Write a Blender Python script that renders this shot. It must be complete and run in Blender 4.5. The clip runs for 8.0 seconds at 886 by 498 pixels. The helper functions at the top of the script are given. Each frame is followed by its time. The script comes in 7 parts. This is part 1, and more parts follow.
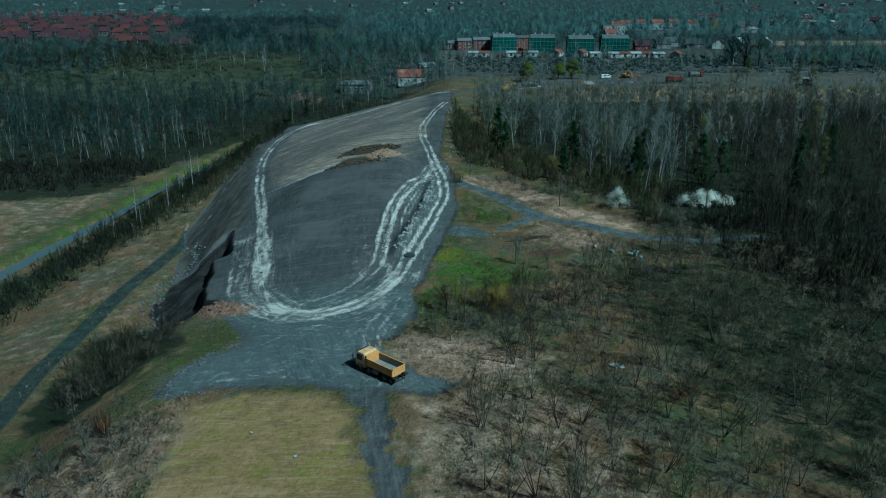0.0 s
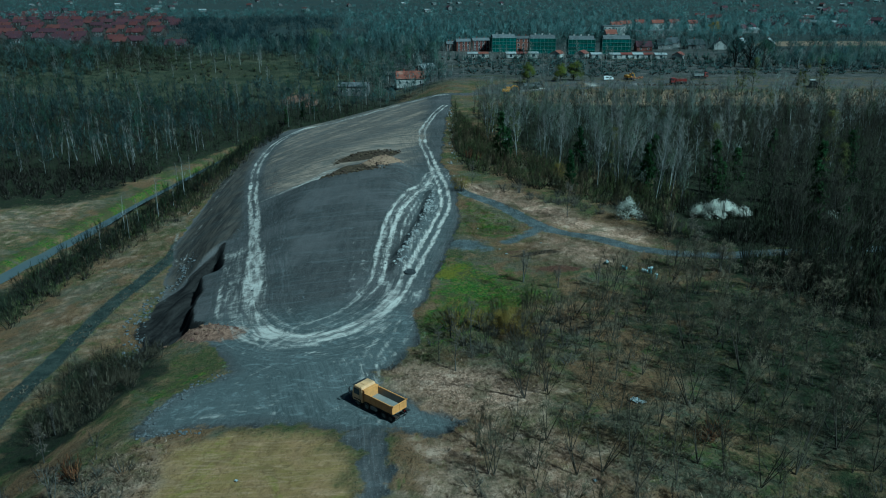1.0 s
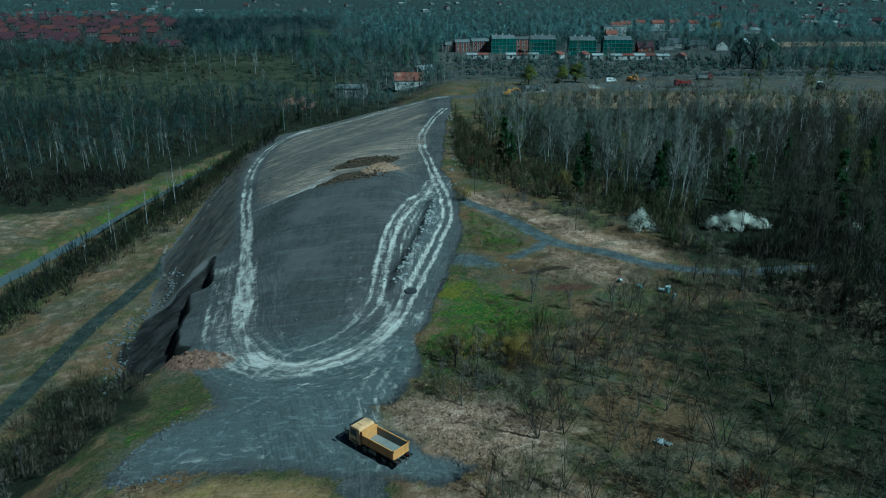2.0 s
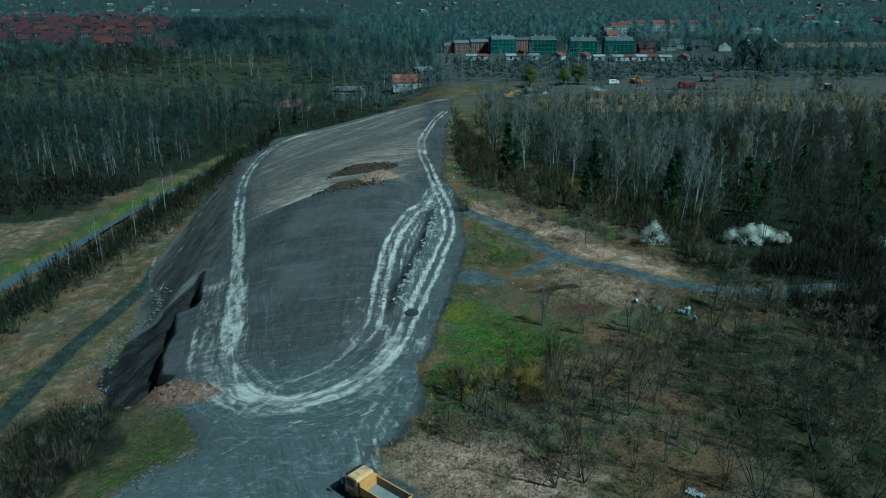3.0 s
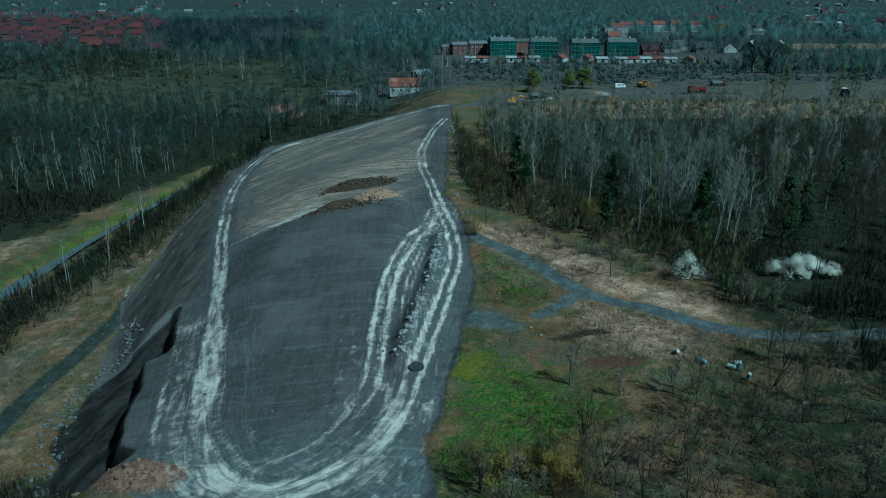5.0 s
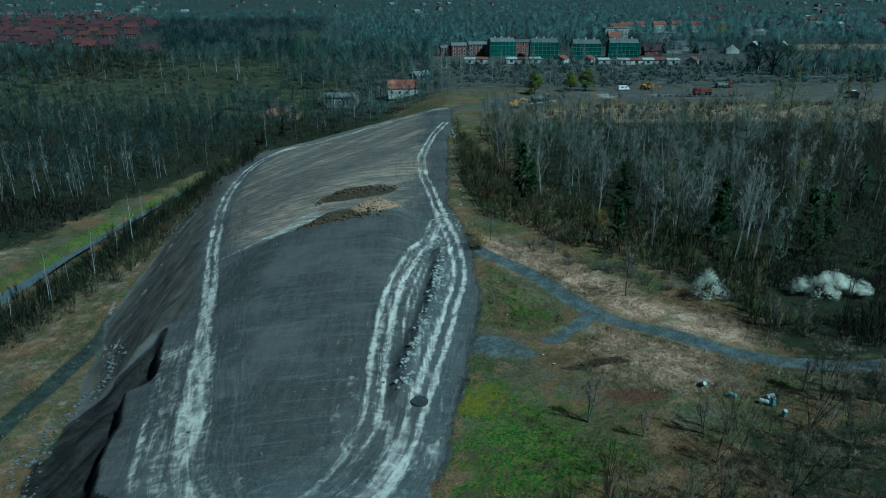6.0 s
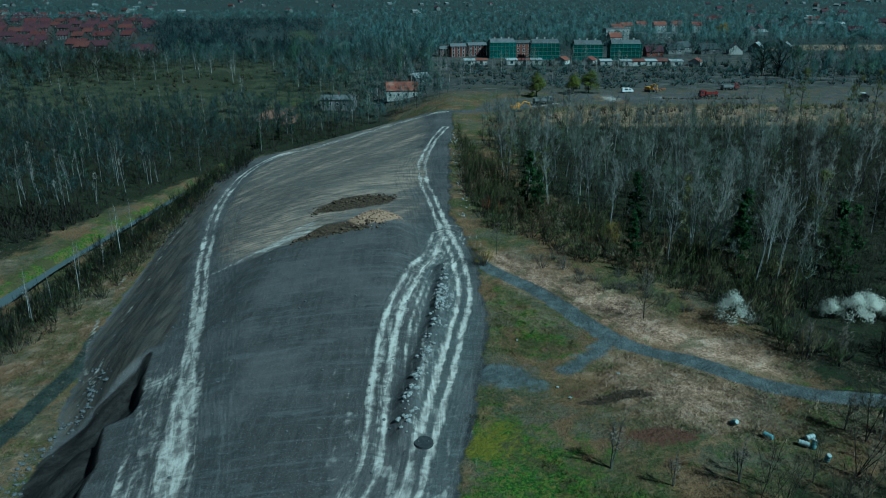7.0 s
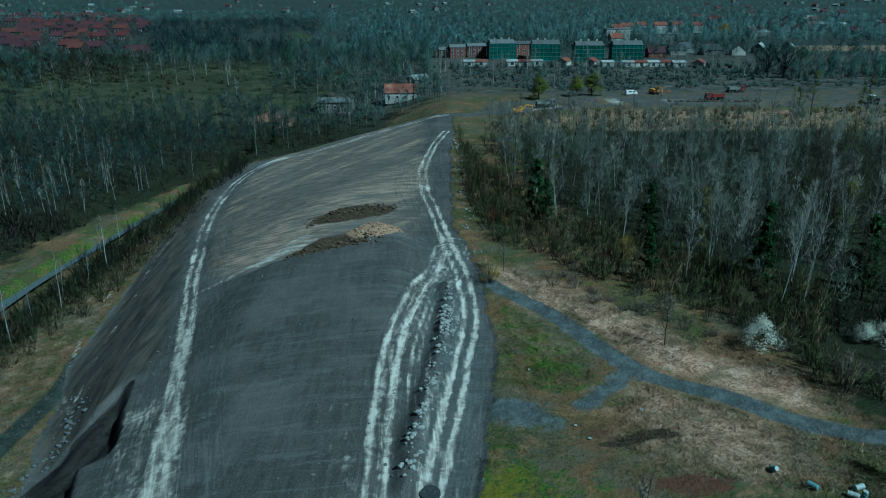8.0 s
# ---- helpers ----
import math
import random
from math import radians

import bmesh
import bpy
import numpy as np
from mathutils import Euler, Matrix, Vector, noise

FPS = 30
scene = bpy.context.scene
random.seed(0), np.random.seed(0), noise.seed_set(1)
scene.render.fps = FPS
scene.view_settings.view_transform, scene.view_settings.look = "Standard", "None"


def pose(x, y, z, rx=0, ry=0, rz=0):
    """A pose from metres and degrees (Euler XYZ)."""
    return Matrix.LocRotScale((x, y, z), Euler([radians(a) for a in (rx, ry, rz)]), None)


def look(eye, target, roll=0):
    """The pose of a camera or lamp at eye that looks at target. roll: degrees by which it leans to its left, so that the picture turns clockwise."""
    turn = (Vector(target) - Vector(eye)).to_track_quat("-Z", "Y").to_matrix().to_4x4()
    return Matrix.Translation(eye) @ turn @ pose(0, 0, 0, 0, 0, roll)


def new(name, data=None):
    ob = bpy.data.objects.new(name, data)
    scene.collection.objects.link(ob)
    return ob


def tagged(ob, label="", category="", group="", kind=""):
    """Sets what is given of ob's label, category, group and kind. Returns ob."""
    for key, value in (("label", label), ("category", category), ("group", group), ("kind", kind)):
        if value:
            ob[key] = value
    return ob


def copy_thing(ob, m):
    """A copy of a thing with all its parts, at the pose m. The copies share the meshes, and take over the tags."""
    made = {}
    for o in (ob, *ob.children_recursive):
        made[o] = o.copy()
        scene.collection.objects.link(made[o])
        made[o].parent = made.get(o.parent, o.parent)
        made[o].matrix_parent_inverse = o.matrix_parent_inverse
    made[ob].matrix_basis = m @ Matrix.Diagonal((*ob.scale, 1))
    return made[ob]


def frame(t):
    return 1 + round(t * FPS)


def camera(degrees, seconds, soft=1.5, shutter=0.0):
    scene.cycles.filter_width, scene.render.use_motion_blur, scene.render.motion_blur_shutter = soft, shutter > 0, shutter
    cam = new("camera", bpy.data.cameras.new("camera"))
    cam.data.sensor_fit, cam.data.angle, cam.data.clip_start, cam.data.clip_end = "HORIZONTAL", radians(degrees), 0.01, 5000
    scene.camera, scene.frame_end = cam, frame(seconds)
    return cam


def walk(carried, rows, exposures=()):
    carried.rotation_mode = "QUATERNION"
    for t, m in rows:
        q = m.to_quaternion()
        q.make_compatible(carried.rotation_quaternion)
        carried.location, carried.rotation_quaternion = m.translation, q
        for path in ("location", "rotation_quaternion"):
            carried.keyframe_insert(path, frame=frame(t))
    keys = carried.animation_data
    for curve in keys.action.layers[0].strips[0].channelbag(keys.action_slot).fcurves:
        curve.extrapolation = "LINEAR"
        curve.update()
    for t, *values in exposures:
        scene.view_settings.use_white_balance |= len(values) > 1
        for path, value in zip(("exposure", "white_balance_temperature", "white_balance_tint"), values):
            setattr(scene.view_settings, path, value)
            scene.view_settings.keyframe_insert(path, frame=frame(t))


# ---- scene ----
# The camera: a drone on a straight level line, looking down, turning slowly to its right.
cam = camera(62.0, 8.0, soft=1.05)


def drone(t):
    yaw, pitch = radians(0.02 - 0.175 * t), radians(-19.5)
    eye = Vector((0.05 - 0.742 * t, 0.02 + 7.9 * t, 43.3))
    ahead = Vector((-math.sin(yaw) * math.cos(pitch), math.cos(yaw) * math.cos(pitch), math.sin(pitch)))
    return look(eye, eye + ahead, -0.1)


walk(cam, [(t, drone(t)) for t in (0.0, 2.0, 4.0, 6.0, 8.0)],
     exposures=[(0.0, -0.36, 4150, -27), (8.0, -0.36, 4150, -27)])

# Daylight: thin cloud, a sun at 47 degrees behind the camera's right shoulder.
SUN_DIR = Vector((2.4, -1.9, 3.25)).normalized()
world = bpy.data.worlds.new("sky")
scene.world = world
world.use_nodes = True
wn = world.node_tree.nodes
sky = wn.new("ShaderNodeTexSky")
sky.sky_type, sky.sun_disc = "NISHITA", False
sky.sun_elevation, sky.sun_rotation = math.asin(SUN_DIR.z), math.atan2(SUN_DIR.x, SUN_DIR.y)
wn["Background"].inputs["Strength"].default_value = 0.019
world.node_tree.links.new(sky.outputs[0], wn["Background"].inputs["Color"])
sun = new("sun", bpy.data.lights.new("sun", "SUN"))
sun.data.energy, sun.data.angle, sun.data.color = 5.9, radians(2.5), (1.0, 0.94, 0.85)
sun.matrix_world = look(SUN_DIR * 300, (0, 0, 0))


# ---- materials ----
class Tree:
    """Short ways to make shader nodes."""

    def __init__(self, name):
        self.mat = bpy.data.materials.new(name)
        self.mat.use_nodes = True
        self.n, self.l = self.mat.node_tree.nodes, self.mat.node_tree.links
        self.bsdf = self.n["Principled BSDF"]

    def node(self, kind, **values):
        nd = self.n.new(kind)
        for key, v in values.items():
            setattr(nd, key, v)
        return nd

    def put(self, socket, value):
        if hasattr(value, "links"):
            self.l.new(value, socket)
        elif isinstance(value, tuple) and len(value) == 3 and socket.type == "RGBA":
            socket.default_value = (*value, 1)
        else:
            socket.default_value = value

    def position(self, scale=(1, 1, 1), turn=0.0):
        g = self.node("ShaderNodeNewGeometry")
        m = self.node("ShaderNodeMapping")
        m.inputs["Scale"].default_value = scale
        m.inputs["Rotation"].default_value = (0, 0, turn)
        self.l.new(g.outputs["Position"], m.inputs["Vector"])
        return m.outputs[0]

    def local(self, scale=(1, 1, 1)):
        g = self.node("ShaderNodeTexCoord")
        m = self.node("ShaderNodeMapping")
        m.inputs["Scale"].default_value = scale
        self.l.new(g.outputs["Object"], m.inputs["Vector"])
        return m.outputs[0]

    def noise(self, where, scale, detail=5.0, rough=0.6, distort=0.0):
        nd = self.node("ShaderNodeTexNoise")
        self.l.new(where, nd.inputs["Vector"])
        nd.inputs["Scale"].default_value, nd.inputs["Detail"].default_value = scale, detail
        nd.inputs["Roughness"].default_value, nd.inputs["Distortion"].default_value = rough, distort
        return nd.outputs["Fac"]

    def step(self, value, lo, hi, a=0.0, b=1.0):
        nd = self.node("ShaderNodeMapRange", interpolation_type="SMOOTHSTEP")
        self.put(nd.inputs["Value"], value)
        for key, v in (("From Min", lo), ("From Max", hi), ("To Min", a), ("To Max", b)):
            nd.inputs[key].default_value = v
        return nd.outputs["Result"]

    def math(self, op, a, b=0.0):
        nd = self.node("ShaderNodeMath", operation=op)
        self.put(nd.inputs[0], a)
        self.put(nd.inputs[1], b)
        return nd.outputs[0]

    def mix(self, fac, a, b, blend="MIX"):
        nd = self.node("ShaderNodeMix", data_type="RGBA", blend_type=blend)
        self.put(nd.inputs["Factor"], fac)
        self.put(nd.inputs[6], a)
        self.put(nd.inputs[7], b)
        return nd.outputs[2]

    def mask(self, name):
        nd = self.node("ShaderNodeAttribute", attribute_name=name)
        sp = self.node("ShaderNodeSeparateColor")
        self.l.new(nd.outputs["Color"], sp.inputs[0])
        return (*sp.outputs, nd.outputs["Alpha"])

    def bump(self, height, strength=0.5, distance=0.1):
        nd = self.node("ShaderNodeBump")
        nd.inputs["Strength"].default_value, nd.inputs["Distance"].default_value = strength, distance
        self.l.new(height, nd.inputs["Height"])
        self.l.new(nd.outputs[0], self.bsdf.inputs["Normal"])

    def done(self, color, rough=0.9, metal=0.0, gloss=0.3):
        self.put(self.bsdf.inputs["Base Color"], color)
        self.put(self.bsdf.inputs["Roughness"], rough)
        self.bsdf.inputs["Metallic"].default_value = metal
        self.bsdf.inputs["Specular IOR Level"].default_value = gloss
        return self.mat


def surface_material(name, a, b, scale=3.0, rough=0.85, metal=0.0, gloss=0.3, dirt=None, bump=0.0, vary=0.0, island=False):
    """Two tones by fine noise, large stains of a third, and a shift of tone from thing to thing."""
    t = Tree(name)
    where = t.local()
    col = t.mix(t.step(t.noise(where, scale, 6), 0.35, 0.65), a, b)
    stain = dirt or tuple(0.6 * v for v in a)
    col = t.mix(t.step(t.noise(where, scale * 0.23, 4), 0.5, 0.72, 0, 0.6), col, stain)
    if vary:
        source = t.node("ShaderNodeNewGeometry").outputs["Random Per Island"] if island else t.node("ShaderNodeObjectInfo").outputs["Random"]
        hsv = t.node("ShaderNodeHueSaturation")
        t.put(hsv.inputs["Value"], t.step(source, 0, 1, 1 - vary, 1 + vary))
        t.put(hsv.inputs["Hue"], t.step(source, 0, 1, 0.5 - vary * 0.06, 0.5 + vary * 0.06))
        t.put(hsv.inputs["Color"], col)
        col = hsv.outputs[0]
    if bump:
        t.bump(t.noise(where, scale * 2, 6), bump, 0.05)
    return t.done(col, rough, metal, gloss)


def foliage_material(name, tones, spread=0.2):
    """Twigs and leaves: one of several tones from plant to plant, stands of lighter and darker growth, rounded crowns."""
    t = Tree(name)
    pick = t.node("ShaderNodeAttribute", attribute_name="tone").outputs["Fac"]
    pick = t.math("FRACT", t.math("ADD", pick, t.node("ShaderNodeObjectInfo").outputs["Random"]))
    shades = t.node("ShaderNodeValToRGB")
    stops = shades.color_ramp.elements
    while len(stops) < len(tones):
        stops.new(0.5)
    for k, (stop, tone) in enumerate(zip(stops, tones)):
        stop.position, stop.color = k / max(1, len(tones) - 1), (*tone, 1)
    t.l.new(pick, shades.inputs[0])
    hsv = t.node("ShaderNodeHueSaturation")
    stand = t.math("ADD", t.math("MULTIPLY", t.noise(t.position(), 0.025, 4), 0.6), t.math("MULTIPLY", t.noise(t.position(), 0.9, 3), 0.4))
    t.put(hsv.inputs["Value"], t.step(stand, 0.36, 0.64, 1 - spread, 1 + spread))
    t.l.new(shades.outputs[0], hsv.inputs["Color"])
    turn = t.node("ShaderNodeVectorTransform", vector_type="NORMAL", convert_from="OBJECT", convert_to="WORLD")
    t.l.new(t.node("ShaderNodeAttribute", attribute_name="crown_normal").outputs["Vector"], turn.inputs[0])
    back = t.node("ShaderNodeVectorMath", operation="SCALE")
    back.inputs["Scale"].default_value = -1.0
    t.l.new(turn.outputs[0], back.inputs[0])
    both = t.node("ShaderNodeAddShader")
    for k, (kind, way) in enumerate((("ShaderNodeBsdfDiffuse", turn), ("ShaderNodeBsdfTranslucent", back))):
        lobe = t.node(kind)
        t.l.new(hsv.outputs[0], lobe.inputs["Color"])
        t.l.new(way.outputs[0], lobe.inputs["Normal"])
        t.l.new(lobe.outputs[0], both.inputs[k])
    t.l.new(both.outputs[0], t.n["Material Output"].inputs["Surface"])
    t.n.remove(t.bsdf)
    return t.mat


BARK_DARK = surface_material("dark_bark", (0.016, 0.015, 0.011), (0.034, 0.029, 0.021), 4, vary=0.25)
BARK_BROWN = surface_material("brown_bark", (0.030, 0.026, 0.019), (0.056, 0.047, 0.036), 4, vary=0.25)
BARK_GREY = surface_material("grey_bark", (0.045, 0.043, 0.037), (0.080, 0.075, 0.065), 4, vary=0.25)
BARK_BIRCH = surface_material("birch_bark", (0.36, 0.36, 0.34), (0.20, 0.196, 0.185), 5, dirt=(0.08, 0.09, 0.08), vary=0.3)
TWIG_BROWN = foliage_material("brown_twigs", ((0.068, 0.057, 0.036), (0.046, 0.043, 0.028), (0.089, 0.072, 0.049)))
TWIG_GREY = foliage_material("grey_twigs", ((0.076, 0.064, 0.051), (0.101, 0.085, 0.069), (0.062, 0.054, 0.041)))
# red is held down: a bluish veil of air is painted into these tones
TWIG_HAZE = foliage_material("mauve_twigs", ((0.090, 0.100, 0.087), (0.059, 0.070, 0.043), (0.124, 0.135, 0.122), (0.073, 0.081, 0.067), (0.051, 0.063, 0.041), (0.106, 0.111, 0.086)), 0.28)
TWIG_BIRCH = foliage_material("birch_twigs", ((0.131, 0.129, 0.117), (0.096, 0.091, 0.080), (0.114, 0.108, 0.089)))
# near-black: paints shade into the right-hand wood; also the far dark belt
TWIG_BLACKISH = foliage_material("alder_twigs", ((0.024, 0.022, 0.017), (0.036, 0.033, 0.025), (0.018, 0.020, 0.013), (0.029, 0.033, 0.018)), 0.3)
TWIG_DARK = foliage_material("dark_twigs", ((0.026, 0.041, 0.041), (0.045, 0.060, 0.056), (0.021, 0.034, 0.030), (0.057, 0.073, 0.068), (0.031, 0.052, 0.033)), 0.3)
BUDDING = foliage_material("budding_undergrowth", ((0.057, 0.074, 0.024), (0.095, 0.079, 0.041), (0.043, 0.052, 0.023), (0.115, 0.086, 0.053)), 0.3)
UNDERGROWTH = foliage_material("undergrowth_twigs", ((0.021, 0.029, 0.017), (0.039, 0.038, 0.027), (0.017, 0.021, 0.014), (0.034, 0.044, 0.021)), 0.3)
TWIG_RUST = foliage_material("rust_twigs", ((0.100, 0.040, 0.018), (0.135, 0.062, 0.027)))
TWIG_YELLOW = foliage_material("yellow_buds", ((0.128, 0.090, 0.022), (0.085, 0.067, 0.018)))
LEAF_GREEN = foliage_material("young_leaves", ((0.056, 0.061, 0.011), (0.044, 0.050, 0.012)))
NEEDLES = foliage_material("pine_needles", ((0.012, 0.024, 0.010), (0.022, 0.038, 0.014)))
BLOSSOM = foliage_material("blossom", ((0.288, 0.279, 0.241), (0.216, 0.217, 0.181)))
STRAW = foliage_material("dry_grass", ((0.190, 0.138, 0.098), (0.120, 0.086, 0.058), (0.250, 0.185, 0.135)))
GRASS = foliage_material("green_grass", ((0.040, 0.066, 0.010), (0.068, 0.086, 0.016), (0.090, 0.086, 0.020)))
OLIVE_BUDS = foliage_material("olive_buds", ((0.040, 0.044, 0.016), (0.066, 0.060, 0.022)))
# far woods: the teal haze of distance is painted into both base colours
TWIG_FAR_HAZY = foliage_material("far_twigs", ((0.053, 0.088, 0.087), (0.076, 0.105, 0.097), (0.038, 0.068, 0.067), (0.091, 0.119, 0.110), (0.047, 0.077, 0.061), (0.031, 0.057, 0.061)), 0.35)
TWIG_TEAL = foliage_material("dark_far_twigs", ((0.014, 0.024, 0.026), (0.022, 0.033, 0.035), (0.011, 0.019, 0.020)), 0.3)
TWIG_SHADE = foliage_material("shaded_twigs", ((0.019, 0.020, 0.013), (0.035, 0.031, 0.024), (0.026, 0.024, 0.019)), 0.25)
STONE = surface_material("rubble_stone", (0.24, 0.235, 0.225), (0.11, 0.11, 0.107), 5, bump=0.6, vary=0.35, island=True)
SLATE_STONE = surface_material("slag_stone", (0.045, 0.048, 0.050), (0.095, 0.098, 0.098), 5, bump=0.6, vary=0.35, island=True)
WALL_BROWN = surface_material("brown_brick_wall", (0.060, 0.050, 0.046), (0.040, 0.036, 0.034), 1.0, vary=0.3)

# ---- the lie of the land ----
def ramp(a, b, v):
    s = np.clip((np.asarray(v, float) - a) / (b - a), 0, 1)
    return s * s * (3 - 2 * s)


def grain(x, y, scale, seed=0):
    """Smooth value noise from 0 to 1."""
    x, y = np.asarray(x, float) / scale, np.asarray(y, float) / scale
    ix, iy = np.floor(x).astype(np.int64), np.floor(y).astype(np.int64)
    fx, fy = x - ix, y - iy
    fx, fy = fx * fx * (3 - 2 * fx), fy * fy * (3 - 2 * fy)

    def corner(i, j):
        h = (i * 374761393 + j * 668265263 + seed * 69069 + 12345) & 0xFFFFFFFF
        h = ((h ^ (h >> 13)) * 1274126177) & 0xFFFFFFFF
        return ((h ^ (h >> 16)) & 0xFFFF) / 65535.0

    a = corner(ix, iy) * (1 - fx) + corner(ix + 1, iy) * fx
    b = corner(ix, iy + 1) * (1 - fx) + corner(ix + 1, iy + 1) * fx
    return a * (1 - fy) + b * fy


def rough_land(x, y, scale, seed=0, octaves=4):
    return sum(grain(x, y, scale / 2 ** k, seed + k) * 0.5 ** k for k in range(octaves)) / (2 - 0.5 ** (octaves - 1))


def smooth_line(points, step=0.8):
    """Catmull-Rom through the points, dense."""
    p = [np.array(q, float) for q in points]
    p = [2 * p[0] - p[1]] + p + [2 * p[-1] - p[-2]]
    out = []
    for a, b, c, d in zip(p, p[1:], p[2:], p[3:]):
        for s in np.linspace(0, 1, max(2, int(np.linalg.norm(c - b) / step)), endpoint=False):
            out.append(0.5 * (2 * b + (c - a) * s + (2 * a - 5 * b + 4 * c - d) * s * s + (3 * b - a - 3 * c + d) * s ** 3))
    return np.array(out + [p[-2]])


def beside(x, y, points, reach=12.0, step=0.8):
    """Signed distance to the right of a line, and the way along it, for places within reach; far places get 1e3."""
    line = smooth_line(points, step)
    side, along = np.full(x.shape, 1e3), np.zeros(x.shape)
    lo, hi = line.min(0) - reach, line.max(0) + reach
    near = np.where((x > lo[0]) & (x < hi[0]) & (y > lo[1]) & (y < hi[1]))[0]
    tangent = np.gradient(line, axis=0)
    tangent /= np.linalg.norm(tangent, axis=1)[:, None] + 1e-9
    way = np.concatenate([[0], np.cumsum(np.linalg.norm(np.diff(line, axis=0), axis=1))])
    for part_of in np.array_split(near, max(1, len(near) * len(line) // 4000000)):
        dx, dy = x[part_of, None] - line[:, 0], y[part_of, None] - line[:, 1]
        d2 = dx * dx + dy * dy
        k = d2.argmin(1)
        r = np.arange(len(k))
        across = dx[r, k] * tangent[k, 1] - dy[r, k] * tangent[k, 0]
        onward = dx[r, k] * tangent[k, 0] + dy[r, k] * tangent[k, 1]
        ends = (k == 0) | (k == len(line) - 1)
        side[part_of] = np.where(ends, np.sqrt(d2[r, k]) * np.where(across < 0, -1, 1), across)
        along[part_of] = way[k] + onward
    return side, along


def inside(x, y, corners):
    """Metres inside a closed outline (minus: outside)."""
    c = np.array(corners, float)
    d, hit = np.full(x.shape, 1e9), np.zeros(x.shape, bool)
    for (x0, y0), (x1, y1) in zip(c, np.roll(c, -1, 0)):
        ex, ey = x1 - x0, y1 - y0
        s = np.clip(((x - x0) * ex + (y - y0) * ey) / (ex * ex + ey * ey), 0, 1)
        d = np.minimum(d, np.hypot(x - x0 - s * ex, y - y0 - s * ey))
        if y0 != y1:
            hit ^= ((y0 > y) != (y1 > y)) & (x < x0 + (y - y0) * ex / ey)
    return np.where(hit, d, -d)


# left edge of the tip's plateau
EDGE_Y = [20, 60, 80, 97, 104, 107, 109, 115, 122, 128, 131.2, 132.6, 138, 143, 151.5, 165, 180, 200, 240, 283, 295, 303, 312, 322, 332, 345, 380, 430, 520]
EDGE_X = [-24, -31, -34, -36.5, -36, -35.2, -37.8, -39.8, -40.6, -42.4, -43.4, -40.6, -41.2, -43.0, -44.7, -47.2, -48, -51, -57, -64, -56, -44, -32, -16, 0, 5, 8, 14, 20]
RIDGE_Y, RIDGE_X = [100, 131, 142, 151.5, 156], [-60, -54.5, -50, -44.7, -42]
CANAL = [(-100, 60), (-97, 120), (-94.5, 153), (-92.5, 167), (-90.3, 180), (-88.8, 195), (-87.5, 210), (-85, 228), (-80, 262), (-74, 300), (-70, 330)]
RUBBLE = [(-2.2, 169), (-2.8, 160), (-3.4, 152), (-4.3, 145), (-5.4, 138), (-6.4, 131), (-7.2, 126), (-7.6, 120)]


def land(x, y):
    """Height of the ground, without its roughness."""
    x, y = np.asarray(x, float), np.asarray(y, float)
    full = 0.45 + 0.55 * ramp(78, 112, y)
    edge = np.interp(y, EDGE_Y, EDGE_X) + 1.2 * (rough_land(y, x * 0, 5, 91, 3) - 0.5) * ramp(100, 106, y) * (1 - ramp(144, 152, y))
    run = np.interp(y, [60, 90, 110, 140, 155, 200, 330, 400], [22, 18, 10.5, 10.5, 13, 16, 25, 45])
    top = -0.0036 * np.clip(-np.maximum(x, edge) - 5, 0, 70) ** 2 * full
    lin = -0.17 * np.clip(-np.maximum(x, edge) - 2, 0, 80)
    top = top + (lin - top) * ramp(225, 285, y)
    low = -11.6 - 2.4 * ramp(-60, -84, x)
    low = low * (1 - ramp(360, 500, y)) * (0.55 + 0.45 * ramp(40, 120, y))
    down = np.clip((edge - x) / run, 0, 1)
    scarp = ramp(98, 112, y) * (1 - ramp(149, 153, y)) * ramp(-1.4, 1.2, x - np.interp(y, RIDGE_Y, RIDGE_X))
    fall = ramp(0, 1, down) * (1 - scarp) + scarp * (0.55 * ramp(0, 0.22, down) + 0.45 * ramp(0.1, 1, down))
    h = top + (np.minimum(low, top) - top) * fall
    # leaning ribs on the tipped face
    h = h + 0.55 * scarp * np.sin((x * 0.917 - y * 0.4) * 1.05 + 0.9) * ramp(0.02, 0.2, down) * (1 - ramp(0.6, 1, down))
    h = h + 0.8 * ramp(4, 26, x) * (1 - ramp(300, 360, y))
    # raised lobe of slag with a bank behind it, and the heap on it
    back = np.interp(x, [-44, -36, -30, -25, -20, -10], [181, 180, 181, 185, 189, 190])
    lobe = ramp(112, 180, y) * ramp(-43, -30, x) * (1 - ramp(-12, -5, x)) * (1 - ramp(0, 4, y - back))
    h = h + 2.2 * lobe
    h = h + 2.3 * np.exp(-((x + 15.3) / 4.6) ** 2 - ((y - 188 - 0.12 * (x + 15)) / 2.1) ** 2)
    h = h + 1.1 * np.exp(-((x + 25) / 4.5) ** 2 - ((y - 186 - 0.35 * (x + 25)) / 1.7) ** 2)
    h = h + 1.3 * np.exp(-((x + 22) / 8) ** 2 - ((y - 211 - 0.2 * (x + 22)) / 2.4) ** 2)
    # clay bank at the tip's near corner, and the pad's own edge
    h = h + 1.3 * np.exp(-((x + 33.5) / 3.5) ** 2 - ((y - 101.5 + 0.2 * (x + 33)) / 2.2) ** 2)
    clay = np.exp(-((x + 34) / 5) ** 2 - ((y - 101 + 0.2 * (x + 33)) / 3.2) ** 2)
    h = h + clay * (1.5 * np.abs(rough_land(x, y, 3.0, 17, 3) - 0.5) * 2 - 0.3)
    return h


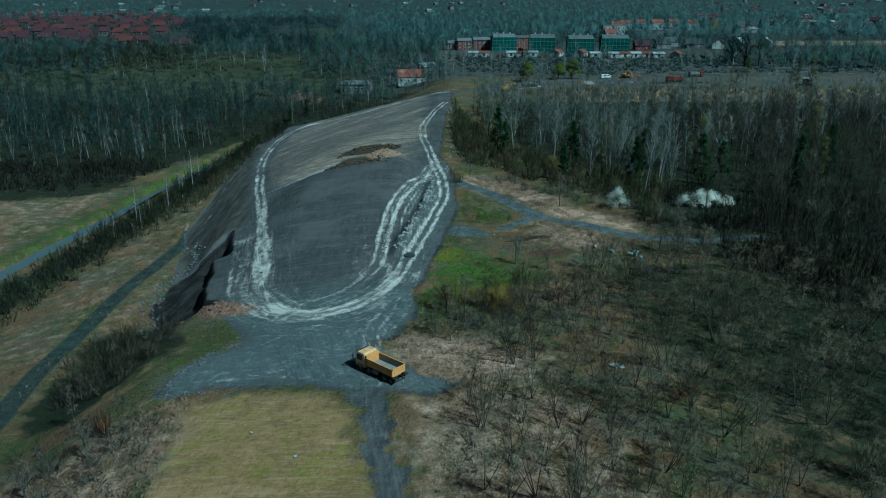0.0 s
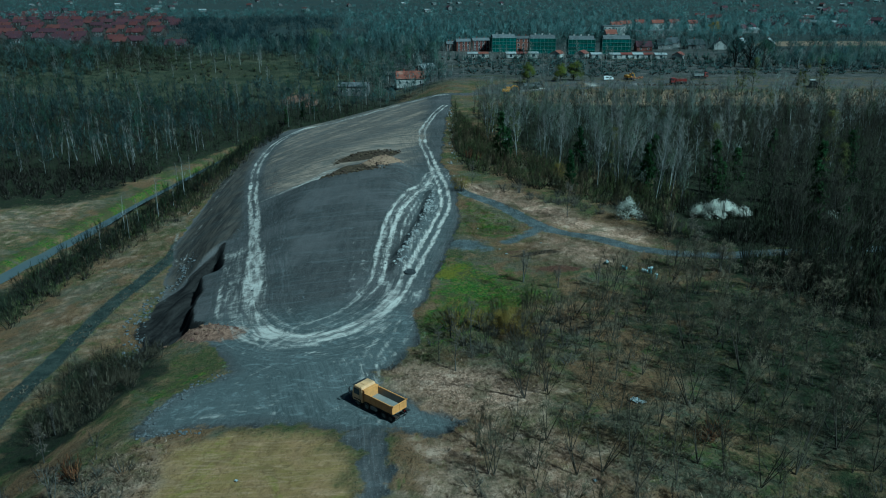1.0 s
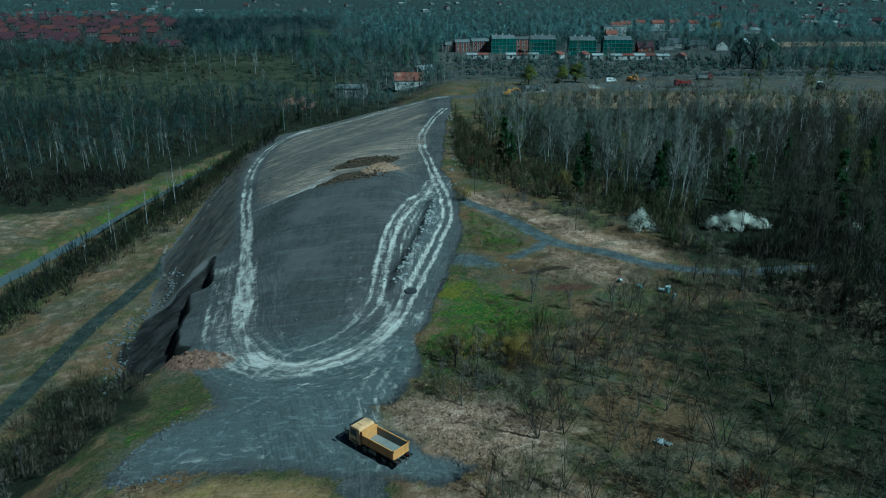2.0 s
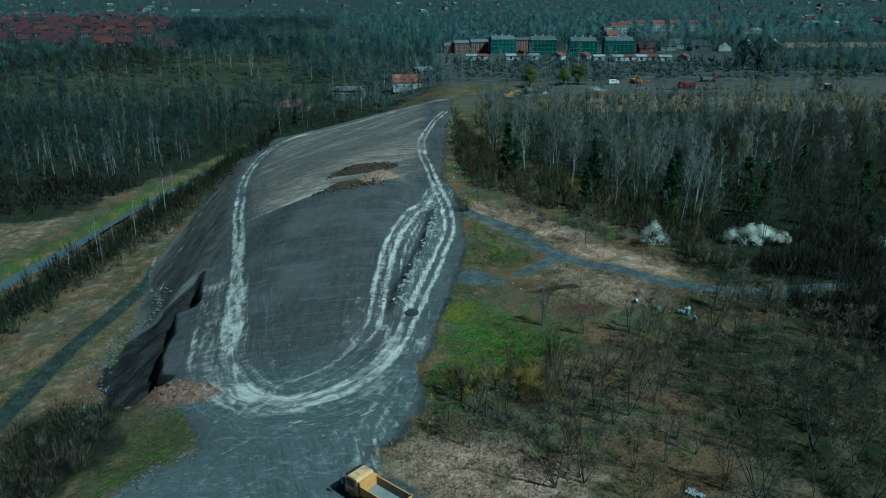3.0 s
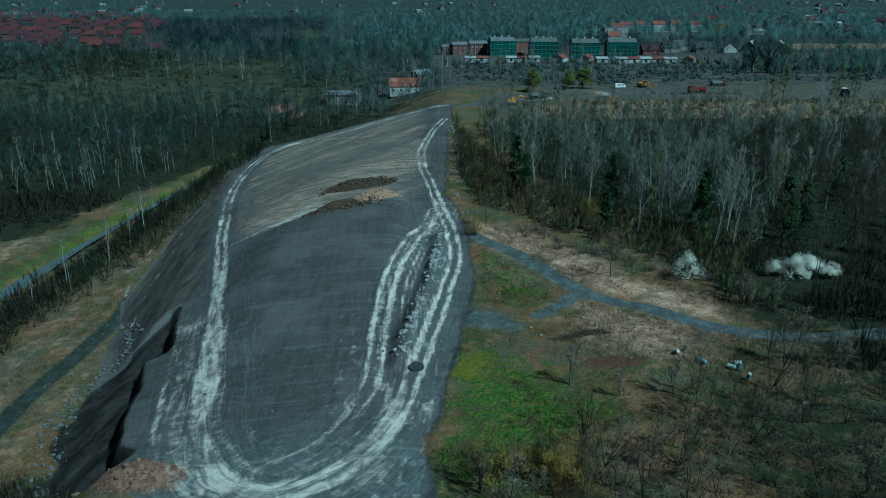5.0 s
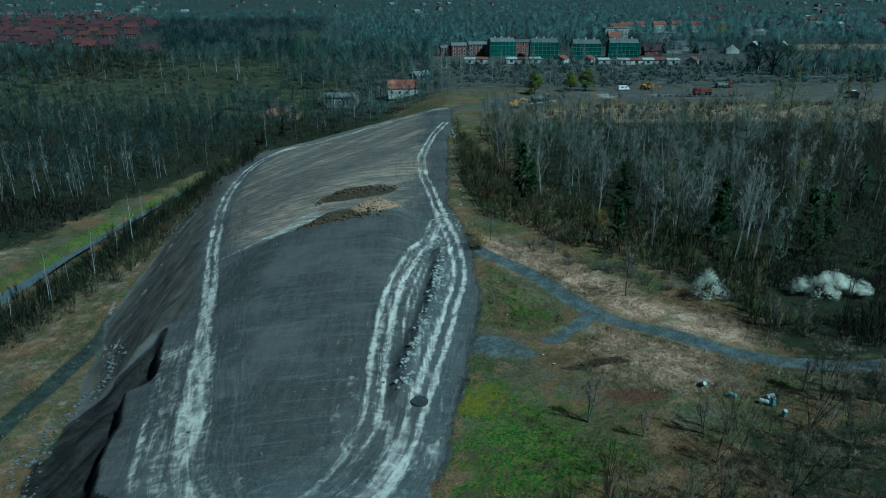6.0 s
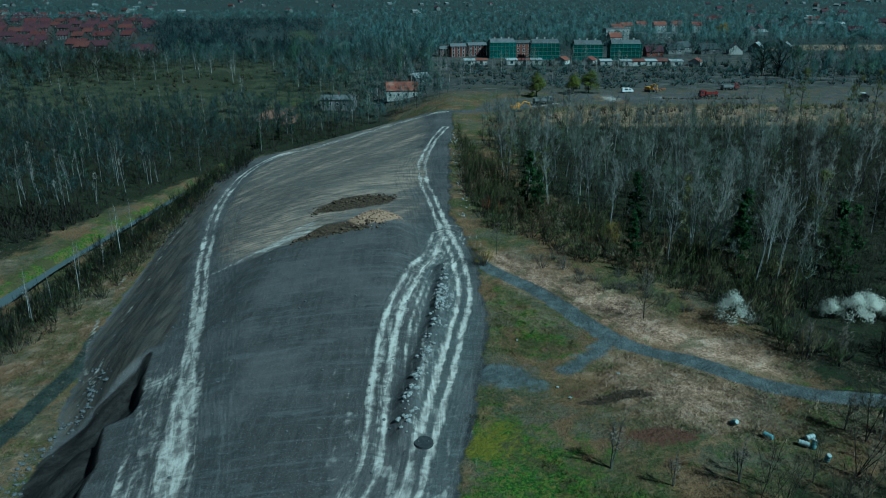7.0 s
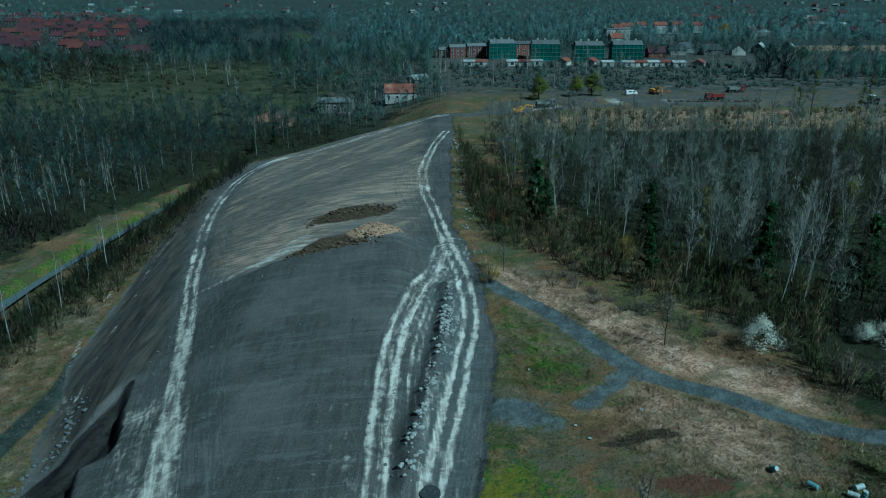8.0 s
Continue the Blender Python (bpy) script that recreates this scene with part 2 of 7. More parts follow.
def surface(x, y):
    """Height of the ground with its roughness."""
    x, y = np.atleast_1d(np.asarray(x, float)), np.atleast_1d(np.asarray(y, float))
    h = land(x, y)
    far = ramp(120, 600, np.hypot(x, y - 60))
    h = h + (rough_land(x, y, 6, 3) - 0.5) * 0.5 + (rough_land(x, y, 60, 9) - 0.5) * (1.2 * ramp(0.0, 1.0, far))
    d, _ = beside(x, y, CANAL, 9)
    h = h - 1.9 * (1 - ramp(1.1, 3.3, np.abs(d) + 0.8 * (grain(x, y, 5, 14) - 0.5)))
    d, w = beside(x, y, RUBBLE, 5)
    h = h + 0.75 * np.exp(-(d / 1.3) ** 2) * (0.6 + 0.8 * grain(w, w * 0, 3, 5)) - 0.35 * np.exp(-((d - 2.3) / 0.8) ** 2)
    return h


def ground_z(x, y):
    return float(surface(x, y)[0])


# ---- outlines on the ground, in metres ----
SLAG = [(5, 336), (3, 296), (-0.5, 229), (-0.5, 199), (2, 183), (3.2, 172), (2.9, 157), (2.5, 144), (1.2, 136), (-0.1, 126), (-1.2, 118),
        (-2.8, 108), (-4.5, 102), (-3.8, 94), (-6.3, 88), (-8.6, 86.5), (-7, 82), (-3, 78.5), (1.5, 76), (0, 73.5), (-5, 73), (-11, 73.5),
        (-14.5, 74.5), (-22, 76), (-28, 75), (-31.5, 74), (-33.2, 77), (-32, 81), (-30, 85), (-26, 88.5), (-29, 93), (-33, 98), (-36, 104),
        (-43, 108), (-49, 114), (-53, 130), (-55, 142), (-57.5, 153), (-61, 165), (-63, 187), (-68, 248), (-68, 288), (-57, 300), (-42, 308), (-27, 318), (-5, 331)]
NEAR_TRACK = [(-8.3, 76), (-7.3, 68), (-5.8, 60), (-4.6, 52), (-3.5, 40), (-2, 20)]
FIELD = [(-28, 74), (-22, 75), (-14, 73.5), (-11, 71), (-8.7, 63), (-7, 55), (-4.5, 30), (-22, 30), (-25, 45), (-27, 56)]
PATH_RIGHT = [(2.2, 173), (6.2, 165.5), (11.6, 157), (15.2, 148), (18.2, 141.2), (21.5, 137.3), (26.7, 133.8), (31, 129.8), (35, 127.2), (40, 125.3), (47, 124.6), (60, 126), (80, 128)]
PATH_SPUR = [(18.5, 140.5), (15.5, 137.5), (12.8, 134.6), (11, 133)]
PATH_LEFT = [(-56, 74), (-58.5, 87), (-60.2, 97), (-61, 108), (-61.5, 127), (-60.9, 139), (-59.8, 149), (-59.2, 159), (-60.5, 168)]
LOOP = [(0.9, 299), (-3.9, 273), (-6.6, 246), (-6.1, 226.5), (-4.2, 211), (-2.9, 197.3), (-1.8, 185), (-0.2, 172), (0.2, 161), (-0.2, 153),
        (-1.6, 144), (-3.3, 133.5), (-4.7, 125), (-5.9, 118), (-6.9, 111), (-8.7, 105.2), (-11.1, 101), (-14, 97.8), (-18.2, 96.2), (-23.2, 98),
        (-26.5, 102), (-29, 108.7), (-31.5, 120), (-34.8, 133), (-37.7, 146.5), (-41.3, 161), (-46.3, 181), (-52.4, 206.3), (-57.4, 229), (-60.9, 258),
        (-60.3, 278), (-55, 294.5), (-41.3, 301), (-27.3, 311), (-12, 322), (2, 331)]
BUNDLE = [(-2.5, 186), (-4, 175), (-6, 168), (-7.6, 159.4), (-9, 150.5), (-9.7, 142), (-10, 131), (-9.9, 122), (-10.3, 114), (-12, 107.5), (-15, 102.5), (-19, 99.5)]
OUTER = [(-8.8, 84), (-9.5, 90), (-8, 96), (-7, 103), (-5.5, 110)]
FIELD_BANK = [(-110, 110), (-105, 150), (-103, 162), (-100, 182), (-96, 207), (-92, 240), (-83.5, 270), (-78, 300)]
BARE_FIELD = [(225, 598), (420, 588), (450, 665), (300, 662), (255, 640)]
WORKS_ROAD = [(2, 331), (12, 330), (24, 334), (40, 346), (58, 356), (80, 362), (105, 363), (150, 350)]

xs = np.concatenate([-np.geomspace(4200, 112, 46), np.arange(-110, -72, 1.3), np.arange(-72, -64, 0.9), np.arange(-64, -46, 0.5), np.arange(-46, 8, 0.44),
                     np.arange(8, 48, 0.85), np.arange(48, 90, 1.5), np.geomspace(92, 4200, 46)])
ys = np.concatenate([[-900, -300, -100, -40, 0, 20, 32], np.arange(42, 70, 0.6), np.arange(70, 192, 0.5), np.arange(192, 232, 0.6), np.arange(232, 345, 0.85), np.geomspace(347, 4700, 60)])
GX, GY = (g.ravel() for g in np.meshgrid(xs, ys))
GZ = surface(GX, GY)
# covers wander: outlines are read at places shifted by noise
WX = GX + 5.5 * (rough_land(GX, GY, 9, 301) - 0.5) + 2.4 * (rough_land(GX, GY, 2.6, 303, 3) - 0.5)
WY = GY + 5.5 * (rough_land(GX, GY, 9, 305) - 0.5) + 2.4 * (rough_land(GX, GY, 2.6, 307, 3) - 0.5)
loose = 0.4 * (1 - 0.85 * ramp(-50, -56, GX) * ramp(140, 150, GY))
SX, SY = GX + loose * (WX - GX), GY + loose * (WY - GY)


def band(d, half, soft):
    return np.clip(0.5 + (half - np.abs(d)) / soft, 0, 1)


m = {}
m["slag"] = np.clip(0.5 + inside(SX, SY, SLAG) / (3.0 + 2.5 * ramp(96, 84, GY)), 0, 1)
d, w = beside(GX + 0.8 * (WX - GX), GY, NEAR_TRACK)
m["slag"] = np.maximum(m["slag"], band(d, 2.2, 5.0) * 0.78)
d, w = beside(GX, GY, NEAR_TRACK)
ruts = np.zeros(GX.shape)
for off in (-1.9, -1.2, -0.6, 0.3, 0.9, 1.7):
    ruts = np.maximum(ruts, np.exp(-((d - off - 0.9 * (grain(w, w * 0, 9, int(60 + off * 9)) - 0.5)) / 0.2) ** 2) * (GY < 77))
d2, _ = beside(GX, GY, [(-2, 72), (2.5, 69), (6, 65), (8.5, 60.5), (9.5, 57)], 6)
ruts = np.maximum(ruts, 0.8 * np.exp(-((np.abs(d2) - 0.8) / 0.22) ** 2))
d, w = beside(GX, GY, WORKS_ROAD, 40, 2)
m["slag"] = np.maximum(m["slag"], band(d, 7, 12) * 0.62)
dust = 0.8 * (np.exp(-((d - 2) / 1.3) ** 2) + np.exp(-((d + 2.5) / 1.0) ** 2)) * ramp(20, 45, GX) * ramp(112, 92, GX)
m["slag"] = np.maximum(m["slag"], 0.3 * np.clip(0.5 + inside(WX, WY, [(5, 380), (60, 385), (200, 380), (230, 440), (160, 500), (10, 505)]) / 12, 0, 1))
m["slag"] = np.maximum(m["slag"], 0.54 * np.clip(0.5 + inside(WX, WY, [(5, 330), (20, 326), (60, 342), (180, 338), (240, 330), (240, 385), (120, 398), (60, 388), (20, 368)]) / 10, 0, 1))
d, w = beside(GX, GY, LOOP)
broad = 1 + 0.45 * ramp(150, 120, GY) * ramp(60, 95, GY) * ramp(-6, -14, GX)
narrow = ramp(-9, -5, GX) * ramp(190, 175, GY) * ramp(108, 116, GY)
lanes = (1 + 0.25 * narrow) * np.exp(-((np.abs(d + 0.3 * (grain(w, w * 0, 11, 6) - 0.5)) - 0.85) / (0.38 * broad)) ** 2) + 0.3 * (1 - narrow) * np.exp(-(d / (1.5 * broad)) ** 2)
left_leg = ramp(-19, -25, GX) * ramp(172, 150, GY)
core = 0.85 * np.exp(-((d - 0.2 + 1.2 * (grain(w, w * 0, 14, 31) - 0.5)) / (1.25 * broad)) ** 4) * (0.72 + 0.5 * rough_land(GX, GY, 6, 32))
turn_in = ramp(118, 108, GY) * ramp(-4, -8, GX)
lanes = lanes * (1 - 0.8 * left_leg) * (1 - 0.6 * turn_in) + np.maximum(left_leg, 0.75 * turn_in) * core
dust = np.maximum(dust, lanes * (0.55 + 0.3 * narrow + (0.75 - 0.3 * narrow) * grain(w, d * 0.6, 4, 2)) * (0.45 + 0.55 * ramp(215, 200, GY) + 0.3 * ramp(200, 240, GY)))
for off, amt, lo, hi in ((-3.4, 0.5, 92, 116), (2.6, 0.45, 92, 112), (4.4, 0.35, 95, 118), (-5.4, 0.35, 92, 108), (1.7, 0.4, 108, 145)):
    dust = np.maximum(dust, amt * np.exp(-((d - off - 0.6 * (grain(w, w * 0, 9, int(off * 10))) ) / 0.5) ** 2) * ramp(lo, lo + 4, GY) * ramp(hi, hi - 5, GY))
dust = np.maximum(dust, 0.62 * np.exp(-((d + 3.2) / 2.9) ** 4) * (GX < -22) * ramp(98, 104, GY) * ramp(156, 140, GY) * (0.1 + 1.0 * rough_land(GX, GY, 5, 8)))
dust = np.maximum(dust, 0.8 * np.exp(-((d + 5.0 + 0.6 * grain(w, w * 0, 12, 34)) / 0.3) ** 2) * (GX < -26) * ramp(104, 110, GY) * ramp(150, 140, GY) * (0.3 + 0.7 * grain(w, w * 0, 5, 35)))
dust = np.maximum(dust, 0.5 * np.exp(-((d + 1.2) / 3.6) ** 4) * turn_in * ramp(0.35, 0.7, rough_land(GX * 0.6 + GY * 0.3, GY, 5, 36)))
d, w = beside(GX, GY, BUNDLE)
for off, amt, width in ((0, 1.0, 0.5), (1.75, 0.95, 0.5), (0.85, 0.45, 0.5), (-0.8, 0.42, 0.26), (-1.5, 0.6, 0.3), (-2.5, 0.54, 0.32), (-3.4, 0.5, 0.32), (-4.3, 0.48, 0.3), (-5.3, 0.44, 0.3), (-6.3, 0.38, 0.3), (-7.4, 0.32, 0.3)):
    fan_out = off * (1 + 0.25 * ramp(20, 70, w)) if off < -1 else off
    wob = 0.35 * (grain(w, w * 0, 18, int(40 + off * 7)) - 0.5) * (1 if off < -1 else 0.3)
    dust = np.maximum(dust, amt * np.exp(-((d - fan_out - wob) / width) ** 2) * (0.7 + 0.4 * grain(w, w * 0, 9, int(11 + off * 3))) * (0.45 + 0.55 * ramp(104, 122, GY)))
d, w = beside(GX, GY, OUTER)
dust = np.maximum(dust, 0.5 * np.exp(-((np.abs(d) - 0.9) / 0.35) ** 2))
for off in (-3, 2.6, 4.5):
    dust = np.maximum(dust, 0.4 * np.exp(-((d - off - 1.5 * (grain(w, w * 0, 6, int(70 + off)) - 0.5)) / 0.45) ** 2) * (0.45 + 0.7 * grain(w * 0.2, d, 1.5, 33)))
for pts, amt in (([(-10.6, 80), (-12, 84), (-14.5, 91), (-19, 95)], 0.5), ([(-9.2, 82), (-9.6, 88), (-8.2, 97), (-6.3, 108)], 0.5), ([(-29, 79), (-21, 81), (-14, 85), (-10.5, 91), (-9.5, 99)], 0.42),
                 ([(-24, 86), (-20, 90), (-17, 93), (-12, 96)], 0.4), ([(-28, 77.5), (-20, 78), (-13, 77.5), (-6, 76)], 0.38), ([(-27, 92), (-25, 96), (-26, 101), (-28, 106)], 0.35)):
    d, w = beside(GX, GY, pts, 6)
    for off in (-1.6, -0.8, 0.0, 0.9, 1.9):
        wave = 1.3 * (grain(w, w * 0, 7, int(200 + off * 10 + amt * 100)) - 0.5)
        dust = np.maximum(dust, amt * np.exp(-((d - off - wave) / 0.28) ** 2) * (0.35 + 0.8 * grain(w * 0.22, d, 2.0, int(220 + off * 10))))
# pale streaky wedge behind the lobe, drawn through the dust mask
pale = inside(GX, GY, [(-46, 179), (-37, 191), (-29.5, 202.5), (-25, 197), (-31, 187.5), (-34, 183.5), (-40, 181)])
dust = np.maximum(dust, np.clip(0.3 + pale / 3.5, 0, 0.75) * (0.3 + 0.8 * grain((GX + GY) * 0.09, (GX - GY) * 0.8, 1.2, 21)))
d, w = beside(GX, GY, RUBBLE, 5)
dust = np.maximum(dust, 0.4 * np.exp(-(d / 1.0) ** 2) * (grain(GX, GY, 1.2, 3)))
for pts, amt in (([(-68, 245), (-67, 199), (-65, 183), (-60.7, 164), (-57.2, 155.6), (-54, 151)], 0.6), ([(-64, 228), (-62.5, 206), (-59.6, 188), (-58, 172.5), (-56, 161), (-54.6, 153)], 0.5), ([(-56, 200), (-53, 178), (-51, 166), (-50, 156)], 0.32), ([(-60, 215), (-56, 186), (-53.5, 168), (-52.5, 157)], 0.22)):
    d, w = beside(GX, GY, pts, 4)
    dust = np.maximum(dust, amt * np.exp(-(d / 0.4) ** 2) * (0.3 + grain(w, w * 0, 3, 44)))
dust = np.maximum(dust, 0.26 * ruts * grain(GX * 2, GY * 0.3, 2, 61))
for x0, y0, ang, n_l, seed in ((-14, 104, 108, 7, 1), (-12, 112, 100, 9, 2), (-13, 128, 96, 8, 3), (-20, 103, 150, 5, 4), (-26, 140, 8, 4, 5), (-22, 124, 12, 4, 6), (-30, 160, 14, 4, 7), (-25, 112, 10, 4, 8)):
    ca, sa = math.cos(radians(ang)), math.sin(radians(ang))
    u, v = (GX - x0) * ca + (GY - y0) * sa, -(GX - x0) * sa + (GY - y0) * ca
    for k in range(n_l):
        c0 = (k - n_l / 2) * 0.85 + 1.2 * (grain(k * 7.3, seed * 3.1, 1, 17) - 0.5)
        bend = 0.004 * (grain(k * 2.1, seed * 5.7, 1, 18) - 0.5) * u * u
        dust = np.maximum(dust, (0.34 if ang > 60 else 0.2) * np.exp(-((v - c0 - bend) / 0.2) ** 2) * np.exp(-(u / (13 + 6 * grain(k, seed, 1, 19))) ** 4))
m["dust"] = np.clip(dust * 1.1, 0, 1)
m["soil"] = np.clip(1.05 * np.exp(-((WX - 14.5) / 4.5) ** 2 - ((WY - 126.5 + 0.12 * (WX - 14)) / 1.1) ** 2) + np.exp(-((GX + 23) / 8) ** 2 - ((GY - 184.5 - 0.25 * (GX + 23)) / 1.9) ** 2) * 1.3
                    + np.exp(-((GX + 21) / 8.5) ** 2 - ((GY - 209 - 0.15 * (GX + 21)) / 3.0) ** 2) * 1.4, 0, 1)
hay = np.exp(-((GX + 15.0) / 4.6) ** 2 - ((GY - 188 - 0.12 * (GX + 15)) / 2.4) ** 2) * 1.6
m["clay"] = np.clip(np.exp(-((GX + 33) / 5.0) ** 2 - ((GY - 101 + 0.15 * (GX + 33)) / 2.8) ** 2) * 1.5
                    + 1.2 * np.clip(0.5 + inside(WX, WY, [(-84, 386), (-63, 376), (-68, 397), (-84, 402)]) / 4, 0, 1) + 0.4 * (GX < -44) * np.clip(inside(SX, SY, SLAG) / 4, 0, 1) * ramp(148, 156, GY) * ramp(230, 200, GY) * ramp(0.45, 0.8, rough_land(GX, GY, 7, 4)), 0, 1)
road_left = np.interp(GY, [161, 181, 206, 229, 258, 278, 290], [-41.3, -46.3, -52.4, -57.4, -60.9, -60.3, -57])
brown = ramp(1.5, 4, GX - road_left) * ramp(186, 196, GY - 0.1 * GX) * np.clip(inside(SX, SY, SLAG) / 3, 0, 1) * ramp(-4, -10, WX) * (GX > -60)
tan_band = np.exp(-((GY - 214 - 1.35 * (GX + 27)) / 13) ** 2) * ramp(-46, -36, GX)
comb = ramp(0.42, 0.72, grain((GX + 0.7 * GY) * 0.05, (GY - 1.35 * GX) * 0.5, 1.3, 37)) * ramp(0.25, 0.6, rough_land(GX, GY, 30, 38))
brown = brown * np.clip(0.4 + 0.9 * tan_band + 0.6 * comb, 0, 1)
off_ridge = GX - np.interp(GY, RIDGE_Y, RIDGE_X)
slope_brown = ramp(-1.5, -4, GX - road_left) * np.maximum(ramp(150.5, 153, GY), ramp(-0.4, -1.6, off_ridge) * ramp(128, 136, GY)) * np.clip(inside(SX, SY, SLAG) / 1.2, 0, 1) * (GX < -42) * ramp(290, 250, GY)
m["straw"] = np.clip(0.5 + inside(WX, WY, [(5, 174), (11, 161), (16.5, 150), (20, 144.5), (26, 138.5), (31, 134.2), (36, 131), (34, 135), (29, 141), (24, 148), (17, 160), (9, 172)]) / 6 + 0.35, 0, 1.15)
m["straw"] = np.maximum(m["straw"], np.clip(0.5 + inside(WX, WY, [(15.5, 134), (19, 137.5), (25, 132.5), (31, 128), (30, 119), (25, 117), (17, 121), (14.5, 128)]) / 11, 0, 1) * 0.9)
m["straw"] = np.maximum(m["straw"], np.clip(0.5 + inside(WX, WY, [(-8, 87), (-4, 90), (5, 87), (12, 82), (6, 75), (-4, 78)]) / 7, 0, 1.1))
m["straw"] = np.maximum(m["straw"], np.clip(0.5 + inside(WX, WY, [(5.5, 156), (8, 150), (11.5, 146), (9, 144), (5.5, 148)]) / 9, 0, 0.85))
m["straw"] = np.maximum(m["straw"], np.clip(0.5 + inside(WX, WY, [(-30, 73.5), (-28.5, 74), (-27.5, 56), (-25, 40), (-29, 40), (-32, 56)]) / 10, 0, 0.8))
m["straw"] = np.maximum(m["straw"], np.clip(0.5 + inside(WX, WY, [(-3, 72), (8, 76), (14, 70), (17, 48), (0, 42), (-3, 56)]) / 8, 0, 0.62))
m["straw"] = np.maximum(m["straw"], ramp(1, -2, inside(GX, GY, SLAG)) * ramp(-52, -57, GX) * ramp(-78, -72, GX) * ramp(300, 260, GY) * 0.33)
m["straw"] = np.maximum(m["straw"], 0.42 * np.clip(0.5 + inside(WX, WY, [(-99.5, 150), (-100, 168), (-100, 180), (-97, 205), (-97, 214), (-140, 216), (-160, 150)]) / 7, 0, 1))
m["straw"] = np.maximum(m["straw"], 0.28 * np.clip(0.5 + inside(WX, WY, [(-97, 222), (-94, 236), (-86, 258), (-92, 262), (-104, 240), (-112, 222)]) / 5, 0, 1))
m["straw"] = np.maximum(m["straw"], 0.55 * np.clip(0.5 + inside(WX, WY, [(-31, 74), (-36, 73), (-44, 66), (-62, 64), (-62, 38), (-26, 38)]) / 8, 0, 1.1))
m["straw"] = np.maximum(m["straw"], 0.42 * np.clip(0.5 + inside(WX, WY, [(20, 318), (30, 296), (60, 284), (180, 276), (250, 300), (250, 338), (60, 340)]) / 12, 0, 1.3))
green = np.clip(0.5 + inside(WX, WY, [(-4.5, 102), (-1.5, 122), (2, 126.5), (7, 123), (11, 120), (13, 112), (17, 108.5), (14, 104), (8, 101), (5, 96), (-3, 95)]) / 10, 0, 1)
green = np.maximum(green, np.clip(0.5 + inside(WX, WY, [(3.5, 164), (7, 156), (12.5, 146), (14, 139), (9, 135.5), (4.5, 137), (3.6, 150)]) / 10, 0, 0.9))
d, w = beside(GX, GY, FIELD_BANK, 12)
green = np.maximum(green, 0.9 * band(d - 5.4, 2.4, 2.5))
for corners in ([(-114, 612), (-88, 628), (-128, 910), (-156, 910)], [(-78, 406), (-57, 400), (-61, 427), (-81, 429)]):
    green = np.maximum(green, np.clip(0.5 + inside(WX, WY, corners) / 6, 0, 0.6))
d, w = beside(GX, GY, [(-33, 82), (-30, 87), (-26, 90.5), (-24, 91)], 6)
green = np.maximum(green, band(d + 1.2, 0.9, 1.6))
d, w = beside(GX, GY, PATH_LEFT, 8)
green = np.maximum(green, 0.5 * np.exp(-((np.abs(d) - 1.8) / 0.9) ** 2))
trail = 0.85 * band(d, 1.7, 1.2)
d, w = beside(GX, GY, PATH_RIGHT, 8)
trail = np.maximum(trail, band(d, 1.45, 1.0))
green = np.maximum(green, 0.62 * np.exp(-((np.abs(d) - 2.2) / 0.6) ** 2) * (GX > 12))
d, w = beside(GX, GY, PATH_SPUR, 8)
trail = np.maximum(trail, 0.78 * band(d, 1.5, 3.0))
trail = np.maximum(trail, np.clip(0.5 + (2.6 - np.hypot((WX - 2.8) / 1.7, WY - 132)) / 4, 0, 0.8))
m["green"], m["trail"] = green * 0.74, trail
m["straw"] = np.maximum(m["straw"], 0.5 * np.clip(0.5 + inside(WX, WY, [(-165, 437), (-87, 428), (-98, 487), (-175, 481)]) / 14, 0, 1))
m["straw"] = np.maximum(m["straw"], 0.75 * np.clip(0.5 + inside(WX, WY, BARE_FIELD) / 14, 0, 1))
m["straw"] = np.maximum(np.clip(m["straw"], 0, 1.15) * 0.85, hay)
moss = np.clip(np.exp(-((WX - 1.8) / 3.4) ** 2 - ((WY - 119.5) / 3.2) ** 2) * 1.0, 0, 0.95)
m["litter"] = np.clip(0.5 + inside(WX, WY, [(18, 310), (17, 232), (21, 207), (27, 190), (33, 168), (37, 151), (37, 142), (39, 133.5), (41, 128), (45, 116), (50, 104), (58, 90), (78, 60), (300, 60), (230, 330), (70, 335)]) / 12, 0, 1)
m["litter"] *= ramp(300, 284, GY)
m["litter"] = np.maximum(m["litter"], np.clip(0.5 + inside(WX, WY, [(-400, 225), (-150, 224), (-98, 236), (-80, 285), (-60, 312), (-20, 345), (-20, 500), (-400, 500)]) / 12, 0, 1))
m["litter"] = np.maximum(m["litter"], np.clip(0.5 + inside(WX, WY, [(-38, 96), (-37, 88), (-39, 81), (-50, 76), (-56, 85), (-57, 110), (-50, 114)]) / 5, 0, 0.75))
m["litter"] = np.maximum(m["litter"], np.clip(0.5 + inside(WX, WY, [(-150, 200), (-108, 206), (-99, 222), (-100, 240), (-160, 236)]) / 8, 0, 1))
m["litter"] = np.maximum(m["litter"], np.exp(-((GX + 79 - (GY - 190) * 0.12) / 5.5) ** 2) * ramp(300, 270, GY) * 0.9)
# darkens towards the right: shade painted in through the litter mask
m["litter"] = np.maximum(m["litter"], 0.68 * ramp(8, 46, GX + 0.25 * (GY - 80)) * ramp(128, 100, GY))
m["field"] = np.clip(0.5 + inside(WX, WY, FIELD) / 8, 0, 1)
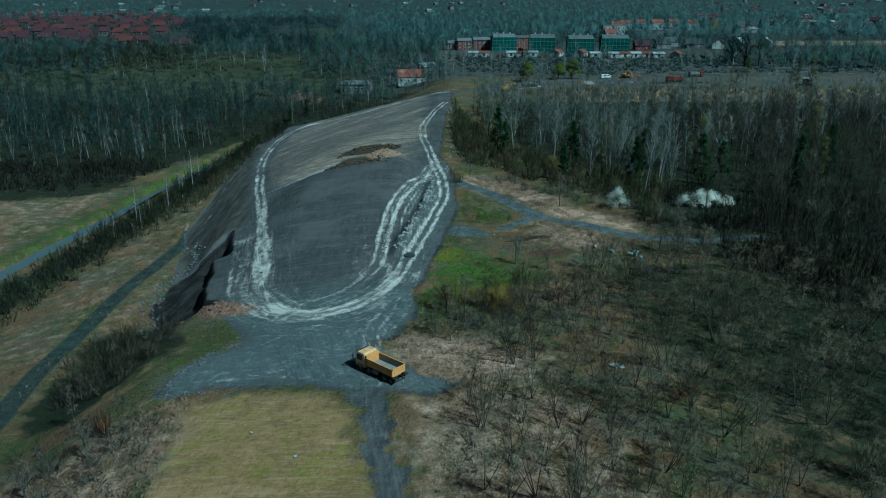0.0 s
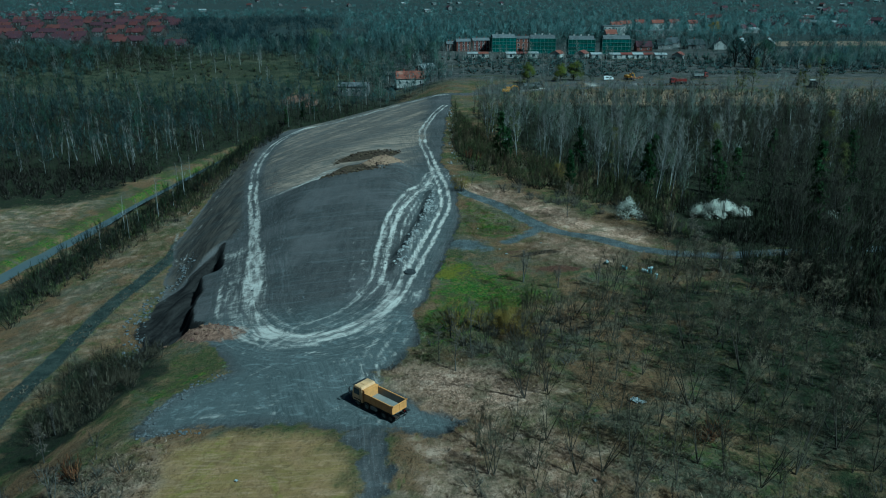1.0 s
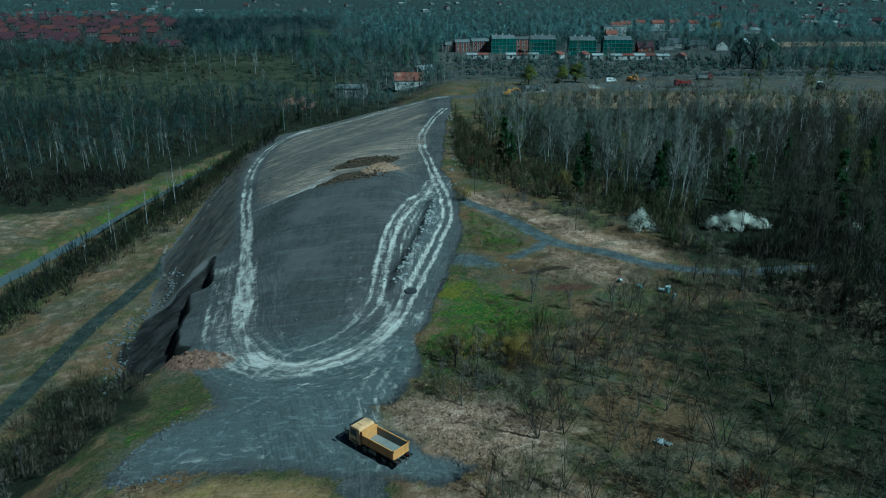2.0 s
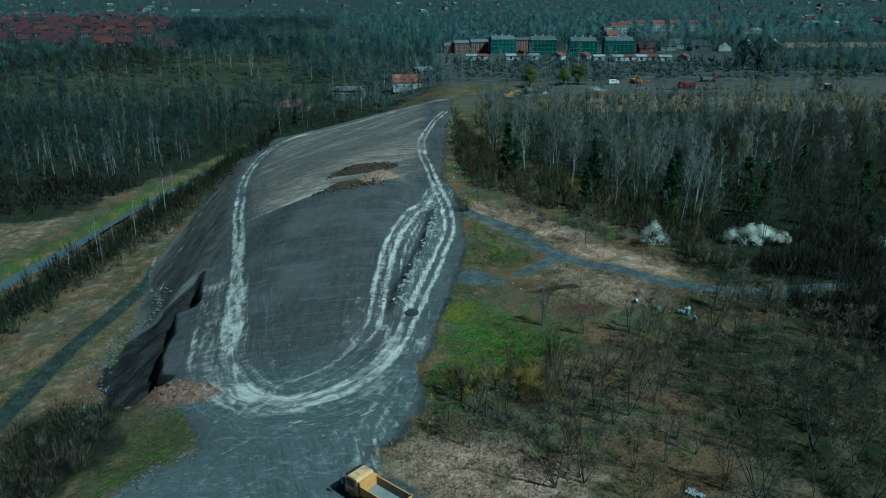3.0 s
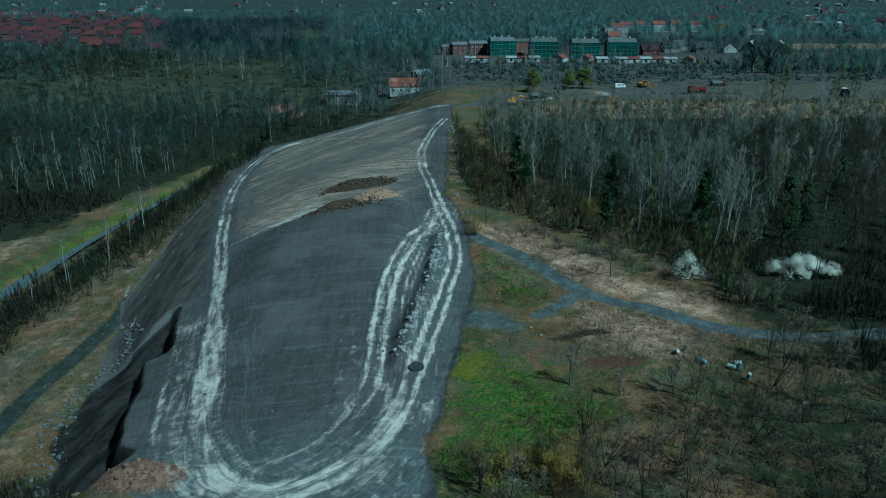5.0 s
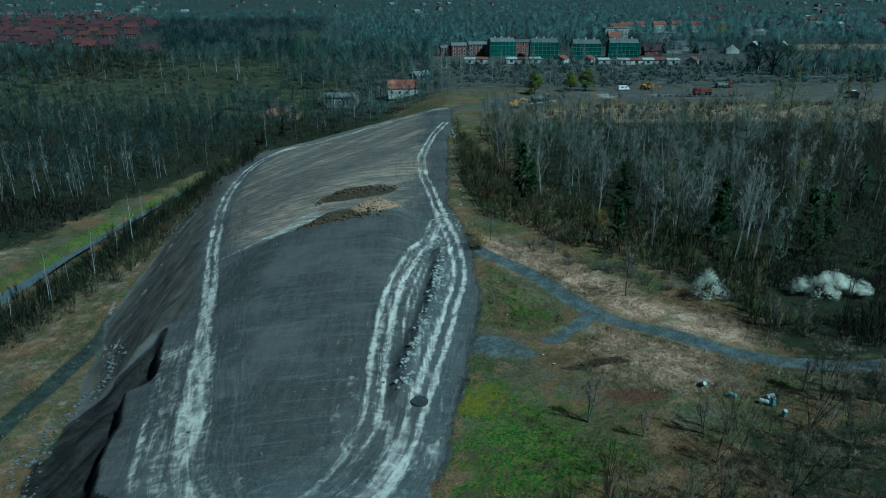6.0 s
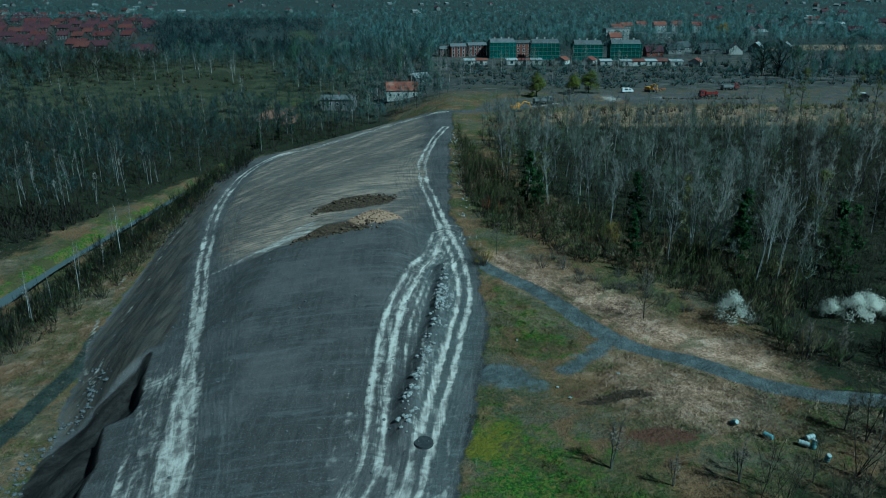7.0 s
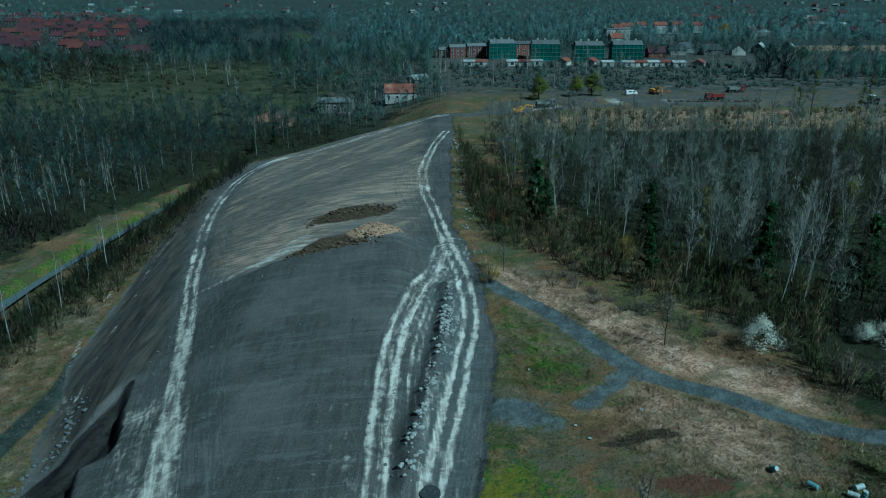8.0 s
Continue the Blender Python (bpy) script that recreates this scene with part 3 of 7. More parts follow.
m["red"] = np.clip(np.exp(-((WX - 18) / 5.0) ** 2 - ((WY - 117.5) / 2.2) ** 2) * 1.3 + 0.8 * np.exp(-((GX - 11.5) / 2.5) ** 2 - ((GY - 128) / 2) ** 2), 0, 1)

edge_here = np.interp(GY, EDGE_Y, EDGE_X)
gully = grain(GX * 0.35 + GY, GX * 0.1, 2.2, 93)
toe = np.interp(GY, [104, 112, 122, 135, 148], [-44, -48.5, -52.5, -53, -53])
# tipped face: its shade is painted as near-black over dark waste
m["face_shade"] = np.clip(ramp(0.2, -0.6, GX - edge_here) * ramp(-1.5, 1.5, GX - toe + 2 * (gully - 0.5)) * ramp(100, 106, GY) * ramp(-0.6, 0.8, off_ridge + 1.2 * (gully - 0.5)) * ramp(152, 150.5, GY), 0, 1)
m["wild"] = ramp(372, 392, GY)
m["chips"] = np.clip(inside(SX, SY, SLAG) / 2, 0, 1) * ramp(112, 100, GY) + 0.5 * np.clip(inside(SX, SY, SLAG) / 2, 0, 1) * ramp(-8, -4, GX) * ramp(200, 180, GY)
m["chips"] = np.clip(m["chips"], 0, 1)
flow = np.stack([GX * 0.25, GY * 0.25, GX * 0], 1)
for pts, reach in (([(-8, 66), (-9.5, 76), (-12, 84), (-14.5, 91), (-19, 95)], 9), (NEAR_TRACK, 4), (LOOP, 7), (BUNDLE, 6)):
    d, w = beside(GX, GY, pts, reach)
    sel = (np.abs(d) < reach) if pts is not BUNDLE else (np.abs(d + 1.5) < 4.6)
    flow[sel] = np.stack([d[sel] * 1.5, w[sel] * 0.07, d[sel] * 0 + 6], 1)
face = (GX < np.interp(GY, EDGE_Y, EDGE_X) + 0.5) & (GY > 96) & (GY < 156) & (GX > -62)
flow[face] = np.stack([(GX * 0.917 - GY * 0.4)[face] * 0.8, (GX * 0.4 + GY * 0.917)[face] * 0.08, GX[face] * 0], 1)
# ruts pressed into the near track, small relief on the road
GZ = GZ - 0.18 * ruts - 0.05 * m["dust"] * (m["slag"] > 0.4)
mesh = bpy.data.meshes.new("ground")
nx, ny = len(xs), len(ys)
mesh.vertices.add(nx * ny)
mesh.vertices.foreach_set("co", np.stack([GX, GY, GZ], 1).ravel())
i = (np.arange(ny - 1)[:, None] * nx + np.arange(nx - 1)).ravel()
quads = np.stack([i, i + 1, i + nx + 1, i + nx], 1).astype(np.int32)
mesh.loops.add(quads.size)
mesh.loops.foreach_set("vertex_index", quads.ravel())
mesh.polygons.add(len(quads))
mesh.polygons.foreach_set("loop_start", np.arange(0, quads.size, 4, dtype=np.int32))
mesh.polygons.foreach_set("use_smooth", np.ones(len(quads), bool))
mesh.update(calc_edges=True)
for name, keys in (("cover_a", ("slag", "dust", "soil", "clay")), ("cover_b", ("straw", "green", "trail", "litter")), ("cover_c", ("field", "red", None, None)), ("cover_d", ("face_shade", "wild", "chips", None))):
    at = mesh.attributes.new(name, "FLOAT_COLOR", "POINT")
    extra = {"cover_c": (brown, moss), "cover_d": (slope_brown,)}.get(name, ())
    cols = [m[k] for k in keys if k] + list(extra)
    at.data.foreach_set("color", np.stack(cols, 1).astype(np.float32).ravel())

at_flow = mesh.attributes.new("flow", "FLOAT_VECTOR", "POINT")
at_flow.data.foreach_set("vector", flow.astype(np.float32).ravel())

t = Tree("ground_cover")
P = t.position()
slag_m, dust_m, soil_m, clay_m = t.mask("cover_a")
straw_m, green_m, trail_m, litter_dim_m = t.mask("cover_b")
field_m, red_m, brown_m, moss_m = t.mask("cover_c")
face_shade_m, wild_m, chips_m, bank_m = t.mask("cover_d")
n_fine, n_mid, n_big = t.noise(P, 2.6, 6, 0.7), t.noise(P, 0.45, 6, 0.62), t.noise(P, 0.06, 5, 0.6)


def edged(value, noise_socket, k=0.6, lo=0.42, hi=0.58):
    return t.step(t.math("ADD", value, t.math("MULTIPLY", t.math("SUBTRACT", noise_socket, 0.5), k)), lo, hi)


n_two = t.noise(P, 0.17, 6, 0.65, 0.4)
n_grit = t.noise(P, 7.0, 4, 0.7)
blend = t.math("ADD", t.math("MULTIPLY", n_mid, 0.5), t.math("MULTIPLY", n_two, 0.5))
n_bit = t.noise(P, 1.2, 7, 0.72, 0.8)
along = t.node("ShaderNodeMapping")
along.inputs["Scale"].default_value = (1, 2.6, 1)
t.l.new(t.node("ShaderNodeAttribute", attribute_name="flow").outputs["Vector"], along.inputs["Vector"])
smear = t.math("ADD", t.math("MULTIPLY", t.noise(along.outputs[0], 0.8, 6, 0.6, 0.8), 0.6), t.math("MULTIPLY", t.noise(P, 0.5, 6, 0.58, 1.6), 0.4))
lay = t.noise(t.position((0.6, 2.6, 1), -0.6), 1.6, 6, 0.7, 2.0)
patch_a, patch_b = t.noise(P, 0.075, 5, 0.6, 0.6), t.noise(t.position((1, 1, 1), 1.0), 0.12, 6, 0.62, 0.5)
col = t.mix(t.step(patch_a, 0.43, 0.57), (0.140, 0.082, 0.039), (0.058, 0.066, 0.020))
col = t.mix(t.step(patch_b, 0.48, 0.60, 0, 0.8), col, (0.092, 0.090, 0.060))
col = t.mix(t.step(t.noise(P, 0.2, 6, 0.66, 0.5), 0.54, 0.64, 0, 0.75), col, (0.224, 0.138, 0.070))
col = t.mix(t.step(t.noise(P, 0.31, 6, 0.7, 0.5), 0.55, 0.66, 0, 0.75), col, (0.056, 0.088, 0.012))
col = t.mix(t.step(n_two, 0.52, 0.66, 0, 0.6), col, (0.034, 0.034, 0.019))
col = t.mix(t.step(n_bit, 0.48, 0.62, 0, 0.4), col, (0.202, 0.125, 0.065))
col = t.mix(t.step(lay, 0.48, 0.66, 0, 0.45), col, (0.157, 0.132, 0.085))
col = t.mix(t.step(n_fine, 0.52, 0.63, 0, 0.55), col, (0.016, 0.016, 0.008))
hay_col = t.mix(t.step(n_fine, 0.35, 0.66), (0.250, 0.148, 0.094), (0.600, 0.390, 0.270))
hay_col = t.mix(t.step(n_mid, 0.5, 0.66, 0, 0.8), hay_col, (0.54, 0.39, 0.28))
hay_col = t.mix(t.step(n_two, 0.50, 0.62, 0, 0.7), hay_col, (0.115, 0.098, 0.050))
hay_col = t.mix(t.step(n_bit, 0.52, 0.66, 0, 0.7), hay_col, (0.068, 0.043, 0.026))
col = t.mix(t.math("MULTIPLY", edged(straw_m, blend, 2.4, 0.12, 0.92), 0.9), col, hay_col)
litter_col = t.mix(t.step(n_fine, 0.38, 0.65), (0.011, 0.013, 0.007), (0.030, 0.031, 0.016))
litter_col = t.mix(t.step(n_mid, 0.46, 0.64, 0, 0.7), litter_col, (0.018, 0.028, 0.009))
litter_col = t.mix(t.step(n_bit, 0.52, 0.68, 0, 0.6), litter_col, (0.056, 0.044, 0.024))
litter_col = t.mix(t.step(lay, 0.5, 0.68, 0, 0.3), litter_col, (0.040, 0.044, 0.029))
# leaf litter, and the painted shade on the right
col = t.mix(edged(litter_dim_m, blend, 2.2, 0.2, 0.7), col, litter_col)
wild_col = t.mix(t.step(n_two, 0.4, 0.6), (0.038, 0.041, 0.036), (0.078, 0.074, 0.068))
wild_col = t.mix(t.step(t.noise(t.position((1, 2.2, 1)), 0.09, 5, 0.65, 0.6), 0.53, 0.66, 0, 0.75), wild_col, (0.150, 0.132, 0.116))
split = t.node("ShaderNodeSeparateXYZ")
t.l.new(P, split.inputs[0])
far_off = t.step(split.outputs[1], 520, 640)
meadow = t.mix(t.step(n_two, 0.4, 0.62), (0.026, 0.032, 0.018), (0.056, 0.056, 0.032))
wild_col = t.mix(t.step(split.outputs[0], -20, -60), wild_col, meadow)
# past 520 m the ground turns teal, distance haze painted into its colour
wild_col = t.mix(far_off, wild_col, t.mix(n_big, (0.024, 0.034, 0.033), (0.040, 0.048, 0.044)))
wild_col = t.mix(t.step(t.noise(t.position((1, 3, 1)), 0.018, 4, 0.6), 0.55, 0.66, 0, 0.8), wild_col, (0.060, 0.058, 0.034))
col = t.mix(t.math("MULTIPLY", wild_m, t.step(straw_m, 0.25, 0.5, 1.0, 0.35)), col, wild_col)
grass_col = t.mix(t.step(n_fine, 0.4, 0.62), (0.022, 0.054, 0.008), (0.088, 0.145, 0.015))
grass_col = t.mix(t.step(n_bit, 0.49, 0.60, 0, 0.75), grass_col, (0.150, 0.118, 0.030))
grass_col = t.mix(t.step(n_two, 0.49, 0.58, 0, 0.8), grass_col, (0.070, 0.058, 0.028))
col = t.mix(edged(green_m, blend, 3.0, 0.28, 0.72), col, grass_col)
col = t.mix(edged(moss_m, n_bit, 2.4, 0.4, 0.95), col, t.mix(n_fine, (0.20, 0.165, 0.016), (0.075, 0.090, 0.010)))
mown = t.noise(t.position((0.16, 1.6, 1), 0.35), 0.7, 7, 0.72, 2.2)
field_col = t.mix(t.step(n_two, 0.34, 0.66), (0.265, 0.160, 0.074), (0.190, 0.130, 0.042))
field_col = t.mix(t.step(t.noise(P, 0.1, 5, 0.62, 0.8), 0.52, 0.64, 0, 0.75), field_col, (0.150, 0.138, 0.016))
field_col = t.mix(t.step(t.noise(P, 0.22, 5, 0.6, 1.0), 0.5, 0.62, 0, 0.7), field_col, (0.150, 0.098, 0.044))
field_col = t.mix(t.step(mown, 0.44, 0.64, 0, 0.65), field_col, (0.330, 0.218, 0.122))
field_col = t.mix(t.step(n_bit, 0.47, 0.64, 0, 0.65), field_col, (0.145, 0.088, 0.036))
field_col = t.mix(t.step(n_fine, 0.52, 0.70, 0, 0.45), field_col, (0.060, 0.052, 0.020))
col = t.mix(edged(field_m, blend, 1.5, 0.30, 0.70), col, field_col)
col = t.mix(edged(red_m, n_bit, 2.0, 0.45, 0.9), col, t.mix(n_fine, (0.060, 0.026, 0.016), (0.12, 0.065, 0.042)))
split = t.node("ShaderNodeSeparateXYZ")
t.l.new(P, split.inputs[0])
trail_col = t.mix(t.step(n_mid, 0.4, 0.65), (0.072, 0.080, 0.080), (0.128, 0.138, 0.138))
trail_col = t.mix(t.step(split.outputs[0], -50, -30), t.mix(t.step(n_mid, 0.4, 0.65), (0.030, 0.038, 0.032), (0.052, 0.060, 0.050)), trail_col)
col = t.mix(edged(trail_m, n_mid, 0.8, 0.3, 0.65), col, trail_col)
fan = t.noise(t.position((1.6, 0.13, 1), 0.35), 0.9, 5, 0.6, 0.6)
rake = t.noise(t.position((0.07, 0.9, 1), -0.22), 0.9, 8, 0.7, 0.8)
slag_col = t.mix(t.step(fan, 0.3, 0.75), (0.045, 0.043, 0.042), (0.075, 0.069, 0.065))
slag_col = t.mix(t.step(rake, 0.48, 0.64, 0, 0.6), slag_col, (0.104, 0.106, 0.106))
slag_col = t.mix(t.step(n_mid, 0.5, 0.72, 0, 0.45), slag_col, (0.034, 0.037, 0.038))
slag_col = t.mix(t.step(n_big, 0.46, 0.62, 0, 0.55), slag_col, (0.106, 0.098, 0.096))
slag_col = t.mix(t.step(n_grit, 0.58, 0.66, 0, 0.7), slag_col, (0.20, 0.20, 0.197))
tan = t.mix(t.step(t.noise(t.position((0.16, 1.2, 1), -0.2), 0.8, 5, 0.6, 0.8), 0.34, 0.70), (0.100, 0.088, 0.074), (0.370, 0.275, 0.205))
tan = t.mix(t.step(t.noise(t.position((0.3, 1.6, 1), -0.25), 0.5, 6, 0.7, 1.2), 0.52, 0.68, 0, 0.55), tan, (0.052, 0.051, 0.047))
tan = t.mix(t.step(n_two, 0.48, 0.64, 0, 0.5), tan, (0.120, 0.116, 0.106))
tan = t.mix(t.step(n_bit, 0.54, 0.68, 0, 0.5), tan, (0.32, 0.24, 0.17))
slag_col = t.mix(t.math("MULTIPLY", brown_m, 0.9), slag_col, tan)
swirl = t.noise(t.position((0.6, 1.1, 1), 0.4), 0.4, 10, 0.74, 2.6)
slag_col = t.mix(t.math("MULTIPLY", chips_m, 0.6), slag_col, (0.094, 0.108, 0.106))
driven = t.node("ShaderNodeAttribute", attribute_name="flow").outputs["Vector"]
lines = t.noise(driven, 2.4, 6, 0.7, 0.3)
split = t.node("ShaderNodeSeparateXYZ")
t.l.new(driven, split.inputs[0])
driven = t.step(split.outputs[2], 1, 6)
slag_col = t.mix(t.math("MULTIPLY", driven, t.step(lines, 0.47, 0.60, 0, 0.45)), slag_col, (0.036, 0.041, 0.041))
slag_col = t.mix(t.math("MULTIPLY", driven, t.step(lines, 0.44, 0.32, 0, 0.45)), slag_col, (0.140, 0.150, 0.148))
slag_col = t.mix(t.math("MULTIPLY", chips_m, t.step(swirl, 0.5, 0.66, 0, 0.6)), slag_col, (0.20, 0.215, 0.212))
bank = t.mix(t.step(t.noise(t.position((1.1, 0.10, 1), 0.1), 0.8, 6, 0.65, 0.5), 0.36, 0.66), (0.030, 0.027, 0.024), (0.088, 0.074, 0.060))
bank = t.mix(t.step(n_two, 0.46, 0.66, 0, 0.6), bank, (0.048, 0.050, 0.049))
slag_col = t.mix(bank_m, slag_col, bank)
col = t.mix(edged(slag_m, blend, 1.6), col, slag_col)
# painted shade of the tipped face, streaked down the slope
col = t.mix(edged(face_shade_m, smear, 1.4, 0.15, 0.6), col, t.mix(t.step(smear, 0.35, 0.7), (0.007, 0.006, 0.006), (0.036, 0.033, 0.030)))
clay_col = t.mix(t.step(n_bit, 0.38, 0.62), (0.088, 0.050, 0.034), (0.235, 0.140, 0.096))
col = t.mix(edged(clay_m, blend, 2.2, 0.35, 0.7), col, clay_col)
soil_col = t.mix(t.step(n_fine, 0.35, 0.65), (0.014, 0.012, 0.009), (0.075, 0.052, 0.032))
col = t.mix(edged(soil_m, blend, 1.2, 0.38, 0.6), col, soil_col)
hay_top = t.math("MULTIPLY", edged(straw_m, n_mid, 0.6), slag_m)
col = t.mix(hay_top, col, t.mix(n_fine, (0.12, 0.075, 0.045), (0.38, 0.25, 0.165)))
patchy = t.math("ADD", dust_m, t.math("MULTIPLY", t.math("SUBTRACT", smear, 0.5), 1.9))
patchy = t.math("ADD", patchy, t.math("MULTIPLY", t.math("SUBTRACT", n_mid, 0.5), 0.5))
dust_col = t.mix(t.step(smear, 0.4, 0.6), (0.208, 0.188, 0.170), (0.53, 0.485, 0.43))
col = t.mix(t.math("MULTIPLY", t.step(dust_m, 0.06, 0.3), t.step(patchy, 0.28, 0.98, 0, 0.95)), col, dust_col)
relief = t.math("ADD", n_fine, t.math("MULTIPLY", n_mid, 1.5))
t.bump(t.math("MULTIPLY", relief, t.step(t.math("MAXIMUM", slag_m, field_m), 0.3, 0.7, 1.0, 0.4)), 1.0, 0.4)
ground = tagged(new("ground", mesh), "rolling waste ground of slag, dry grass and meadow", "ground", kind="structure")
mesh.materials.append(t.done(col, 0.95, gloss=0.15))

# canal: a narrow ribbon of still water in its bed
line = smooth_line(CANAL, 4)
tang = np.gradient(line, axis=0)
tang /= np.linalg.norm(tang, axis=1)[:, None]
half = np.interp(line[:, 1], [140, 180, 205, 330], [2.6, 2.2, 1.0, 0.8])[:, None]
left, right = line + half * tang[:, ::-1] * [-1, 1], line + half * tang[:, ::-1] * [1, -1]
wm = bpy.data.meshes.new("water")
wm.from_pydata([(*p, -14.95) for p in left] + [(*p, -14.95) for p in right], [], [(k, k + 1, k + 1 + len(line), k + len(line)) for k in range(len(line) - 1)])
t = Tree("canal_water")
t.bump(t.noise(t.position(), 1.3, 3), 0.06, 0.05)
# pale base colour: part of the sky's reflection is painted into it
wm.materials.append(t.done(t.mix(t.noise(t.position(), 0.15), (0.075, 0.088, 0.088), (0.11, 0.125, 0.122)), 0.1, gloss=0.5))
tagged(new("water", wm), "still grey-blue water in a narrow drainage canal", "water", kind="structure")

# ---- building helpers ----
def crown_normals(verts):
    """Directions that round off a crown of loose blades: outwards and up, a little uneven from blade to blade."""
    v = np.asarray(verts, float)
    top, wide = v[:, 2].max() + 1e-6, np.hypot(v[:, 0], v[:, 1]).max() + 1e-6
    n = np.stack([0.9 * v[:, 0] / wide, 0.9 * v[:, 1] / wide, 0.45 + 0.9 * (v[:, 2] / top - 0.5)], 1)
    n += np.repeat(np.random.default_rng(5).normal(0, 0.28, (len(v) // 3 + 1, 3)), 3, 0)[:len(v)]
    return n / (np.linalg.norm(n, axis=1)[:, None] + 1e-9)


def mesh_of(name, verts, faces, material, normals=None):
    me = bpy.data.meshes.new(name)
    verts = np.asarray(verts, np.float32)
    faces = np.asarray(faces, np.int32)
    me.vertices.add(len(verts))
    me.vertices.foreach_set("co", verts.ravel())
    me.loops.add(faces.size)
    me.loops.foreach_set("vertex_index", faces.ravel())
    me.polygons.add(len(faces))
    me.polygons.foreach_set("loop_start", np.arange(0, faces.size, faces.shape[1], dtype=np.int32))
    for one in material if isinstance(material, (list, tuple)) else [material]:
        me.materials.append(one)
    me.update(calc_edges=True)
    if normals is not None:
        me.attributes.new("crown_normal", "FLOAT_VECTOR", "POINT").data.foreach_set("vector", np.asarray(normals, np.float32).ravel())
    return me


def part(name, bm, material, parent, label=""):
    """Links a bmesh (or a ready mesh) as one mesh object under a thing or a part."""
    if isinstance(bm, bpy.types.Mesh):
        me = bm
    else:
        me = bpy.data.meshes.new(name)
        bm.normal_update()
        bm.to_mesh(me)
        bm.free()
        me.materials.append(material)
    ob = new(name, me)
    ob.parent = parent
    if label:
        ob["label"] = label
    return ob


def thing(name, label, category, m=None, group=""):
    ob = tagged(new(name), label, category, group)
    ob.empty_display_size = 0.2
    if m is not None:
        ob.matrix_basis = m
    return ob


def box(bm, centre, size, turn=None, bevel=0.0):
    made = bmesh.ops.create_cube(bm, size=1)["verts"]
    bmesh.ops.scale(bm, vec=size, verts=made)
    if bevel:
        edges = list({e for v in made for e in v.link_edges})
        made = bmesh.ops.bevel(bm, geom=edges, offset=bevel, segments=2, affect="EDGES", profile=0.5)["verts"]
    if turn is not None:
        bmesh.ops.rotate(bm, cent=(0, 0, 0), matrix=turn.to_matrix().to_3x3(), verts=made)
    bmesh.ops.translate(bm, vec=centre, verts=made)
    return made


def boxes(*rows, bevel=0.0):
    bm = bmesh.new()
    for centre, size in rows:
        box(bm, centre, size, bevel=bevel)
    return bm


def rod(bm, a, b, r0, r1=None, sides=8):
    a, b = Vector(a), Vector(b)
    made = bmesh.ops.create_cone(bm, cap_ends=True, segments=sides, radius1=r0, radius2=r0 if r1 is None else r1, depth=(b - a).length)["verts"]
    turn = (b - a).to_track_quat("Z", "Y").to_matrix()
    bmesh.ops.rotate(bm, cent=(0, 0, 0), matrix=turn, verts=made)
    bmesh.ops.translate(bm, vec=(a + b) / 2, verts=made)
    return made


def prism(bm, outline, y0, y1):
    """A solid from an outline in x and z, from y0 to y1."""
    a = [bm.verts.new((x, y0, z)) for x, z in outline]
    b = [bm.verts.new((x, y1, z)) for x, z in outline]
    bm.faces.new(a)
    bm.faces.new(b[::-1])
    for k in range(len(a)):
        bm.faces.new((a[k - 1], a[k], b[k], b[k - 1]))
    bmesh.ops.recalc_face_normals(bm, faces=bm.faces)


# ---- plants ----
rng = np.random.default_rng(7)


class Shape:
    """Vertices and triangles, of wood and of twigs apart."""

    def __init__(self):
        self.v, self.f = {0: [], 1: []}, {0: [], 1: []}
        self.lift, self.loose = 0.7, 0.4

    def tube(self, points, radii, sides=4, slot=0):
        v, f = self.v[slot], self.f[slot]
        base = len(v)
        for p, r in zip(points, radii):
            for k in range(sides):
                a = 2 * math.pi * k / sides
                v.append((p[0] + r * math.cos(a), p[1] + r * math.sin(a), p[2]))
        for s in range(len(points) - 1):
            for k in range(sides):
                a, b = base + s * sides + k, base + s * sides + (k + 1) % sides
                f.append((a, b, b + sides))
                f.append((a, b + sides, a + sides))

    def blade(self, p, q, width, slot=1):
        """A twig: one long thin triangle."""
        v, f = self.v[slot], self.f[slot]
        d = np.subtract(q, p)
        out = math.hypot(p[0], p[1]) + 0.4
        side = np.cross(d, (p[0] / out, p[1] / out, self.lift) + rng.normal(0, self.loose, 3))
        side = side * (1 if side @ (d[1], -d[0], 0) >= 0 else -1)
        side = side / (np.linalg.norm(side) + 1e-9) * width / 2
        n = len(v)
        v += [tuple(p - side), tuple(p + side), tuple(q)]
        f.append((n, n + 1, n + 2))

    def leaf(self, p, size, slot=1):
        v, f = self.v[slot], self.f[slot]
        up = unit(np.array([p[0], p[1], 0.9 * (0.5 + math.hypot(p[0], p[1]))]) + rng.normal(0, 0.3, 3))
        a = np.cross(up, rng.normal(size=3))
        b = np.cross(up, a)
        a, b = a / np.linalg.norm(a) * size, b / np.linalg.norm(b) * size
        n = len(v)
        v += [tuple(p - a), tuple(p + b), tuple(p + a)]
        f.append((n, n + 1, n + 2))


def unit(v):
    return v / (np.linalg.norm(v) + 1e-9)


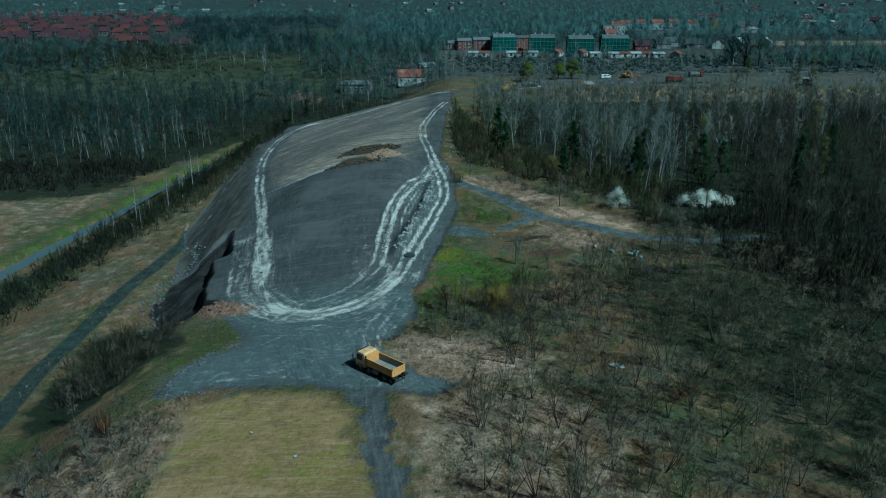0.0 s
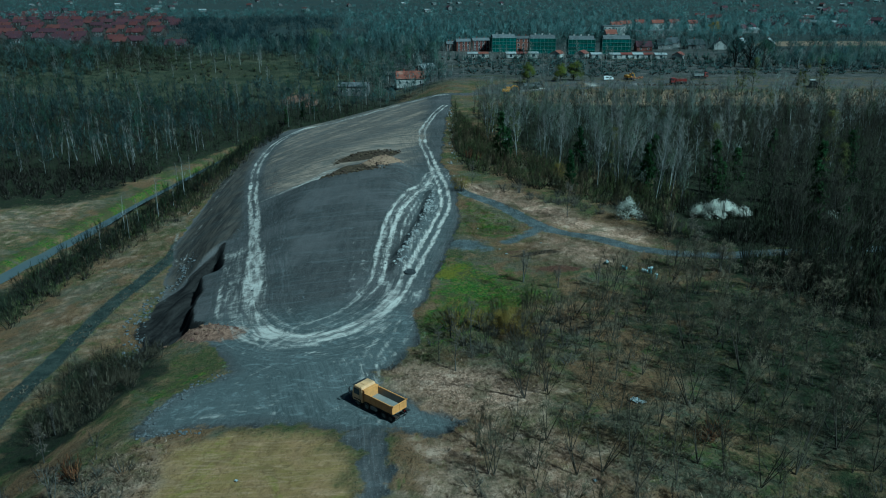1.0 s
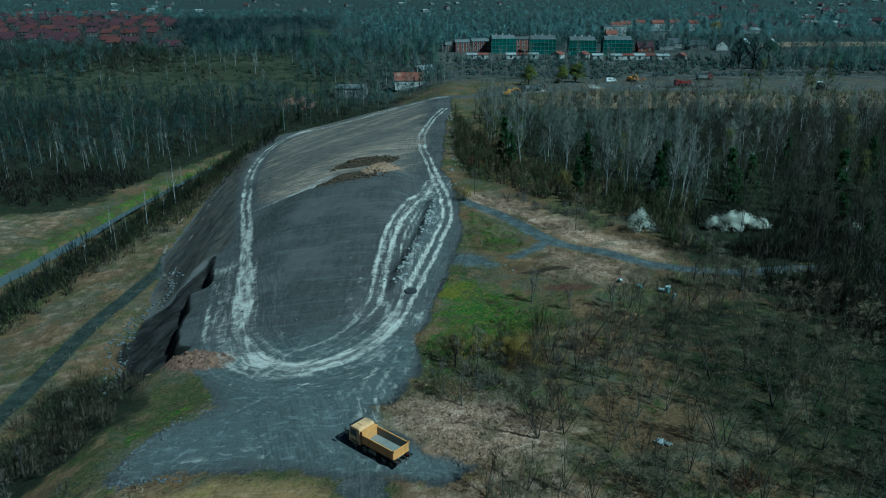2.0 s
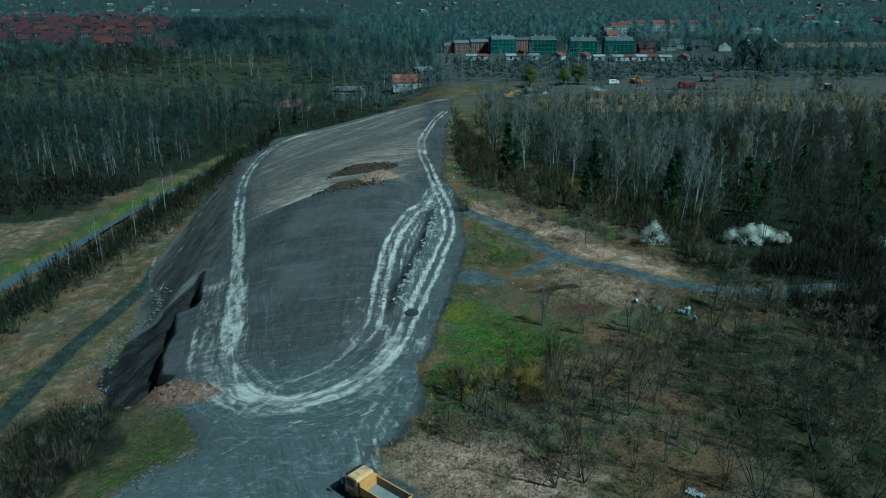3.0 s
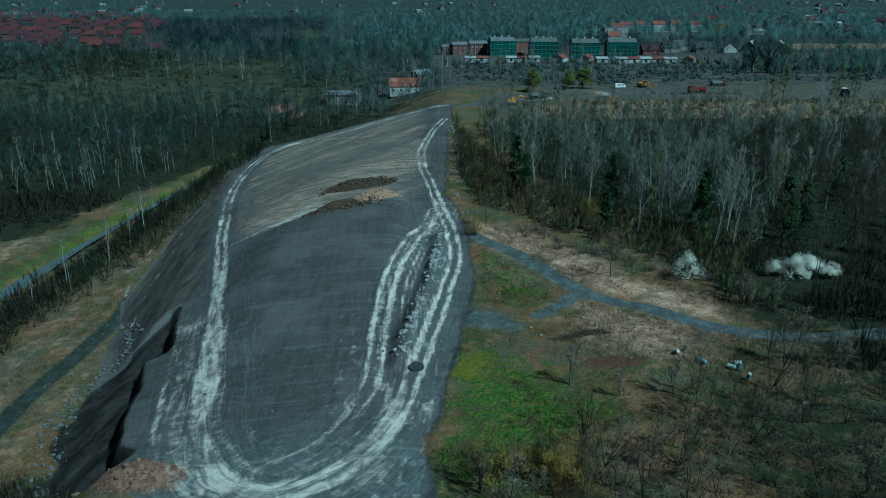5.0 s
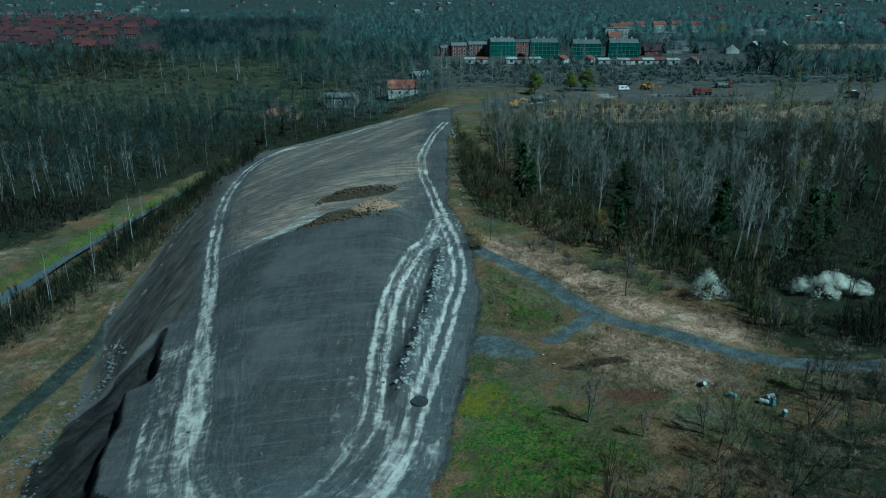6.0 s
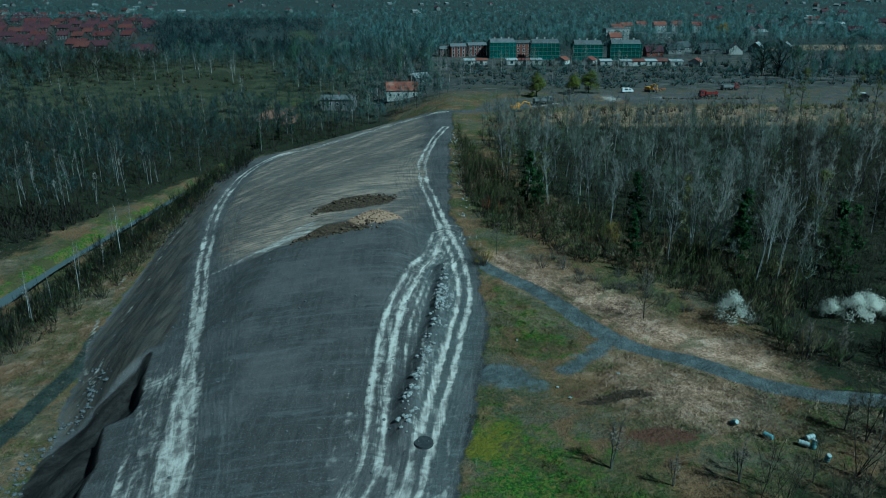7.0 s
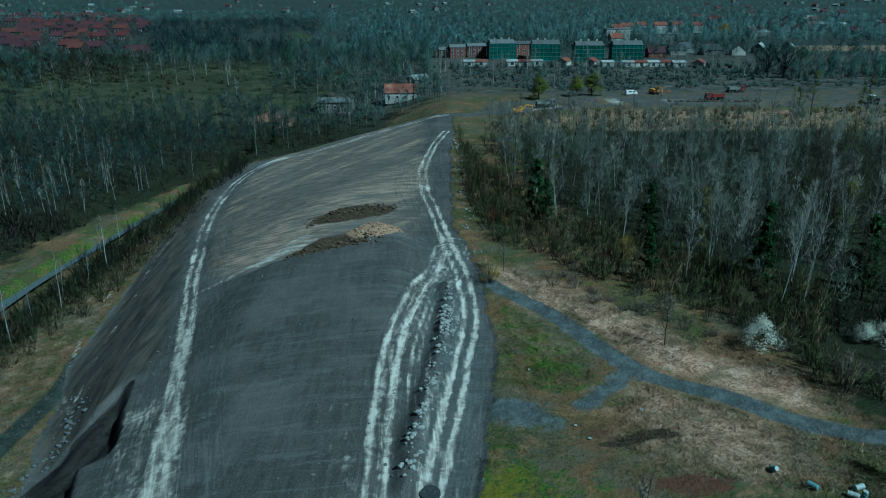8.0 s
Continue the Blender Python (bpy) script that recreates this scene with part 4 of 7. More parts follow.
def bare_tree(height, trunk=0.12, limbs=14, shoots=5, twigs=3, spread=0.42, first=0.3, upright=0.55, thick=1.0, segs=3, leaves=0, stems=1, light=False, fine=1.0, brush=1.0, lean_out=0.075):
    s = Shape()
    for stem in range(stems):
        lean = rng.normal(0, 0.03 if stems == 1 else lean_out, 2)
        n = 4 if light else 6
        pts = []
        for k in range(n + 1):
            z = height * k / n * (1 if stems == 1 else rng.uniform(0.93, 1.0))
            pts.append(np.array([lean[0] * z + rng.normal(0, 0.012) * z, lean[1] * z + rng.normal(0, 0.012) * z, z]))
        rad = [trunk * (1 - k / n) ** 0.8 + 0.012 * thick for k in range(n + 1)]
        rad[0] *= 1.25
        s.tube(pts, rad, 3 if light else 5)
        for _ in range(max(2, limbs // stems)):
            at = first + (0.97 - first) * rng.random() ** 0.8
            k = min(n - 1, int(at * n))
            p = pts[k] + (pts[k + 1] - pts[k]) * (at * n - k)
            a = rng.uniform(0, 2 * math.pi)
            length = height * spread * (1.08 - at) * rng.uniform(0.7, 1.25) + 0.35
            d = unit(np.array([math.cos(a), math.sin(a), upright + rng.uniform(-0.15, 0.5)]))
            chain, q = [p], p
            for j in range(segs):
                d = unit(d + np.array([0, 0, 0.16]) + rng.normal(0, 0.12, 3))
                q = q + d * length / segs
                chain.append(q)
            r0 = max(0.012, trunk * 0.38 * (1.1 - at)) * thick
            if light:
                s.blade(chain[0], chain[-1], 2.2 * r0, 0)
                s.blade(chain[0] + (chain[1] - chain[0]) * 0.2, chain[-1], 2.2 * r0, 0)
            else:
                s.tube(chain, [r0 * (1 - 0.8 * j / segs) + 0.004 for j in range(segs + 1)], 3)
            for _ in range(shoots):
                u = rng.uniform(0.2, 1.0) * segs
                j = min(segs - 1, int(u))
                b = chain[j] + (chain[j + 1] - chain[j]) * (u - j)
                dd = unit(chain[j + 1] - chain[j] + rng.normal(0, 0.55, 3) + np.array([0, 0, 0.25]))
                e = b + dd * length * rng.uniform(0.25, 0.5)
                s.blade(b, e, 0.035 * thick * fine)
                for _ in range(twigs):
                    g = b + (e - b) * rng.uniform(0.25, 1)
                    h = g + unit(dd + rng.normal(0, 0.7, 3) + np.array([0, 0, brush - 1])) * rng.uniform(0.3, 0.75) * (0.6 + 0.04 * height) * brush
                    s.blade(g, h, 0.024 * thick * fine)
                for _ in range(leaves):
                    s.leaf(b + (e - b) * rng.uniform(0.2, 1.1) + rng.normal(0, 0.3, 3), rng.uniform(0.14, 0.32))
    return s


def shrub(height, width, stems=14, twigs=9, thick=1.0, leaves=0, leaf=0.1, light=False):
    s = Shape()
    for _ in range(stems):
        a, out = rng.uniform(0, 2 * math.pi), width * 0.5 * math.sqrt(rng.random())
        p = np.array([math.cos(a) * out * 0.35, math.sin(a) * out * 0.35, 0])
        q = np.array([math.cos(a) * out, math.sin(a) * out, height * rng.uniform(0.6, 1.0) * (1 - 0.35 * (2 * out / width) ** 2)])
        mid = (p + q) / 2 + rng.normal(0, 0.12, 3)
        if light:
            s.blade(p, q, 0.05 * thick, 0)
        else:
            s.tube([p, mid, q], [0.028 * thick, 0.018 * thick, 0.006], 3)
        for _ in range(twigs):
            u = rng.uniform(0.25, 1)
            b = p + (q - p) * u
            e = b + unit(q - p + rng.normal(0, 0.8, 3)) * rng.uniform(0.3, 0.9) * height * 0.32
            s.blade(b, e, 0.03 * thick)
            for _ in range(leaves):
                s.leaf(b + (e - b) * rng.random() + rng.normal(0, 0.1, 3), rng.uniform(0.6, 1.3) * leaf)
    return s


def pine(height, crown=0.62, dense=34, tuft=16, reach=0.21):
    s = Shape()
    s.tube([np.array([0, 0, height * k / 5]) + rng.normal(0, 0.03, 3) * k for k in range(6)], [0.16 * (1 - k / 5.4) for k in range(6)], 5)
    for _ in range(dense):
        at = (1 - crown) + crown * rng.random()
        a = rng.uniform(0, 2 * math.pi)
        length = height * reach * (1.12 - at) / crown * rng.uniform(0.6, 1.15)
        p = np.array([0, 0, at * height])
        q = p + np.array([math.cos(a), math.sin(a), rng.uniform(-0.1, 0.35)]) * length
        s.tube([p, q], [0.035, 0.012], 3)
        for _ in range(tuft):
            b = p + (q - p) * rng.uniform(0.3, 1.05) + rng.normal(0, 0.12, 3)
            s.blade(b, b + unit(q - p + rng.normal(0, 0.9, 3) + np.array([0, 0, 0.4])) * rng.uniform(0.4, 0.85), 0.26)
    return s


def crown_far(height, width, fans=30, stem=0.16, wide=0.3, rise=1.5):
    """A tree of the far woods: a stem, coarse limbs and a loose crown of twig tufts."""
    s = Shape()
    s.lift, s.loose = 1.3, 0.15
    s.tube([np.array([0, 0, 0]), np.array([0.1, 0, height * 0.9])], [stem, 0.03], 3)
    for _ in range(fans):
        d = unit(rng.normal(size=3)) * rng.random() ** 0.4
        p = np.array([d[0] * width / 2, d[1] * width / 2, height * (0.62 + 0.38 * d[2])])
        s.blade(p, p + unit(rng.normal(size=3) + np.array([0, 0, rise])) * rng.uniform(0.7, 1.5) * height * 0.17, wide * rng.uniform(0.5, 1.3))
    return s


def lumpy(s, height, width, lumps, leaves, low=0.3, lo=0.06, hi=0.15, big=(0.12, 0.2)):
    """Adds an uneven round head of small leaves or flowers, in lumps with gaps."""
    for _ in range(lumps):
        a, u = rng.uniform(0, 2 * math.pi), math.sqrt(rng.random())
        c = np.array([math.cos(a) * u * width * 0.4, math.sin(a) * u * width * 0.4, height * (1 - low * rng.random() - 0.45 * u * u)])
        span = rng.uniform(*big) * width
        for _ in range(leaves):
            s.leaf(c + unit(rng.normal(size=3)) * span * rng.random() ** 0.45 * np.array([1, 1, 0.8]), rng.uniform(lo, hi))
    return s


def wood(name, shapes, places, materials, label, category="woodland", seed=1, lo=0.75, hi=1.2):
    """Many plants joined as one piece of stuff: places are rows of x, y."""
    r = np.random.default_rng(seed)
    places = np.asarray(places, float)
    z = surface(places[:, 0], places[:, 1])
    kind = r.integers(0, len(shapes), len(places))
    turn, size = r.uniform(0, 2 * math.pi, len(places)), r.uniform(lo, hi, len(places))
    own = (0.6 * r.random(len(places)) + 0.4 * rough_land(places[:, 0], places[:, 1], 24, seed)) % 1
    vs, fs, slots, ns, tones, base = [], [], [], [], [], 0
    for k, s in enumerate(shapes):
        sel = np.where(kind == k)[0]
        for slot in (0, 1):
            if not len(s.v[slot]) or not len(sel):
                continue
            V, F = np.array(s.v[slot]), np.array(s.f[slot])
            N = crown_normals(V)
            c, n = np.cos(turn[sel])[:, None], np.sin(turn[sel])[:, None]
            g = size[sel][:, None]
            out = np.stack([(V[:, 0] * c - V[:, 1] * n) * g + places[sel, 0][:, None],
                            (V[:, 0] * n + V[:, 1] * c) * g + places[sel, 1][:, None],
                            V[:, 2] * g + z[sel][:, None] - 0.05], 2)
            vs.append(out.reshape(-1, 3))
            ns.append(np.stack([N[:, 0] * c - N[:, 1] * n, N[:, 0] * n + N[:, 1] * c, N[:, 2] + 0 * c], 2).reshape(-1, 3))
            tones.append(np.repeat(own[sel], len(V)))
            fs.append((F[None] + (np.arange(len(sel)) * len(V))[:, None, None] + base).reshape(-1, 3))
            slots.append(np.full(len(sel) * len(F), slot, np.int32))
            base += len(sel) * len(V)
    me = mesh_of(name, np.concatenate(vs), np.concatenate(fs), materials, np.concatenate(ns))
    me.attributes.new("tone", "FLOAT", "POINT").data.foreach_set("value", np.concatenate(tones).astype(np.float32))
    me.polygons.foreach_set("material_index", np.concatenate(slots))
    return tagged(new(name, me), label, category, kind="stuff")


def scatter(corners, spacing, seed, keep=1.0, clump=0.0):
    """Jittered places inside an outline."""
    r = np.random.default_rng(seed)
    c = np.array(corners, float)
    gx, gy = np.meshgrid(np.arange(c[:, 0].min(), c[:, 0].max(), spacing), np.arange(c[:, 1].min(), c[:, 1].max(), spacing))
    x, y = gx.ravel() + r.uniform(-0.5, 0.5, gx.size) * spacing, gy.ravel() + r.uniform(-0.5, 0.5, gx.size) * spacing
    ok = (inside(x, y, corners) > 0) & (r.random(x.size) < keep)
    ok &= np.abs(x + 0.1 * y) < 0.72 * y + 60
    if clump:
        ok &= rough_land(x, y, 14, seed + 50) > clump
    return np.stack([x[ok], y[ok]], 1)


def clear_of(places, *zones):
    """Leaves out places within r of a point (x, y, r)."""
    for x, y, r in zones:
        places = places[np.hypot(places[:, 0] - x, places[:, 1] - y) > r]
    return places


def plant(name, shape, wood_mat, twig_mat, label, category, group="", crown="crown"):
    """A plant as a thing with its trunk and crown; kept below the ground as the pattern for copies until placed."""
    ob = thing(name, label, category, group=group)
    part("trunk" if crown == "crown" else "stem", mesh_of("trunk", shape.v[0], shape.f[0], wood_mat), None, ob)
    part(crown, mesh_of(crown, shape.v[1], shape.f[1], twig_mat, crown_normals(shape.v[1])), None, ob)
    return ob


def plant_all(kinds, places, seed, lo=0.8, hi=1.2):
    """Sets each kind at its share of the places; the first of each is the pattern itself."""
    r = np.random.default_rng(seed)
    used = set()
    for x, y in places:
        k = int(r.integers(len(kinds)))
        g = r.uniform(lo, hi)
        m4 = pose(x, y, ground_z(x, y) - 0.05, rz=r.uniform(0, 360))
        if k in used:
            ob = copy_thing(kinds[k], m4)
        else:
            ob = kinds[k]
            ob.matrix_basis = m4
            used.add(k)
        ob.scale = (g, g, g)
    for k, ob in enumerate(kinds):
        if k not in used:
            for o in (*ob.children_recursive, ob):
                bpy.data.objects.remove(o)


BUSHES = [(35.2, 145), (49.5, 146), (52, 145), (55, 145.5), (58, 145), (55.5, 148), (72.5, 140)]
OPEN = [(x, 126.5 - 0.06 * (x - 36), 4.5) for x in range(34, 56, 3)] + [(34.6, 142.5, 4.5)] + [(x, 141.5, 5.0) for x in (47, 50, 53, 56, 59)]
BLOCKED = [(-7.5, 77.7, 6), (20.7, 78.1, 2), (26, 120.5, 2.5), (31.5, 116, 4)]

# young bare trees of the rough ground beside the tip
YOUNG = [(2, 72), (10, 76), (3, 91), (9, 97), (20, 104), (22, 114), (30, 113), (38, 120), (56, 118), (62, 100), (60, 60), (40, 44), (6, 44), (3, 58)]
kinds = [plant("bare_tree", bare_tree(h, 0.5 * tr, 17, 7, 5, 0.40, 0.12, 1.0, 1.0, 2, stems=st, fine=1.3, lean_out=0.2), BARK_BROWN, TWIG_BROWN,
               "slender leafless young tree with dark bark in rough grass", "tree", "young trees on rough ground")
         for h, tr, st in ((6.0, 0.07, 3), (7.0, 0.09, 2), (5.0, 0.06, 3), (6.8, 0.09, 4), (5.6, 0.06, 4), (6.4, 0.08, 3))]
spots = clear_of(scatter(YOUNG, 3.5, 11, 0.86), *BLOCKED, *OPEN)
plant_all(kinds, spots[:260], 3, 0.65, 1.15)

# scrub hiding the canal
wood("canal_scrub", [shrub(h, w, 14, 14, 2.0, light=True) for h, w in ((4.6, 4.0), (3.4, 3.6), (5.4, 3.4))], scatter([(-86, 150), (-83, 180), (-81, 205), (-78.5, 232), (-74, 262), (-68, 298), (-60, 300), (-66, 262), (-70, 230), (-72, 200), (-74, 176), (-78, 140), (-84, 110), (-90, 120)], 2.1, 57, 0.9), [BARK_BROWN, UNDERGROWTH], "tall grey-brown scrub on the near bank of the canal", "undergrowth", seed=58, lo=0.45, hi=1.1)

# single leafless trees in the open
kinds = [plant("bare_tree", bare_tree(h, 0.06, 18, 6, 4, 0.42, 0.16, 0.75, 1.8, stems=st), BARK_GREY, TWIG_GREY,
               "small leafless tree with pale grey branches", "tree", "small trees by the path") for h, st in ((5.5, 2), (6.5, 1), (5.0, 3))]
lone = [(43.5, 116.5), (44.6, 116), (41, 135), (44, 133), (37, 119), (39.5, 117), (23, 111), (-36.5, 64), (-41, 60), (-44, 76), (-47, 84), (12, 114), (17, 111), (0.5, 95), (3, 92), (-49, 98), (24, 146), (6.5, 174), (1, 86.5), (-1, 89)]
plant_all(kinds, lone, 5, 0.7, 1.1)

# shrubs
kinds = [plant("shrub", shrub(h, w, 22, 11, 1.2), BARK_GREY, TWIG_GREY, "leafless grey thicket shrub in dry grass", "shrub", "grey shrubs", "twig_crown") for h, w in ((2.0, 3.2), (1.5, 2.6), (2.6, 3.4))]
grey_spots = np.concatenate([scatter([(12, 168), (20, 157), (27, 150), (35, 143), (43, 136), (47, 137), (38, 147), (27, 158), (16, 176)], 2.8, 21, 0.8),
                             scatter([(-4, 96), (4, 96), (14, 100), (22, 98), (18, 88), (4, 86), (-3, 90)], 3.4, 22, 0.7),
                             scatter([(-38, 66), (-32, 70), (-30, 56), (-34, 44), (-44, 50), (-46, 62)], 3.6, 23, 0.7)])
plant_all(kinds, clear_of(grey_spots, *BLOCKED), 8, 0.7, 1.25)
kinds = [plant("shrub", shrub(h, w, 24, 12, 1.4), BARK_DARK, TWIG_RUST, "rust-red leafless shrub beside the rough ground", "shrub", "rust shrubs", "twig_crown") for h, w in ((3.8, 2.8), (2.2, 3.2))]
plant_all(kinds, [(-36.4, 68), (-37.8, 69.5), (26.7, 71.5), (27.3, 73), (25.5, 70.5), (6.5, 199), (9, 196), (-70.8, 222), (-69.5, 219)], 9, 0.75, 1.15)
kinds = [plant("shrub", lumpy(shrub(h, w, 30, 12, 1.2), h * 0.95, w, 22, 120, 0.6, 0.03, 0.075, (0.10, 0.2)), BARK_GREY, TWIG_YELLOW, "willow shrub with yellow-green spring buds", "shrub", "budding shrubs", "twig_crown") for h, w in ((3.8, 4.4), (3.0, 3.6))]
plant_all(kinds, [(4.6, 98.2), (6.8, 97), (1.4, 97.0), (9.0, 95.4), (7.6, 98.6), (27, 178), (3.8, 170)], 10, 1.05, 1.5)
kinds = [plant("blossoming_bush", lumpy(shrub(h * 0.9, w * 0.9, 18, 8, 1.0), h * 0.85, w, 22, 150, 0.3, 0.045, 0.11), BARK_DARK, BLOSSOM, "bush in full white blossom at the wood's edge", "shrub", "blossoming bushes", "twig_crown") for h, w in ((3.8, 4.4), (4.6, 5.6), (3.0, 4.0))]
plant_all(kinds, BUSHES, 12, 0.8, 1.1)

# birches at the front of the right-hand wood
kinds = [plant("birch_tree", bare_tree(h, 0.062, 20, 6, 3, 0.36, 0.28, 1.3, 1.3, 2, stems=st, fine=1.4, brush=1.4), BARK_BIRCH, TWIG_BIRCH, "tall leafless birch with white bark at the wood's edge", "tree", "birches of the wood")
         for h, st in ((13, 1), (14, 2), (11, 2), (12, 1), (15, 2))]
BIRCH = [(10, 235), (15, 203), (23, 186), (31, 170), (40, 160), (52, 158), (62, 166), (80, 178), (96, 186), (84, 204), (60, 190), (40, 188), (26, 215), (14, 245)]
plant_all(kinds, scatter(BIRCH, 8.4, 31, 0.85)[:90], 13, 0.7, 1.15)
kinds = [plant("birch_tree", bare_tree(h, 0.07, 14, 4, 2, 0.26, 0.35, 1.0, 1.2), BARK_BIRCH, TWIG_GREY, "thin white-barked birch beside the canal", "tree", "birches by the canal") for h in (9, 11, 8)]
plant_all(kinds, [(-77, 186), (-76.5, 197), (-78, 219), (-78.2, 180), (-74.5, 204), (-75.5, 176), (-79, 168), (-74, 212), (-73.5, 190), (-76.6, 226), (-72.5, 236)], 14, 0.7, 1.1)
kinds = [plant("pine_tree", pine(h, cr, 60, 26, 0.19), BARK_DARK, NEEDLES, "dark green pine among leafless trees", "tree", "pines") for h, cr in ((8, 0.92), (10, 0.9), (12, 0.85))]
plant_all(kinds, [(14.8, 197), (16.5, 194), (57, 160), (60, 163), (66, 171), (75, 152), (44, 165), (47, 170), (88, 165), (92, 172), (33, 185), (80, 185), (70, 140), (73, 137), (28, 168),
                  (50, 200), (96, 140), (-68, 330), (-62, 338), (-60, 352)], 15, 0.75, 1.15)

kinds = [plant("budding_tree", lumpy(bare_tree(h * 0.95, 0.12, 16, 4, 2, 0.28, 0.15, 0.9, 1.6, 2, fine=2), h, h * 0.34, 22, 70, 0.75, 0.10, 0.24, (0.14, 0.26)), BARK_DARK, OLIVE_BUDS, "tall tree in olive-brown bud among leafless trees", "tree", "budding trees in the wood") for h in (14, 16)]
plant_all(kinds, [(122, 318), (126, 322), (129, 319), (153, 330), (157, 333), (160, 326), (62, 176), (84, 160), (112, 262), (20, 214), (14, 226), (40, 178), (96, 190)], 25, 0.7, 1.05)

# the woods themselves
RIGHT_WOOD = [(11, 286), (11, 250), (16, 222), (23, 199), (31, 183), (42, 163), (47, 148), (51, 128), (57, 110), (66, 92), (86, 64), (150, 90), (190, 230), (175, 262), (120, 272), (60, 274), (25, 280)]
mids = [bare_tree(h, 0.06, 15, 5, 4, 0.42, 0.3, 0.95, 1.3, 2, light=True, stems=st, fine=1.35, brush=1.7) for h, st in ((11, 1), (13, 2), (14, 1), (9, 2), (7, 3))]
trees = clear_of(scatter(RIGHT_WOOD, 4.5, 41, 0.9), *OPEN)
# outlines where the wood's shade is painted by blackish twig colour
SHADED_PART = [(46, 150), (58, 166), (84, 178), (130, 186), (165, 150), (100, 60), (50, 100), (44, 125)]
DARK = [(46, 150), (58, 172), (66, 204), (88, 232), (150, 238), (165, 150), (100, 60), (50, 100), (44, 125)]
in_shade = inside(trees[:, 0] + 26 * (rough_land(trees[:, 0], trees[:, 1], 14, 15) - 0.5), trees[:, 1] + 34 * (rough_land(trees[:, 0], trees[:, 1], 12, 16) - 0.5), DARK) > 0
wood("right_woodland", mids, trees[~in_shade], [BARK_DARK, TWIG_HAZE], "dense leafless woodland of grey and brown trees", seed=42, lo=0.6)
wood("alder_woodland", mids[:3], trees[in_shade], [BARK_DARK, TWIG_BLACKISH], "shaded part of the leafless wood, shade painted as blackish twigs", seed=40, lo=0.6)
pale = [bare_tree(h, 0.06, 15, 5, 3, 0.30, 0.32, 1.3, 1.6, 2, light=True, stems=2, fine=1.5, brush=1.5) for h in (13, 14.5)]
wood("birch_woodland", pale, (lambda q: q[inside(q[:, 0], q[:, 1], SHADED_PART) < 0])(scatter(RIGHT_WOOD, 10, 43, 0.75)), [BARK_BIRCH, TWIG_BIRCH], "scattered birches with white stems in leafless woodland", seed=44)
under = [shrub(h, w, 12, 12, 2.4, light=True) for h, w in ((4.2, 4.4), (2.4, 3.8), (3.4, 3.6))]
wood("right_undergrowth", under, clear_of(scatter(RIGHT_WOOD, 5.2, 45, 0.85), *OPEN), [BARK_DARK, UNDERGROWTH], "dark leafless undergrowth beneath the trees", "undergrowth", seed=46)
scrub = clear_of(np.concatenate([scatter([(4, 300), (2.5, 240), (3.5, 205), (6, 190), (13, 181), (22, 166), (32, 156), (37, 143), (40, 135), (46, 129), (52, 113), (61, 95), (70, 116), (60, 150), (30, 186), (12, 215), (8, 260)], 2.2, 47, 0.85),
     scatter([(-72, 160), (-66, 190), (-64, 225), (-67, 290), (-72, 290), (-76, 230), (-79, 190), (-83, 150), (-84, 110), (-80, 110)], 2.4, 49, 0.85)]), *OPEN)
shady = inside(scrub[:, 0], scrub[:, 1], SHADED_PART) > 0
wood("edge_undergrowth", under, scrub[~shady],
     [BARK_DARK, BUDDING], "leafless brown scrub along slopes and wood edges", "undergrowth", seed=50, lo=0.5, hi=1.1)
# same shrubs, with the shade put into their twig colour
wood("alder_undergrowth", under, scrub[shady], [BARK_DARK, TWIG_BLACKISH], "undergrowth of the shaded wood, shade painted as blackish twigs", "undergrowth", seed=60, lo=0.5, hi=1.1)
thicket = [shrub(h, w, 13, 16, 1.9, light=True) for h, w in ((3.6, 4.0), (2.4, 3.4), (4.6, 3.6))]
# more shrubs coloured near black for the shade here
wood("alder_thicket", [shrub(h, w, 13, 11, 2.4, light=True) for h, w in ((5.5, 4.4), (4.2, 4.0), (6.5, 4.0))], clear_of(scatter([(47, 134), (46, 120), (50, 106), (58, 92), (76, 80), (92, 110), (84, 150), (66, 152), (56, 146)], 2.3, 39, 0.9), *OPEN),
     [BARK_DARK, TWIG_BLACKISH], "dense thicket of the shaded wood, shade painted as blackish twigs", "undergrowth", seed=38, lo=0.6, hi=1.2)
scrub = clear_of(np.concatenate([scatter([(3.5, 262), (3.5, 215), (6, 192), (13, 181), (21, 167), (30, 157), (36, 150), (36, 143), (39, 135), (45, 129.5), (50, 118), (56, 106), (63, 94), (80, 92), (76, 126), (66, 150), (50, 165), (34, 180), (20, 205), (12, 240)], 2.3, 71, 0.85),
     scatter([(-2, 104), (2, 98), (9, 95), (16, 99), (20, 108), (12, 106)], 3.0, 72, 0.6)]), *OPEN)
shady = inside(scrub[:, 0], scrub[:, 1], SHADED_PART) > 0
wood("wood_edge_thicket", thicket, scrub[~shady], [BARK_DARK, BUDDING], "budding brown-green thicket along the wood's edge", "undergrowth", seed=73, lo=0.5, hi=1.15)
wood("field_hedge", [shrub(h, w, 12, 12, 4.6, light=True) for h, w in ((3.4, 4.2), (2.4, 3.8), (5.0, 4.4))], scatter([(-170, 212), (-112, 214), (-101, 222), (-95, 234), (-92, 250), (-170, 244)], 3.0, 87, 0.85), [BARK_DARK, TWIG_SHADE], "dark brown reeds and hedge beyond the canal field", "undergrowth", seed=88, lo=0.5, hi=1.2)
